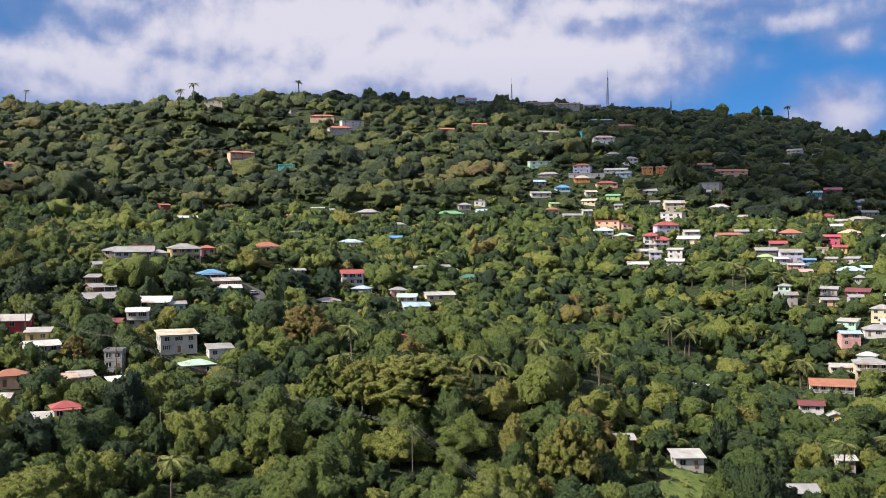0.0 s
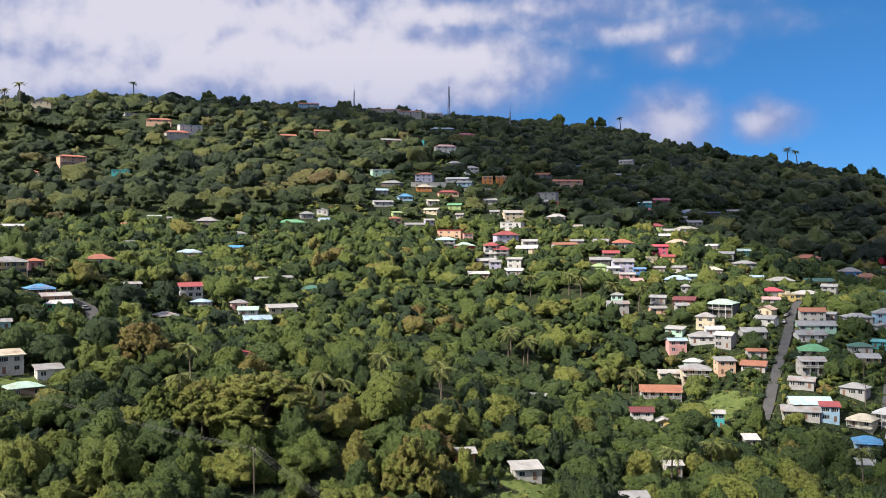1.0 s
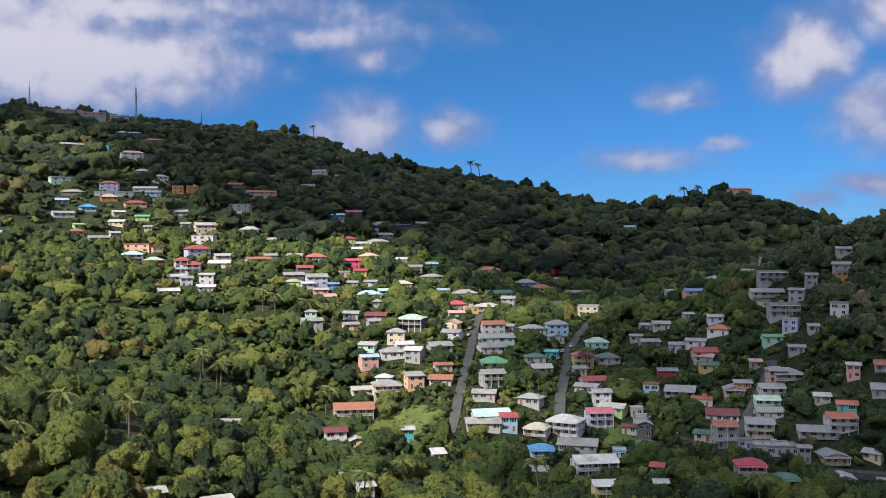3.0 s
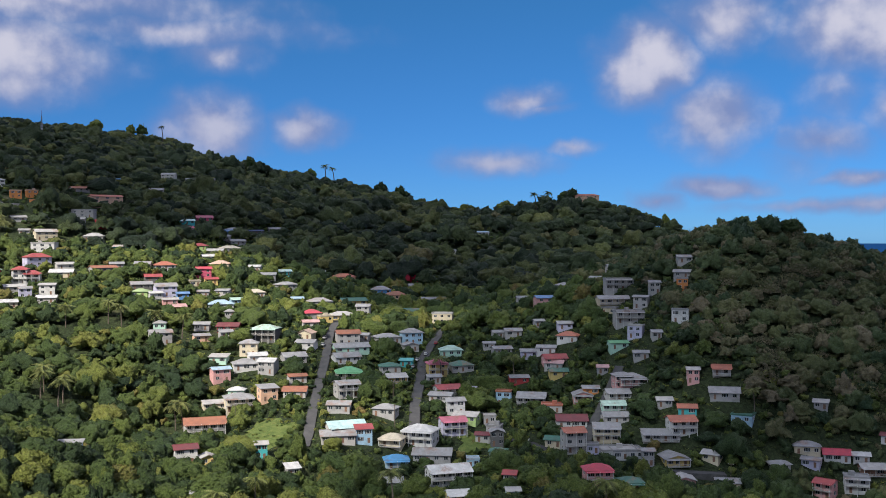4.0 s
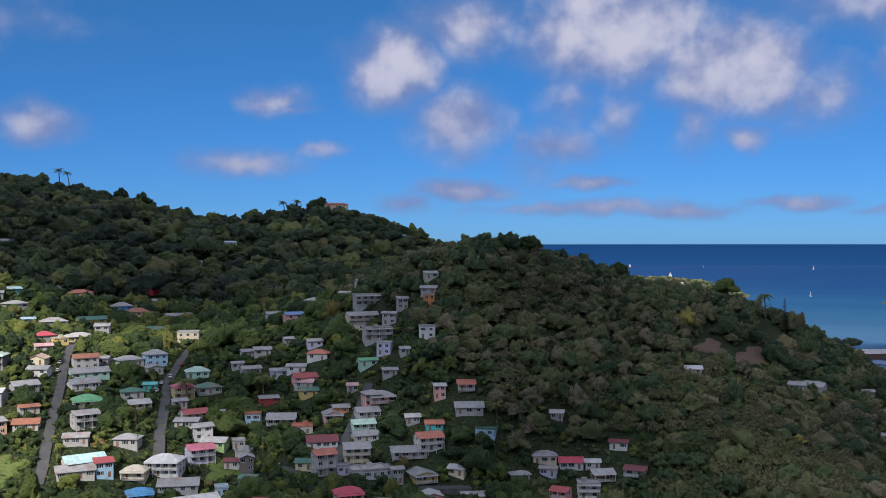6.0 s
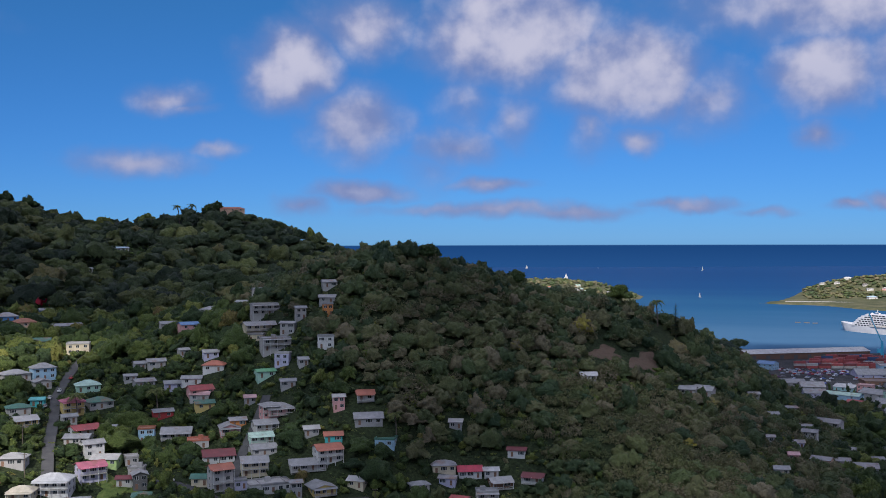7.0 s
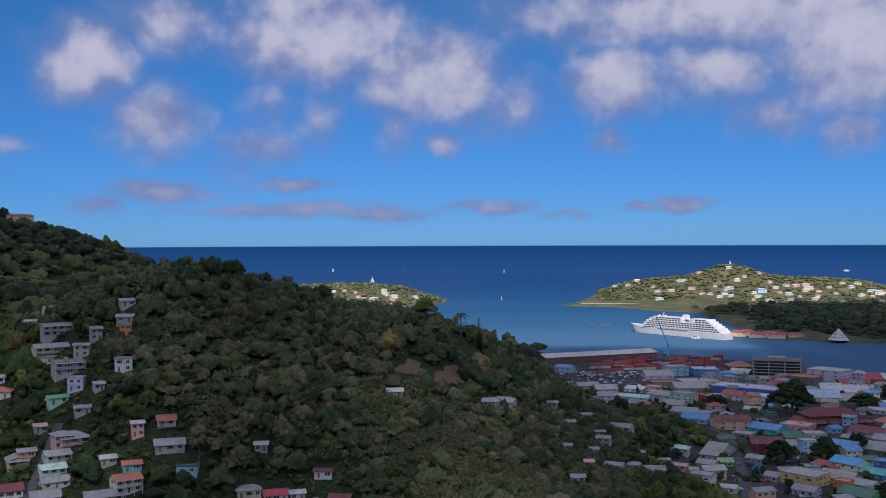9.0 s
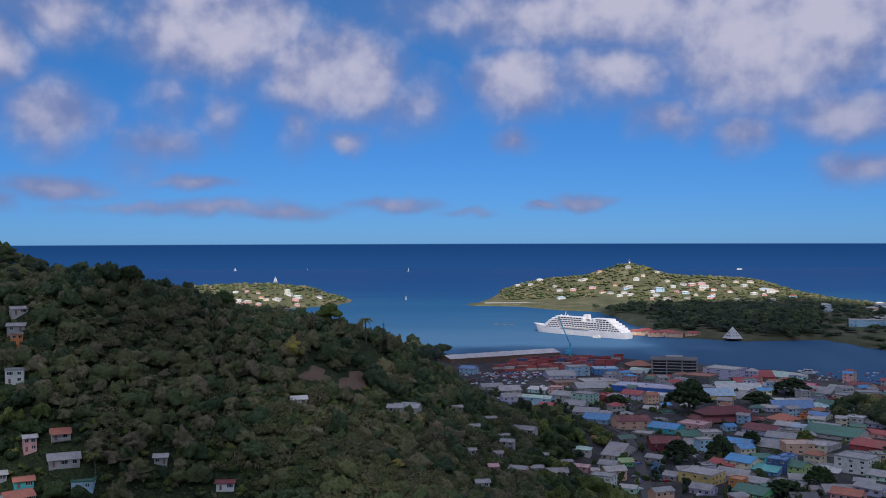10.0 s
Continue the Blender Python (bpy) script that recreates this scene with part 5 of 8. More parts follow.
house(14, 544, 274, 6.5, 5.0, 1, "gable", "tin", "pale")
house(52, 574, 272, 8.6, 6.5, 1, "gable", "tin", "pale")
house(66, 590, 273, 11.8, 8.9, 1, "gable", "tin", "pale")
house(26, 534, 279, 4.8, 5.0, 1, "gable", "pink", "pink")
house(19, 498, 278, 6.5, 5.0, 1, "gable", "tin", "pale")
house(37, 620, 255, 6.8, 5.1, 1, "gable", "tin", "mint")
house(61, 630, 249, 8.2, 6.2, 1, "gable", "tin", "grey")
house(79, 652, 281, 7.2, 5.4, 1, "gable", "tin", "mint")
house(8, 612, 282, 6.1, 5.0, 1, "gable", "tin", "grey")
house(30, 566, 277, 5.7, 5.0, 1, "gable", "tin", "lilac")
house(103, 638, 244, 7.7, 5.8, 1, "gable", "tin", "pale")
house(-257, 400, 296, 7.0, 5.8, 2, "flat", "rust", "sky")
house(-357, 345, 294, 8.1, 7.2, 2, "gable", "white", "grey")
house(-407, 346, 334, 7.8, 5.6, 1, "gable", "tin", "peach")
house(-247, 489, 282, 8.2, 6.3, 1, "flat", "tin", "cream")
house(-383, 337, 303, 8.4, 6.0, 1, "shed", "pale", "mint")
house(-243, 299, 308, 8.0, 7.1, 1, "gable", "tin", "pale")
house(-238, 363, 289, 6.2, 4.9, 1, "flat", "tin", "grey")
house(-231, 400, 301, 9.1, 7.6, 1, "flat", "tile", "pale")
house(-336, 324, 334, 7.9, 6.7, 2, "shed", "tin", "peach")
house(-152, 392, 270, 6.9, 6.1, 1, "gable", "pale", "cream")
house(-110, 400, 264, 6.9, 6.0, 2, "gable", "red", "pink", True)
house(-353, 321, 307, 7.2, 5.7, 1, "hip", "white", "mint")
house(-419, 357, 311, 7.9, 5.8, 1, "gable", "tin", "grey")
house(-269, 313, 318, 6.5, 5.1, 2, "shed", "red", "sky")
house(-431, 339, 314, 6.1, 4.9, 2, "hip", "tin", "mint")
house(-223, 343, 298, 6.6, 5.5, 1, "hip", "bottle", "sky", True)
house(-148, 416, 277, 8.5, 7.6, 1, "flat", "bottle", "sky")
house(-164, 433, 293, 7.7, 5.9, 1, "shed", "tile", "pale", True)

# ---- the harbour town ----
TOWN_PLOTS = []


def town(x, y, face, w, d, storeys, style, roof, wall):
    TOWN_PLOTS.append((x, y, 0.5 * math.hypot(w, d)))
    return house(x, y, face, w, d, storeys, style, roof, wall, floor=3.0, category="building", group="town buildings", rows=3.2)


town(147, 795, 275, 26.2, 22.2, 3, "gable", "maroon", "peach")
town(126, 819, 240, 21.7, 18.4, 2, "gable", "bluetarp", "sky")
town(202, 991, 240, 68.6, 28.0, 2, "flat", "lilac", "bluewall")
town(260, 1023, 233, 27.6, 23.5, 4, "flat", "rust", "dark")
town(299, 1076, 229, 36.2, 28.0, 4, "flat", "pale", "lilac")
town(161, 630, 228, 22.4, 19.0, 2, "flat", "pale", "yellow")
town(263, 643, 224, 21.8, 18.5, 4, "flat", "grey", "white")
town(294, 756, 228, 40.1, 28.0, 2, "gable", "bottle", "grey")
town(216, 652, 235, 12.3, 10.4, 3, "flat", "blue", "navy")
town(226, 648, 220, 15.1, 12.9, 2, "gable", "bottle", "lime")
town(244, 664, 223, 11.2, 9.5, 3, "hip", "rust", "cream")
town(197, 663, 222, 18.8, 16.0, 2, "gable", "bluetarp", "cream")
town(211, 722, 233, 18.1, 15.4, 2, "gable", "bluetarp", "blue")
town(244, 771, 226, 25.3, 21.5, 2, "gable", "maroon", "lilac")
town(249, 742, 235, 21.3, 18.1, 2, "gable", "tin", "sky")
town(277, 777, 233, 14.7, 12.5, 2, "gable", "sky", "teal")
town(300, 874, 264, 33.7, 28.0, 2, "gable", "blue", "tin")
town(321, 870, 230, 17.5, 14.9, 2, "hip", "sea", "sky")
town(308, 828, 227, 15.8, 13.4, 2, "gable", "blue", "cream")
town(299, 831, 234, 10.2, 9.0, 2, "flat", "rust", "orange")
town(278, 829, 222, 22.9, 19.5, 1, "hip", "tile", "pale")
town(339, 848, 262, 28.6, 24.3, 2, "flat", "bottle", "pale")
town(327, 800, 226, 13.6, 11.6, 3, "flat", "white", "white")
town(360, 838, 259, 11.5, 9.8, 3, "flat", "pale", "white")
town(347, 901, 226, 25.3, 21.5, 1, "gable", "bottle", "mint")
town(384, 912, 258, 31.0, 26.4, 1, "hip", "bottle", "pale")
town(245, 701, 267, 19.4, 16.5, 3, "flat", "peach", "peach")
town(265, 715, 223, 23.9, 20.3, 2, "flat", "grey", "grey")
town(237, 724, 232, 23.9, 20.3, 1, "gable", "tin", "dark")
town(302, 710, 223, 24.2, 20.6, 2, "gable", "red", "red")
town(288, 691, 227, 19.6, 16.7, 1, "flat", "grey", "grey")
town(288, 666, 263, 11.5, 9.7, 3, "flat", "tin", "cream")
town(178, 611, 230, 8.7, 9.0, 2, "flat", "orange", "orange")
town(183, 595, 224, 19.5, 16.6, 1, "gable", "bottle", "green")
town(192, 620, 228, 15.6, 13.3, 1, "gable", "tin", "white")
town(245, 659, 231, 18.4, 15.6, 1, "gable", "tin", "grey")
town(248, 646, 226, 13.1, 11.1, 1, "gable", "white", "pale")
town(231, 577, 232, 16.3, 13.8, 2, "gable", "tile", "pink")
town(251, 591, 218, 16.8, 14.3, 2, "gable", "tin", "lilac")
town(232, 597, 266, 16.8, 14.3, 1, "gable", "tin", "grey")
town(223, 601, 266, 10.1, 9.0, 1, "gable", "tin", "cream")
town(209, 612, 228, 20.3, 17.2, 1, "flat", "grey", "pale")
town(207, 583, 267, 14.9, 12.7, 1, "gable", "dark", "grey")
town(209, 651, 228, 17.9, 15.2, 1, "gable", "teal", "blue")
town(184, 638, 228, 20.8, 17.7, 1, "gable", "tin", "grey")
town(211, 674, 270, 11.1, 9.5, 2, "gable", "bottle", "teal")
town(184, 765, 269, 18.6, 15.8, 1, "gable", "bottle", "dark")
town(172, 780, 232, 23.0, 19.5, 2, "gable", "bluetarp", "teal")
town(158, 725, 270, 21.3, 18.1, 2, "gable", "maroon", "maroon")
town(197, 794, 233, 21.4, 18.2, 2, "flat", "pink", "pink")
town(200, 759, 273, 14.8, 12.6, 2, "flat", "pale", "pale")
town(184, 731, 238, 19.7, 16.8, 1, "gable", "tin", "grey")
town(153, 772, 239, 14.9, 12.7, 1, "flat", "pale", "cream")
town(187, 669, 223, 18.2, 15.5, 1, "gable", "red", "pink")
town(157, 652, 273, 14.1, 12.0, 1, "gable", "tin", "grey")
town(144, 636, 230, 8.9, 9.0, 1, "gable", "tin", "grey")
town(155, 603, 232, 13.1, 11.1, 1, "gable", "tin", "lilac")
town(123, 706, 238, 13.3, 34.0, 1, "gable", "tin", "pale")
town(121, 675, 277, 9.4, 9.0, 1, "gable", "lime", "green")
town(124, 870, 246, 21.2, 18.0, 1, "gable", "tin", "pale")
town(119, 906, 244, 19.2, 16.3, 1, "gable", "tin", "pale")
town(130, 927, 231, 19.7, 16.7, 3, "flat", "tin", "mint")
town(114, 941, 234, 22.9, 19.4, 2, "gable", "tin", "pale")
town(83, 926, 244, 35.2, 12.0, 2, "gable", "mint", "sky")
town(62, 931, 277, 17.6, 15.0, 2, "gable", "tin", "lilac")
town(110, 987, 247, 12.6, 10.7, 2, "flat", "pink", "pink")
town(95, 997, 240, 18.9, 16.1, 1, "gable", "white", "sea")
town(48, 1018, 281, 21.4, 18.2, 1, "gable", "tin", "pale")
town(64, 995, 280, 20.9, 17.8, 1, "gable", "pale", "pale")
town(93, 904, 241, 12.4, 10.6, 1, "gable", "red", "maroon")
town(154, 936, 242, 18.9, 16.1, 2, "flat", "red", "red")
town(178, 945, 234, 19.2, 16.3, 2, "gable", "red", "lilac")
town(197, 939, 235, 22.1, 18.8, 2, "flat", "white", "white")
town(148, 1119, 277, 23.7, 20.1, 3, "flat", "tin", "sky")
town(180, 1128, 271, 26.4, 22.4, 2, "flat", "sky", "blue")
town(189, 1108, 276, 20.1, 17.1, 1, "flat", "pale", "cream")
town(220, 1126, 237, 21.7, 18.4, 1, "gable", "mint", "mint")
town(228, 1181, 274, 27.7, 23.6, 1, "hip", "rust", "brown")
town(126, 1100, 280, 30.1, 25.6, 1, "gable", "tin", "lilac")
town(126, 1045, 279, 26.5, 22.5, 1, "flat", "brown", "brown")
town(162, 1055, 279, 39.0, 28.0, 1, "flat", "pale", "cream")
town(147, 1013, 277, 32.1, 27.3, 1, "gable", "tin", "grey")
town(29, 1133, 244, 17.9, 15.2, 2, "gable", "blue", "sky")
town(276, 1018, 267, 33.1, 28.0, 1, "gable", "mint", "white")
town(289, 996, 268, 43.3, 28.0, 1, "gable", "white", "pale")
town(313, 1049, 266, 26.4, 22.4, 1, "gable", "red", "maroon")
town(334, 1088, 269, 35.7, 28.0, 1, "gable", "red", "red")
town(364, 1086, 222, 30.0, 25.5, 1, "gable", "mint", "mint")
town(331, 1013, 235, 50.1, 28.0, 1, "flat", "pale", "pale")
town(366, 1017, 226, 17.1, 14.5, 1, "gable", "rose", "rose")
town(253, 942, 269, 30.6, 26.0, 2, "gable", "sky", "yellow")
town(286, 938, 231, 30.7, 26.1, 1, "gable", "tin", "grey")
town(301, 922, 269, 23.4, 19.9, 1, "flat", "white", "white")
town(365, 974, 220, 27.2, 23.2, 1, "gable", "tin", "pale")
town(391, 993, 226, 22.4, 19.0, 1, "gable", "tin", "grey")
town(410, 992, 217, 22.5, 19.2, 2, "gable", "maroon", "cream")
town(428, 990, 217, 17.0, 14.5, 1, "gable", "maroon", "pale")
town(399, 951, 263, 21.7, 18.4, 2, "flat", "tin", "cream")
town(372, 932, 222, 21.1, 17.9, 2, "flat", "tin", "cream")
town(344, 940, 223, 23.1, 19.6, 1, "gable", "bottle", "grey")
town(300, 790, 227, 20.4, 17.3, 1, "gable", "tin", "pale")
town(274, 803, 232, 17.8, 15.1, 1, "gable", "pale", "pale")
town(338, 795, 227, 18.1, 15.4, 2, "gable", "tin", "lilac")
town(325, 752, 224, 17.2, 14.6, 2, "gable", "red", "pink")
town(254, 827, 230, 16.4, 13.9, 1, "gable", "red", "pale")
town(266, 686, 229, 15.5, 13.1, 1, "flat", "dark", "grey")
town(230, 675, 227, 9.0, 9.0, 2, "flat", "blue", "sky")
town(175, 644, 268, 10.5, 9.0, 1, "gable", "tin", "lime")
town(144, 687, 235, 11.1, 9.4, 1, "gable", "tin", "grey")
town(269, 621, 228, 14.2, 12.1, 2, "gable", "tin", "mint")
town(221, 627, 261, 14.0, 11.9, 1, "gable", "tin", "pale")
town(228, 762, 229, 12.5, 10.7, 1, "gable", "tin", "grey")
town(305, 743, 223, 19.4, 16.5, 1, "gable", "tin", "grey")
town(346, 871, 242, 11.3, 9.2, 2, "hip", "bluetarp", "grey")
town(395, 923, 285, 10.8, 8.6, 2, "flat", "red", "pink")
town(313, 763, 242, 10.3, 9.3, 3, "gable", "bottle", "peach")
town(353, 781, 246, 11.6, 9.0, 2, "flat", "bluetarp", "peach")
town(193, 1081, 246, 10.9, 8.5, 3, "flat", "red", "lilac")
town(227, 834, 285, 9.5, 9.9, 1, "gable", "tin", "lilac")
town(408, 967, 285, 9.8, 10.4, 2, "gable", "tin", "pink")
town(190, 863, 285, 11.7, 10.9, 1, "flat", "bottle", "grey")
town(123, 572, 290, 12.1, 8.4, 3, "gable", "tin", "peach")
town(300, 959, 290, 13.2, 11.4, 2, "flat", "red", "lilac")
town(256, 987, 285, 13.0, 10.8, 2, "hip", "tin", "lilac")
town(290, 844, 285, 11.2, 9.7, 3, "gable", "tin", "sky")
town(203, 806, 242, 14.0, 10.8, 1, "gable", "tin", "sky")
town(316, 1023, 242, 12.3, 8.5, 2, "flat", "rust", "pink")
town(314, 798, 246, 8.4, 8.9, 3, "gable", "pale", "cream")
town(182, 884, 242, 12.5, 11.5, 1, "gable", "pale", "cream")
town(196, 900, 290, 10.1, 10.6, 1, "gable", "bluetarp", "pink")
town(297, 943, 285, 13.5, 10.2, 3, "gable", "bluetarp", "cream")
town(370, 854, 246, 12.8, 11.5, 2, "flat", "rust", "pink")
town(355, 930, 242, 11.4, 8.1, 1, "flat", "red", "peach")
town(199, 1008, 242, 11.3, 9.5, 1, "flat", "red", "cream")
town(188, 917, 285, 11.1, 10.4, 3, "gable", "rust", "peach")
town(95, 590, 246, 9.2, 8.2, 2, "hip", "tin", "peach")
town(258, 1059, 290, 9.9, 9.8, 1, "gable", "rust", "cream")
town(220, 782, 290, 8.9, 9.0, 2, "gable", "bluetarp", "sky")
town(196, 602, 242, 12.0, 9.9, 1, "gable", "bottle", "lilac")
town(356, 886, 242, 11.7, 11.6, 2, "hip", "rust", "white")
town(313, 970, 285, 8.0, 8.2, 2, "gable", "tin", "pale")
town(278, 763, 242, 12.3, 8.9, 2, "gable", "tin", "pale")
town(343, 924, 290, 10.4, 8.2, 2, "flat", "tin", "lilac")
town(326, 1051, 246, 9.1, 10.0, 2, "gable", "red", "cream")
town(441, 1005, 242, 11.3, 11.7, 3, "gable", "red", "pale")
town(239, 992, 246, 12.4, 11.7, 2, "flat", "red", "mint")
town(116, 741, 242, 12.7, 9.1, 2, "hip", "rust", "pink")
town(349, 1009, 246, 9.7, 10.0, 1, "gable", "red", "lilac")
town(423, 1057, 242, 10.5, 9.3, 3, "gable", "bluetarp", "pink")
town(300, 813, 242, 12.4, 10.8, 2, "gable", "pale", "mint")
town(213, 1043, 242, 9.4, 9.7, 2, "gable", "bottle", "grey")
town(248, 1086, 290, 8.7, 9.3, 1, "flat", "pale", "pink")
town(150, 879, 285, 12.6, 11.1, 2, "hip", "red", "pale")
town(266, 591, 246, 10.4, 11.0, 2, "gable", "bottle", "white")
town(343, 1045, 242, 12.8, 9.5, 1, "gable", "rust", "peach")
town(314, 852, 290, 11.3, 10.8, 2, "gable", "rust", "peach")
town(215, 896, 246, 9.7, 8.3, 1, "hip", "pale", "lilac")
town(107, 637, 285, 13.8, 10.2, 2, "gable", "pale", "peach")
town(430, 1071, 285, 10.3, 8.4, 3, "hip", "red", "cream")
town(323, 992, 246, 11.9, 10.3, 3, "flat", "pale", "sky")
town(240, 861, 246, 9.8, 9.1, 3, "hip", "rust", "peach")
town(295, 902, 246, 10.6, 9.3, 1, "hip", "tin", "pale")
town(278, 610, 246, 13.1, 10.6, 1, "flat", "tin", "pale")
town(107, 654, 242, 11.4, 9.8, 2, "gable", "tin", "grey")
town(111, 605, 246, 9.9, 8.7, 1, "gable", "pale", "mint")
town(256, 573, 285, 8.8, 8.0, 2, "hip", "tin", "white")
town(262, 765, 246, 13.5, 9.5, 2, "flat", "tin", "cream")
town(225, 1084, 242, 10.7, 8.5, 1, "gable", "rust", "grey")
town(295, 1096, 242, 8.3, 8.9, 2, "gable", "tin", "mint")
town(227, 998, 290, 13.2, 11.8, 3, "gable", "red", "pale")
town(239, 968, 290, 13.5, 9.5, 1, "hip", "rust", "lilac")
town(178, 828, 285, 8.0, 10.5, 1, "flat", "tin", "cream")
town(268, 745, 290, 8.8, 8.9, 2, "gable", "tin", "pink")
town(204, 688, 285, 11.1, 11.9, 3, "gable", "bluetarp", "cream")
town(191, 1069, 290, 13.8, 9.0, 3, "gable", "bluetarp", "pale")
town(288, 972, 246, 9.4, 10.7, 1, "gable", "tin", "sky")
town(238, 847, 246, 12.8, 8.2, 3, "gable", "tin", "peach")
town(155, 911, 242, 13.5, 9.2, 3, "hip", "pale", "pink")
town(252, 605, 242, 11.4, 8.8, 2, "gable", "tin", "cream")
town(171, 584, 285, 10.3, 10.5, 1, "hip", "tin", "pink")
town(247, 887, 242, 12.2, 10.9, 3, "gable", "tin", "cream")
town(280, 868, 242, 13.7, 10.7, 2, "gable", "pale", "lilac")
town(276, 1066, 290, 10.3, 10.6, 2, "hip", "red", "white")
town(319, 928, 246, 9.2, 11.7, 1, "flat", "bottle", "pale")
town(268, 865, 246, 11.3, 10.6, 2, "hip", "bottle", "lilac")
town(240, 1035, 285, 10.9, 10.8, 1, "gable", "tin", "grey")
town(184, 986, 246, 8.3, 11.9, 2, "gable", "bottle", "lilac")
town(96, 608, 242, 13.7, 11.2, 3, "flat", "tin", "white")
town(275, 1083, 242, 10.8, 8.4, 1, "gable", "tin", "cream")
town(332, 935, 290, 10.6, 9.1, 3, "flat", "pale", "pale")
town(154, 853, 246, 10.3, 10.5, 1, "hip", "tin", "pink")
town(192, 1041, 290, 9.8, 10.2, 3, "hip", "bluetarp", "pink")
town(151, 952, 242, 10.7, 8.9, 1, "gable", "tin", "white")
town(312, 903, 242, 13.3, 8.5, 2, "hip", "pale", "grey")
town(411, 934, 290, 12.9, 10.4, 2, "hip", "bottle", "pale")
town(134, 842, 242, 11.2, 9.9, 2, "hip", "tin", "sky")
town(460, 1039, 246, 12.0, 9.6, 1, "flat", "pale", "sky")
town(328, 1076, 246, 11.9, 10.3, 3, "hip", "pale", "lilac")
town(361, 1060, 242, 8.9, 8.2, 1, "gable", "red", "cream")
town(378, 954, 290, 13.0, 10.5, 3, "gable", "tin", "white")
town(190, 971, 290, 10.3, 11.1, 1, "flat", "red", "sky")
town(239, 1017, 290, 12.4, 8.8, 3, "hip", "tin", "sky")
town(353, 808, 246, 11.8, 8.7, 3, "gable", "pale", "cream")
town(429, 970, 242, 10.9, 9.5, 1, "hip", "tin", "lilac")
town(241, 812, 242, 9.4, 9.2, 3, "gable", "tin", "sky")
town(382, 1080, 242, 12.6, 11.5, 1, "gable", "tin", "mint")
town(316, 885, 246, 13.3, 11.3, 3, "hip", "tin", "peach")
town(208, 1090, 242, 13.9, 11.5, 2, "gable", "tin", "grey")
town(184, 715, 285, 11.1, 8.4, 3, "flat", "pale", "sky")
town(246, 1053, 285, 12.7, 9.7, 3, "gable", "rust", "pale")
town(372, 1068, 242, 13.5, 9.2, 2, "hip", "pale", "sky")
town(135, 753, 290, 13.1, 10.5, 1, "gable", "bottle", "white")
town(179, 1076, 285, 13.7, 11.8, 2, "flat", "tin", "lilac")
town(361, 822, 285, 9.1, 11.9, 1, "flat", "bottle", "lilac")
town(232, 950, 242, 13.4, 11.1, 2, "gable", "bottle", "grey")
town(172, 663, 285, 9.8, 9.6, 1, "flat", "tin", "lilac")
town(258, 698, 242, 12.4, 10.9, 3, "gable", "pale", "cream")
town(405, 979, 285, 11.1, 9.4, 2, "gable", "bluetarp", "white")
town(304, 695, 242, 11.4, 8.4, 1, "gable", "pale", "sky")
town(352, 973, 290, 9.3, 9.8, 2, "hip", "tin", "pink")
town(306, 1010, 242, 12.1, 10.6, 3, "flat", "tin", "lilac")
town(222, 1031, 285, 8.8, 9.8, 3, "gable", "tin", "pale")
town(311, 1089, 290, 10.7, 9.0, 2, "flat", "tin", "pink")
town(232, 1060, 290, 13.6, 8.2, 2, "gable", "red", "mint")


VILLAS = []


def villa(x, y, face, w, roof, wall):
    VILLAS.append((x, y))
    z = float((peninsula_height if x > 0 else spit_height)(np.array([float(x)]), np.array([float(y)]))[0])
    return house(x, y, face, w, w * 0.55, 1 if w < 20 else 2, "hip", roof, wall, floor=z, category="villa", group="headland villas", rows=3.4)


villa(189, 2558, 289, 14, "pale", "white")
villa(218, 2521, 263, 12, "pale", "white")
villa(274, 2480, 299, 12, "pale", "pale")
villa(281, 2450, 276, 14, "tin", "white")
villa(314, 2448, 258, 15, "white", "pink")
villa(351, 2509, 271, 13, "pale", "white")
villa(396, 2560, 288, 15, "tile", "cream")
villa(460, 2519, 268, 14, "white", "pale")
villa(468, 2457, 260, 15, "white", "white")
villa(416, 2446, 245, 10, "tile", "cream")
villa(428, 2398, 274, 14, "tin", "white")
villa(398, 2407, 240, 13, "tin", "white")
villa(447, 2426, 247, 15, "pale", "white")
villa(494, 2394, 293, 12, "white", "white")
villa(481, 2338, 288, 9, "pale", "pink")
villa(515, 2334, 274, 17, "tin", "white")
villa(544, 2461, 285, 11, "white", "cream")
villa(552, 2432, 272, 13, "mint", "white")
villa(580, 2447, 243, 15, "tin", "white")
villa(564, 2341, 240, 13, "tin", "pale")
villa(614, 2413, 252, 13, "pale", "cream")
villa(672, 2431, 259, 11, "mint", "pale")
villa(710, 2459, 268, 14, "tin", "cream")
villa(728, 2374, 297, 16, "white", "white")
villa(749, 2364, 266, 11, "pale", "pink")
villa(754, 2315, 240, 12, "pale", "white")
villa(672, 2318, 255, 12, "pale", "pale")
villa(587, 2165, 300, 16, "pale", "pale")
villa(592, 2373, 258, 10, "tin", "cream")
villa(488, 2473, 256, 10, "tin", "cream")
villa(532, 2514, 242, 10, "pale", "white")
villa(341, 2509, 246, 13, "pale", "white")
villa(244, 2558, 274, 16, "white", "white")
villa(362, 2454, 260, 17, "tin", "pink")
villa(380, 2418, 297, 14, "tile", "white")
villa(554, 2402, 247, 11, "tin", "pink")
villa(620, 2349, 287, 10, "tin", "white")
villa(677, 2392, 260, 11, "tile", "white")
villa(722, 2431, 298, 15, "mint", "white")
villa(745, 2460, 263, 17, "tin", "cream")
villa(-417, 2288, 257, 9, "tile", "white")
villa(-354, 2307, 269, 12, "mint", "cream")
villa(-363, 2162, 246, 11, "pale", "white")
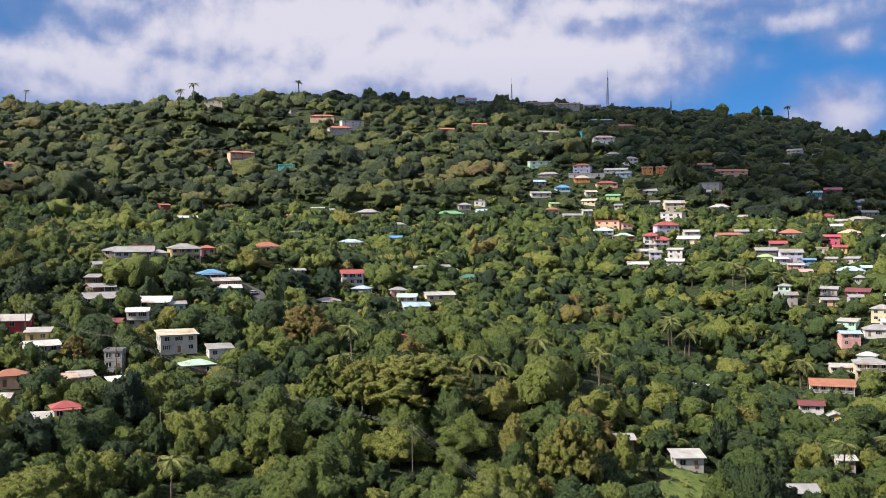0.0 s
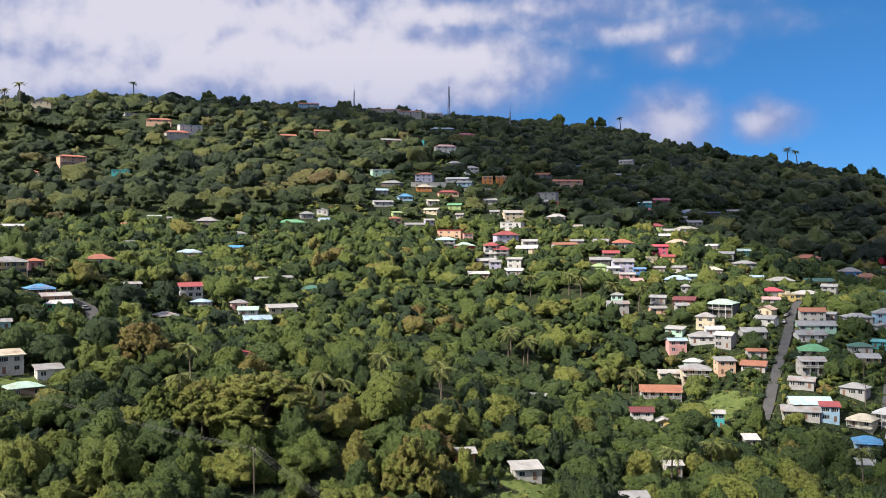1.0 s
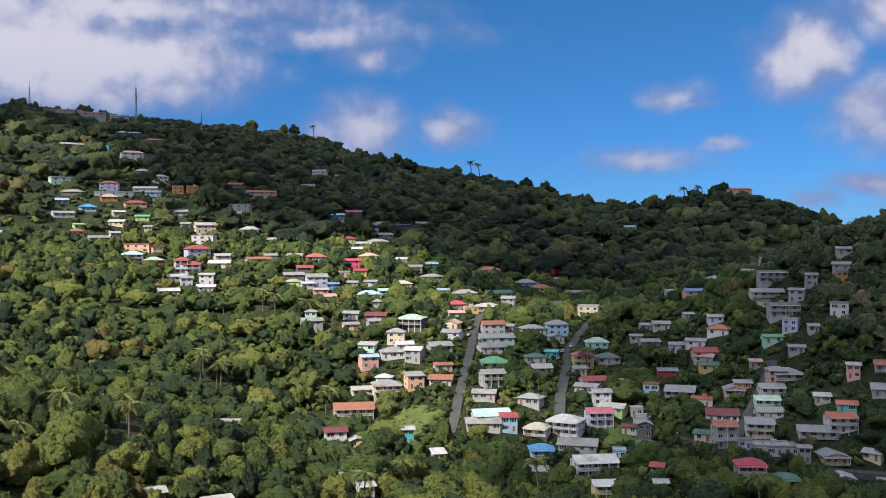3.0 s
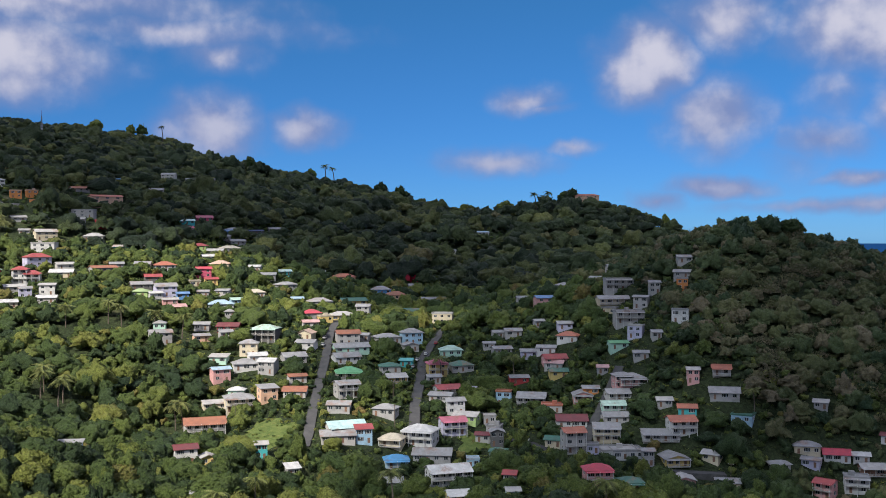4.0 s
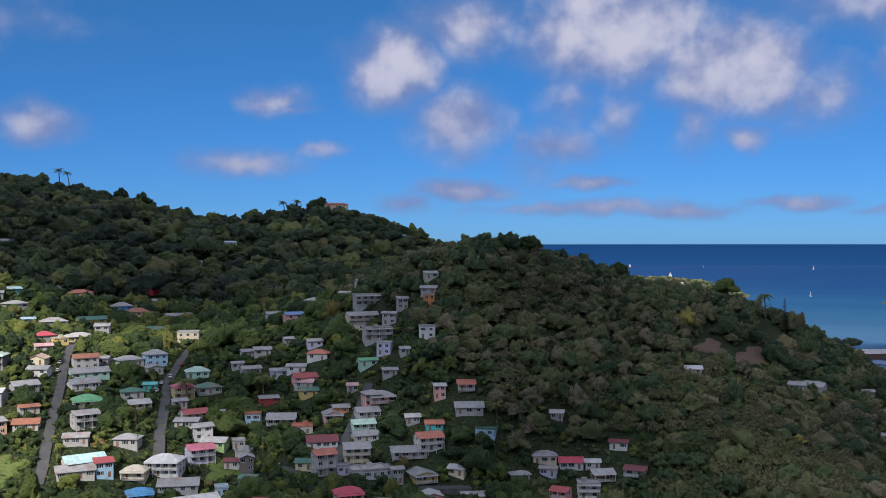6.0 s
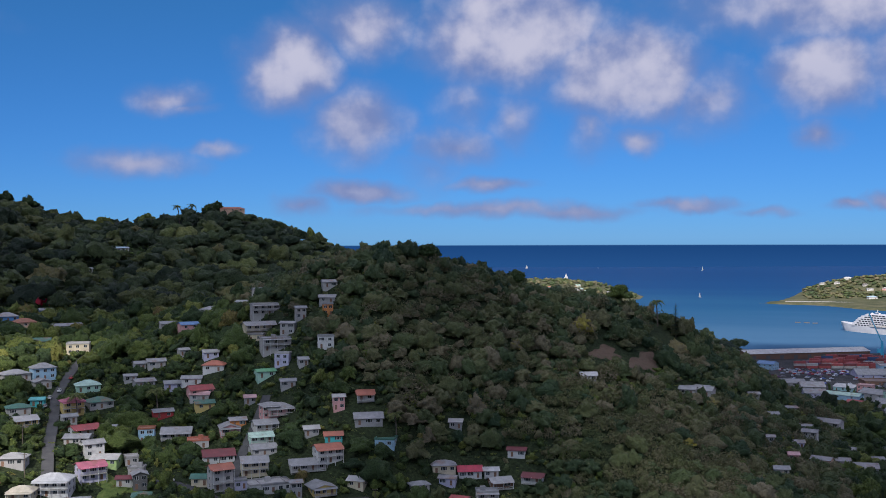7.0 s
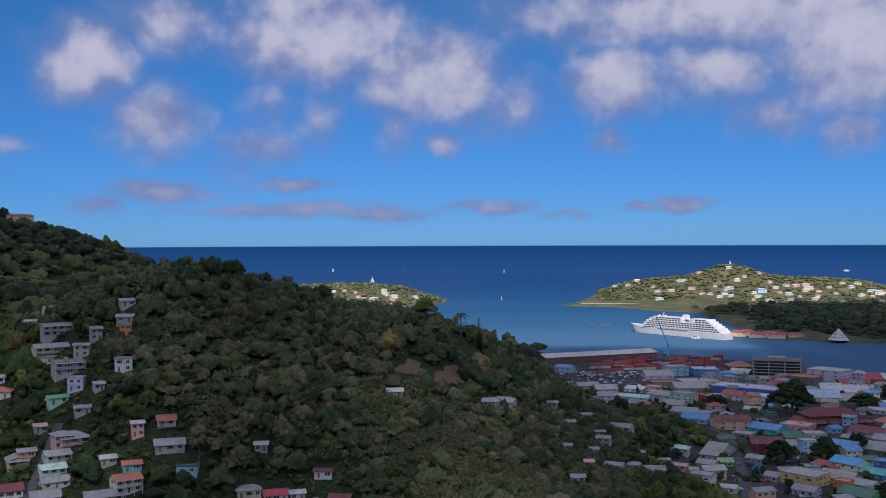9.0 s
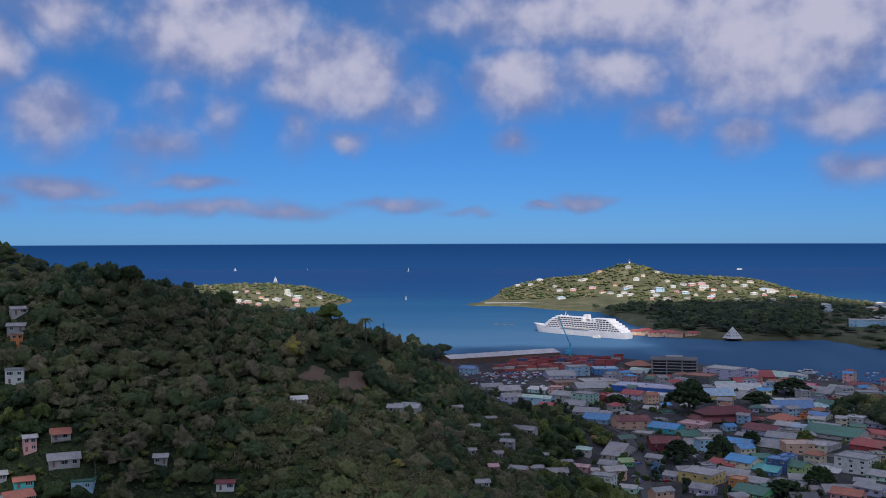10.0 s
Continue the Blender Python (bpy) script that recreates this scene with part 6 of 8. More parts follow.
villa(-287, 2343, 255, 15, "tin", "white")
villa(-450, 2324, 277, 10, "tin", "pink")
villa(-308, 2165, 273, 10, "mint", "cream")
villa(-476, 2323, 273, 12, "white", "white")

far_shore = random.Random(21)
for k in range(16):  # white houses crowded on the near end of the far point
    villa(-300 - far_shore.uniform(0, 190), 2170 + far_shore.uniform(0, 150), far_shore.uniform(245, 295), far_shore.uniform(10, 20), far_shore.choice(("white", "pale", "tile", "mint", "tin")), far_shore.choice(("white", "white", "cream", "pink")))
for k in range(16):  # and along the far side of the harbour
    vy = far_shore.uniform(1600, 2250)
    villa(vy * far_shore.uniform(0.375, 0.45), vy, far_shore.uniform(240, 290), far_shore.uniform(13, 26), far_shore.choice(("pale", "tile", "tin", "white")), far_shore.choice(("white", "cream", "sky", "pink")))
for k in range(18):  # more villas on the headland's slope
    villa(far_shore.uniform(230, 820), far_shore.uniform(2340, 2470), far_shore.uniform(245, 295), far_shore.uniform(12, 22), far_shore.choice(("white", "pale", "tile", "sky", "mint")), far_shore.choice(("white", "white", "cream", "pink", "sky")))

# ---- a broad cloud high up behind the valley, unseen, added to shade the ridge, the spur and the town ----
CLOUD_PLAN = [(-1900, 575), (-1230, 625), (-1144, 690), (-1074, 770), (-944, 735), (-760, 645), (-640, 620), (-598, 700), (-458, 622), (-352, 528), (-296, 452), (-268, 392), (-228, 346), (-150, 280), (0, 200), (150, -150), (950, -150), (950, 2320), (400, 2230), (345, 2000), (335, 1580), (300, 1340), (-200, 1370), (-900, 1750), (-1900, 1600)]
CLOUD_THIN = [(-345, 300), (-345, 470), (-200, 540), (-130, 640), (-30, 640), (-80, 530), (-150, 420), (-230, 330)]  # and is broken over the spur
CLOUD_EDGE = [(-1050, 90), (-640, 40), (-430, 0), (-400, -150), (-1050, -260)]  # an unseen loose piece, added to shade the far end of the hillside
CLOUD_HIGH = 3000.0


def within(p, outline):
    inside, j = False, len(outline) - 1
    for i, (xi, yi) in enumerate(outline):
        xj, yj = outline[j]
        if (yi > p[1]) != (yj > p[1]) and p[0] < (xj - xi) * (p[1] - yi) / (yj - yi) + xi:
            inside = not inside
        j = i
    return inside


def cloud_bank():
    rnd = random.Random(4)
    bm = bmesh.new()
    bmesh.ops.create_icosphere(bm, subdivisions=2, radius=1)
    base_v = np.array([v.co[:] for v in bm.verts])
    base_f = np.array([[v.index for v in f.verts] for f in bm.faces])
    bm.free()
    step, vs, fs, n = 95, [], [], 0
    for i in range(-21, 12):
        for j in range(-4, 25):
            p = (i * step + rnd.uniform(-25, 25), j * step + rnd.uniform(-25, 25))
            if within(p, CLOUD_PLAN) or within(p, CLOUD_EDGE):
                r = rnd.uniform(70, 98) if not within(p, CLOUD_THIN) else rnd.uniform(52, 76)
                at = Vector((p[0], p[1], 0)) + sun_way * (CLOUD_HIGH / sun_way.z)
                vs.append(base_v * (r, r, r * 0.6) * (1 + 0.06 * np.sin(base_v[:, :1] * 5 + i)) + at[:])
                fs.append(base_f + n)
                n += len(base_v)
    m = Nodes("cloud_white_blue_shade", 1.0, 0, 0.0)
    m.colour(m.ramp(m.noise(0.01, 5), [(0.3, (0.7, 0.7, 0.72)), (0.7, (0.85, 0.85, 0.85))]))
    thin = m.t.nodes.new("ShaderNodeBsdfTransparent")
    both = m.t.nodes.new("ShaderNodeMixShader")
    # bluish transmission tints the cloud's shadow, in place of blue skylight
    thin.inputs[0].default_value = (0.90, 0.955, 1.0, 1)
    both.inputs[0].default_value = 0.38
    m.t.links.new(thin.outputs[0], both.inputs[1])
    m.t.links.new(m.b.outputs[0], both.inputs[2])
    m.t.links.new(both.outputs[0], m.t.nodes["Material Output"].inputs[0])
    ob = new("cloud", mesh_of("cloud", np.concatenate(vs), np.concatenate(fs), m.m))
    return tagged(ob, "broad white cloud bank, out of view, that shades the valley", "cloud", kind="structure")


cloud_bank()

# ---- single trees and palms ----
def trunk_mesh(rnd, limbs=5):
    """A tapered trunk 0.75 m high with limbs, to be scaled with its crown."""
    bm = bmesh.new()

    def stick(p, q, r0, r1):
        p, q = Vector(p), Vector(q)
        axis = (q - p).normalized()
        u = axis.orthogonal().normalized()
        v = axis.cross(u)
        rings = []
        for c, r in ((p, r0), (q, r1)):
            rings.append([bm.verts.new(c + (u * math.cos(a) + v * math.sin(a)) * r) for a in [k * math.pi / 3 for k in range(6)]])
        for k in range(6):
            bm.faces.new((rings[0][k], rings[0][(k + 1) % 6], rings[1][(k + 1) % 6], rings[1][k]))

    stick((0, 0, -0.2), (0.02, 0.01, 0.45), 0.085, 0.06)
    for k in range(limbs):
        a = k * 6.283 / limbs + rnd.uniform(-0.4, 0.4)
        stick((0.02, 0.01, 0.36 + 0.02 * k), (0.42 * math.cos(a), 0.42 * math.sin(a), rnd.uniform(0.7, 0.95)), 0.045, 0.018)
    me = bpy.data.meshes.new("trunk")
    bm.to_mesh(me)
    bm.free()
    me.materials.append(BARK)
    return me


TRUNKS = [trunk_mesh(random.Random(k)) for k in range(3)]
CROWNS = [mesh_of("crown", v, f, LEAF, np.full(len(v), 0.46), 1.0) for v, f in FINE_SHAPES]
TREE_WORDS = ["leafy green broadleaf tree on the overgrown slope", "rounded dark green mango tree on the slope", "broad light green tree with uneven crown"]


def tree(x, y, z, r, h, k):
    ob = new("tree")
    ob.matrix_basis = pose(x, y, z, 0, 0, (k * 77) % 360) @ Matrix.Diagonal((r, r, h, 1))
    child("trunk", TRUNKS[k % 3], ob, Matrix())
    child("crown", CROWNS[k % len(CROWNS)], ob, Matrix())
    return tagged(ob, TREE_WORDS[k % 3], "tree", "trees on the near slope")


GREAT = {"olive": (0.84, "huge spreading rain tree with a wide olive-green crown"), "brown": (0.97, "large brownish-green tree with a dense round crown"), "fresh": (0.66, "large bright green tree with a dense crown"), "dark": (0.12, "large dark green shade tree between town buildings")}


def great_tree(x, y, r, h, tone):
    tint, words = GREAT[tone]
    z = height_at(x, y)
    shape_rng = np.random.default_rng(int(abs(x) + abs(y)))
    vs, fs, n = [], [], 0
    clumps = 38
    for k in range(clumps):
        s, a = math.sqrt((k + 0.5) / clumps), k * 2.4 + shape_rng.uniform(-0.3, 0.3)
        size = shape_rng.uniform(0.3, 0.44)
        cv, cf = crown_shape(shape_rng, 6, 3, 110, 0.12, 0, 0.05)
        vs.append(cv * (size, size, size * 0.62) + (s * math.cos(a), s * math.sin(a), 1.02 - 0.68 * s ** 2.2 + shape_rng.uniform(-0.14, 0.06)))
        fs.append(cf + n)
        n += len(cv)
    v, f = np.concatenate(vs), np.concatenate(fs)
    ob = new("tree")
    ob.matrix_basis = pose(x, y, z) @ Matrix.Diagonal((r * 0.86, r * 0.86, h / 1.25, 1))
    child("trunk", TRUNKS[0], ob, Matrix())
    child("crown", mesh_of("crown", v, f, LEAF, np.full(len(v), tint)), ob, Matrix())
    keep_clear(x, y, r * 0.3)
    return tagged(ob, words, "tree")


great_tree(-269, 88, 16.0, 17.5, "olive")
great_tree(-339, 71, 9.7, 16.5, "brown")
great_tree(-279, 63, 6.5, 14.1, "fresh")
great_tree(-221, 111, 7.8, 18.5, "olive")
great_tree(-274, 73, 8.8, 16.0, "olive")
great_tree(-335, -3, 4.7, 8.5, "brown")
great_tree(-269, 36, 5.4, 9.2, "fresh")
great_tree(210, 865, 18.9, 27.7, "dark")
great_tree(154, 903, 10.4, 11.4, "dark")
great_tree(328, 954, 17.1, 15.4, "dark")
great_tree(277, 892, 13.2, 13.2, "dark")
great_tree(189, 690, 9.2, 16.3, "dark")
great_tree(160, 690, 10.1, 14.1, "dark")
great_tree(200, 592, 10.8, 10.8, "dark")
great_tree(226, 608, 9.3, 12.3, "dark")
great_tree(262, 732, 7.5, 8.8, "fresh")
great_tree(221, 726, 6.5, 10.8, "dark")


def frond_mesh():
    """One palm leaf, 1 m long, drooping, with leaflets to both sides of the rib."""
    verts, faces = [], []
    n = 9
    for k in range(n + 1):
        s = k / n
        verts.append((s, 0, 0.32 * s - 0.62 * s * s))
    for k in range(n):
        s = (k + 0.5) / n
        reach = 0.30 * math.sin(math.pi * (0.15 + 0.8 * s)) + 0.04
        for side in (-1, 1):
            verts.append((s + 0.16, side * reach, 0.32 * s - 0.62 * s * s - 0.14))
            faces.append((k, k + 1, len(verts) - 1))
    verts, faces = np.array(verts), np.array(faces)
    return mesh_of("frond", verts, faces, LEAF_PALM, np.full(len(verts), 0.5))


FROND = frond_mesh()


def palm_trunk(bend):
    bm = bmesh.new()
    rings = []
    for k in range(7):
        s = k / 6
        r = 0.024 * (1.25 - 0.55 * s)
        rings.append([bm.verts.new((bend * s * s + r * math.cos(a), r * math.sin(a), s - (0.12 if k == 0 else 0))) for a in [q * math.pi / 3 for q in range(6)]])
    for lo, hi in zip(rings, rings[1:]):
        for q in range(6):
            bm.faces.new((lo[q], lo[(q + 1) % 6], hi[(q + 1) % 6], hi[q]))
    bm.faces.new(rings[-1])
    me = bpy.data.meshes.new("trunk")
    bm.to_mesh(me)
    bm.free()
    me.materials.append(BARK)
    return me


PALM_TRUNKS = [palm_trunk(b) for b in (0.05, 0.12, -0.08)]


def palm(x, y, h):
    rnd = random.Random(int(x * 3 + y))
    h = h + 1.6
    z = height_at(x, y)
    ob = new("palm_tree")
    ob.matrix_basis = pose(x, y, z, 0, 0, rnd.uniform(0, 360))
    k = rnd.randrange(3)
    child("trunk", PALM_TRUNKS[k], ob, Matrix.Diagonal((h, h, h, 1)))
    top = ((0.05, 0.12, -0.08)[k] * h, 0, h)
    reach = min(5.6, 0.42 * h + 0.8) if math.hypot(x, y) < 700 else 7.0
    count = 14 if math.hypot(x, y) < 700 else 12
    for i in range(count):
        lift = -42 + 75 * (i % 3) / 2 * rnd.uniform(0.7, 1.1)
        m = Matrix.Translation(top) @ Euler((0, radians(-lift * 0.55), radians(i * 137.5)), "XYZ").to_matrix().to_4x4() @ Matrix.Scale(reach * rnd.uniform(0.85, 1.1), 4)
        child("frond", FROND, ob, m)
    keep_clear(x, y, 3.2)
    keep_clear(x - 5 * x / math.hypot(x, y), y - 5 * y / math.hypot(x, y), 2.0)
    return tagged(ob, "tall coconut palm with drooping yellowish-green fronds", "palm tree", "palms")


palm(-281, 132, 11.9)
palm(-321, 82, 9.3)
palm(-296, 72, 8.6)
palm(-409, 258, 10.3)
palm(-396, 259, 10.1)
palm(-281, 151, 9.0)
palm(-279, 117, 6.0)
palm(-607, 197, 13.0)
palm(-235, 18, 7.0)
palm(-280, 111, 8.5)
palm(-455, 58, 7.7)
palm(-392, 254, 10.6)
palm(-402, 252, 10.7)
palm(-235, 205, 9.0)
palm(-226, 279, 13.0)
palm(-153, 301, 9.8)
palm(-351, 284, 9.0)
palm(-434, 338, 9.9)
palm(-468, 334, 10.6)
palm(-269, 428, 9.4)
palm(-298, 406, 9.1)
palm(-251, 236, 7.9)
palm(-297, 159, 7.6)
palm(-417, 342, 10.5)
palm(-458, 335, 10.1)
palm(-480, 316, 10.3)
palm(-350, 287, 10.2)
palm(-145, 421, 7.6)

for px, py, ph in ((-1940, -93, 37), (-1210, 124, 28), (-1456, 298, 34), (-1212, 110, 23), (-967, 1046, 29), (-954, 1050, 28), (-1384, 1098, 31), (-630, 1053, 21), (-622, 1064, 20)):
    palm(px, py, ph)


def ridge_tree(x, y, r, h, k):
    """A tree that stands out of the forest on the skyline: bare trunk below, crown above."""
    ob = new("tree")
    ob.matrix_basis = pose(x, y, height_at(x, y), 0, 0, (k * 77) % 360)
    child("trunk", TRUNKS[k % 3], ob, Matrix.Diagonal((0.7 * r, 0.7 * r, h / 0.95, 1)))
    child("crown", CROWNS[k % len(CROWNS)], ob, Matrix.Translation((0, 0, 0.34 * h)) @ Matrix.Diagonal((1.15 * r, 1.15 * r, 0.42 * h, 1)))
    return tagged(ob, "tall dark tree standing out of the ridge's skyline", "tree", "trees on the skyline")


for k, (px, py, pr, ph) in enumerate(((-1421, 394, 10, 28), (-1401, 440, 8, 25), (-1940, -117, 13, 30), (-1680, 124, 9, 26), (-1404, 981, 12, 27), (-1405, 1071, 9, 28), (-1059, 989, 9, 23), (-875, 1055, 9, 22), (-847, 1062, 8, 23), (-687, 987, 9, 19),
                                      (-652, 1017, 11, 19), (-606, 1080, 7, 19), (-600, 1085, 8, 21), (-502, 1139, 5, 22), (-1407, 1051, 8, 25), (-1187, 1043, 9, 20), (-983, 1032, 8, 22), (-172, 560, 6, 13), (-130, 600, 5, 12), (-72, 640, 7, 15))):
    ridge_tree(px, py, pr, ph * 1.12, k)

# ---- roads and cars ----
KERB = Nodes("kerb", 0.9)
KERB = KERB.colour(KERB.ramp(KERB.noise(0.6, 5), [(0.3, (0.05, 0.049, 0.047)), (0.7, (0.095, 0.092, 0.086))])).m


def road(points, wide):
    """A strip of asphalt draped over the land, with low kerbs."""
    fine = []
    for a, b in zip(points, points[1:]):
        n = max(1, int(math.dist(a, b) / 4))
        fine += [(a[0] + (b[0] - a[0]) * k / n, a[1] + (b[1] - a[1]) * k / n) for k in range(n)]
    fine.append(points[-1])
    bm = bmesh.new()
    rows = []
    for i, p in enumerate(fine):
        q, o = fine[min(i + 1, len(fine) - 1)], fine[max(i - 1, 0)]
        t = Vector((q[0] - o[0], q[1] - o[1])).normalized()
        side = Vector((-t.y, t.x))
        z = max(height_at(p[0] + s * side.x * wide * 0.5, p[1] + s * side.y * wide * 0.5) for s in (-1, 0, 1)) + 0.35
        row = []
        for s, dz in ((-0.5 * wide - 0.4, -2.5), (-0.5 * wide - 0.15, 0.14), (-0.5 * wide, 0.14), (-0.5 * wide, 0), (0.5 * wide, 0), (0.5 * wide, 0.14), (0.5 * wide + 0.15, 0.14), (0.5 * wide + 0.4, -2.5)):
            row.append(bm.verts.new((p[0] + side.x * s, p[1] + side.y * s, z + dz)))
        rows.append(row)
        keep_clear(p[0], p[1], wide * 0.5)
    for lo, hi in zip(rows, rows[1:]):
        for k in range(7):
            bm.faces.new((lo[k], lo[k + 1], hi[k + 1], hi[k])).material_index = 0 if k == 3 else 1
    bmesh.ops.recalc_face_normals(bm, faces=bm.faces)
    return tagged(part("road", bm, [ASPHALT, KERB]), "steep grey asphalt road with concrete kerbs between the houses", "road", kind="structure")


road([(-417, 463), (-372, 405), (-349, 377), (-329, 351), (-303, 319), (-289, 302), (-282, 292)], 4.0)
road([(-350, 486), (-330, 441), (-319, 418), (-297, 387), (-275, 355), (-263, 339), (-254, 329)], 4.4)
road([(-214, 434), (-210, 414), (-206, 393), (-201, 376), (-191, 349)], 4.0)
road([(-229, 360), (-219, 362), (-206, 359), (-191, 349)], 4.5)
road([(-436, 64), (-429, 69), (-413, 69)], 5.0)
road([(-292, 33), (-284, 37), (-278, 40)], 5.5)
road([(130, 791), (137, 768), (136, 718), (126, 634), (118, 580)], 7.0)
road([(-188, 349), (-176, 359), (-160, 375), (-144, 385)], 5.0)

canal_bed = bmesh.new()
_left = [canal_bed.verts.new((x - 3, y, 3.35)) for x, y in ((147, 745), (145, 717), (141, 680), (137, 640))]
_right = [canal_bed.verts.new((v.co.x + 6.5, v.co.y, 3.35)) for v in _left]
for k in range(3):
    canal_bed.faces.new((_left[k], _right[k], _right[k + 1], _left[k + 1]))
tagged(part("canal", canal_bed, SEA), "narrow bluish canal between the town buildings", "canal", kind="structure")
for cy in range(640, 750, 8):
    keep_clear(np.interp(cy, [640, 680, 717, 745], [137, 141, 145, 147]), cy, 5)

RUBBER = Nodes("rubber", 0.9).colour((0.02, 0.02, 0.02)).m


def wheel_mesh():
    bm = bmesh.new()
    bmesh.ops.create_cone(bm, cap_ends=True, segments=14, radius1=0.32, radius2=0.32, depth=0.22, matrix=Matrix.Rotation(radians(90), 4, "X"))
    bmesh.ops.inset_individual(bm, faces=[f for f in bm.faces if len(f.verts) > 4], thickness=0.1, depth=-0.03)
    me = bpy.data.meshes.new("wheel")
    bm.to_mesh(me)
    bm.free()
    me.materials.append(RUBBER)
    return me


WHEEL = wheel_mesh()


def car(x, y, face, tone):
    ob = new("car")
    ob.matrix_basis = pose(x, y, height_at(x, y) + 0.5, 0, 0, face)
    bm = bmesh.new()
    prism(bm, [(-2.1, 0.3), (2.1, 0.3), (2.15, 0.75), (1.2, 0.92), (-2.0, 0.95), (-2.15, 0.8)], -0.85, 0.85, along="y")
    bmesh.ops.bevel(bm, geom=list(bm.edges), offset=0.06, segments=1, affect="EDGES")
    part("body", bm, paint(tone), ob)
    bm = bmesh.new()
    prism(bm, [(-1.9, 0.94), (1.15, 0.92), (0.5, 1.42), (-1.5, 1.45)], -0.74, 0.74, along="y")
    part("cabin_glass", bm, GLASS, ob)
    bm = bmesh.new()
    box(bm, -1.5, 0.5, -0.72, 0.72, 1.44, 1.5)
    part("roof", bm, paint(tone), ob)
    for wx in (-1.3, 1.35):
        for wy in (-0.78, 0.78):
            child("wheel", WHEEL, ob, pose(wx, wy, 0.32))
    keep_clear(x, y, 2)
    return tagged(ob, f"{SPOKEN[tone]} car parked at the roadside", "car", "parked cars")


car(-320, 415, 120, "white")
car(-322, 425, 120, "white")
car(-328, 442, 120, "red")
car(-370, 399, 120, "grey")
car(-362, 389, 120, "white")
car(-223, 363, 30, "white")
car(-426, 67, 120, "white")
car(-381, 410, 120, "maroon")
car(-315, 405, 120, "grey")


# ---- bare earth where the spur has slipped, and clearings of grass ----
def patch(name, x, y, long, wide, turn, material, label):
    xs, ys = np.linspace(-1, 1, 13), np.linspace(-1, 1, 9)
    c, s = math.cos(radians(turn)), math.sin(radians(turn))
    bm = bmesh.new()
    rows = []
    for v in ys:
        row = []
        for u in xs:
            r = max(abs(u), abs(v)) / (math.hypot(u, v) + 1e-9) * (1 + 0.3 * math.sin(3 * math.atan2(v, u) + x) + 0.14 * math.sin(7 * math.atan2(v, u) + y))
            px, py = u * r * long, v * r * wide
            wx, wy = x + px * c - py * s, y + px * s + py * c
            row.append(bm.verts.new((wx, wy, height_at(wx, wy) + 0.45 * (1 - max(abs(u), abs(v)) ** 4) - 0.05)))
        rows.append(row)
    for lo, hi in zip(rows, rows[1:]):
        for k in range(len(lo) - 1):
            bm.faces.new((lo[k], lo[k + 1], hi[k + 1], hi[k]))
    ob = part(name, bm, material)
    return tagged(ob, label, name.replace("_", " "), kind="structure")


def earth_patch(x, y, long, wide, turn):
    c, s = math.cos(radians(turn)), math.sin(radians(turn))
    for k in (-0.6, 0, 0.6):
        keep_clear(x + k * long * c, y + k * long * s, wide * 0.95)
        keep_clear(x + k * long * c + 6 * x / math.hypot(x, y), y + k * long * s - 6 * y / math.hypot(x, y), wide * 0.8)
    return patch("bare_earth", x, y, long, wide, turn, EARTH, "reddish bare earth where the hillside has slipped")


earth_patch(-70, 553, 11, 6, 60)
earth_patch(-50, 566, 14, 6, 75)
GRASS_FROM = len(CLEAR)
for gx, gy, gr in ((-311, 299, 11), (-302, 290, 9), (-508, 280, 12), (-1006, 192, 10), (-335, 33, 7), (-239, 350, 9), (-228, 152, 9), (-222, 140, 7)):
    keep_clear(gx, gy, gr)
    patch("grass", gx, gy, gr * 1.15, gr, gx * 7 % 180, GRASS, "bright green grass on a sunny clearing")
GRASS_TO = len(CLEAR)

# ---- masts on the ridge ----
def beam(bm, p, q, r, sides=4):
    p, q = Vector(p), Vector(q)
    axis = (q - p).normalized()
    u = axis.orthogonal().normalized()
    v = axis.cross(u)
    ring = [[bm.verts.new(c + (u * math.cos(k * 2 * math.pi / sides) + v * math.sin(k * 2 * math.pi / sides)) * r) for k in range(sides)] for c in (p, q)]
    for k in range(sides):
        bm.faces.new((ring[0][k], ring[0][(k + 1) % sides], ring[1][(k + 1) % sides], ring[1][k]))
    bm.faces.new(ring[0][::-1])
    bm.faces.new(ring[1])


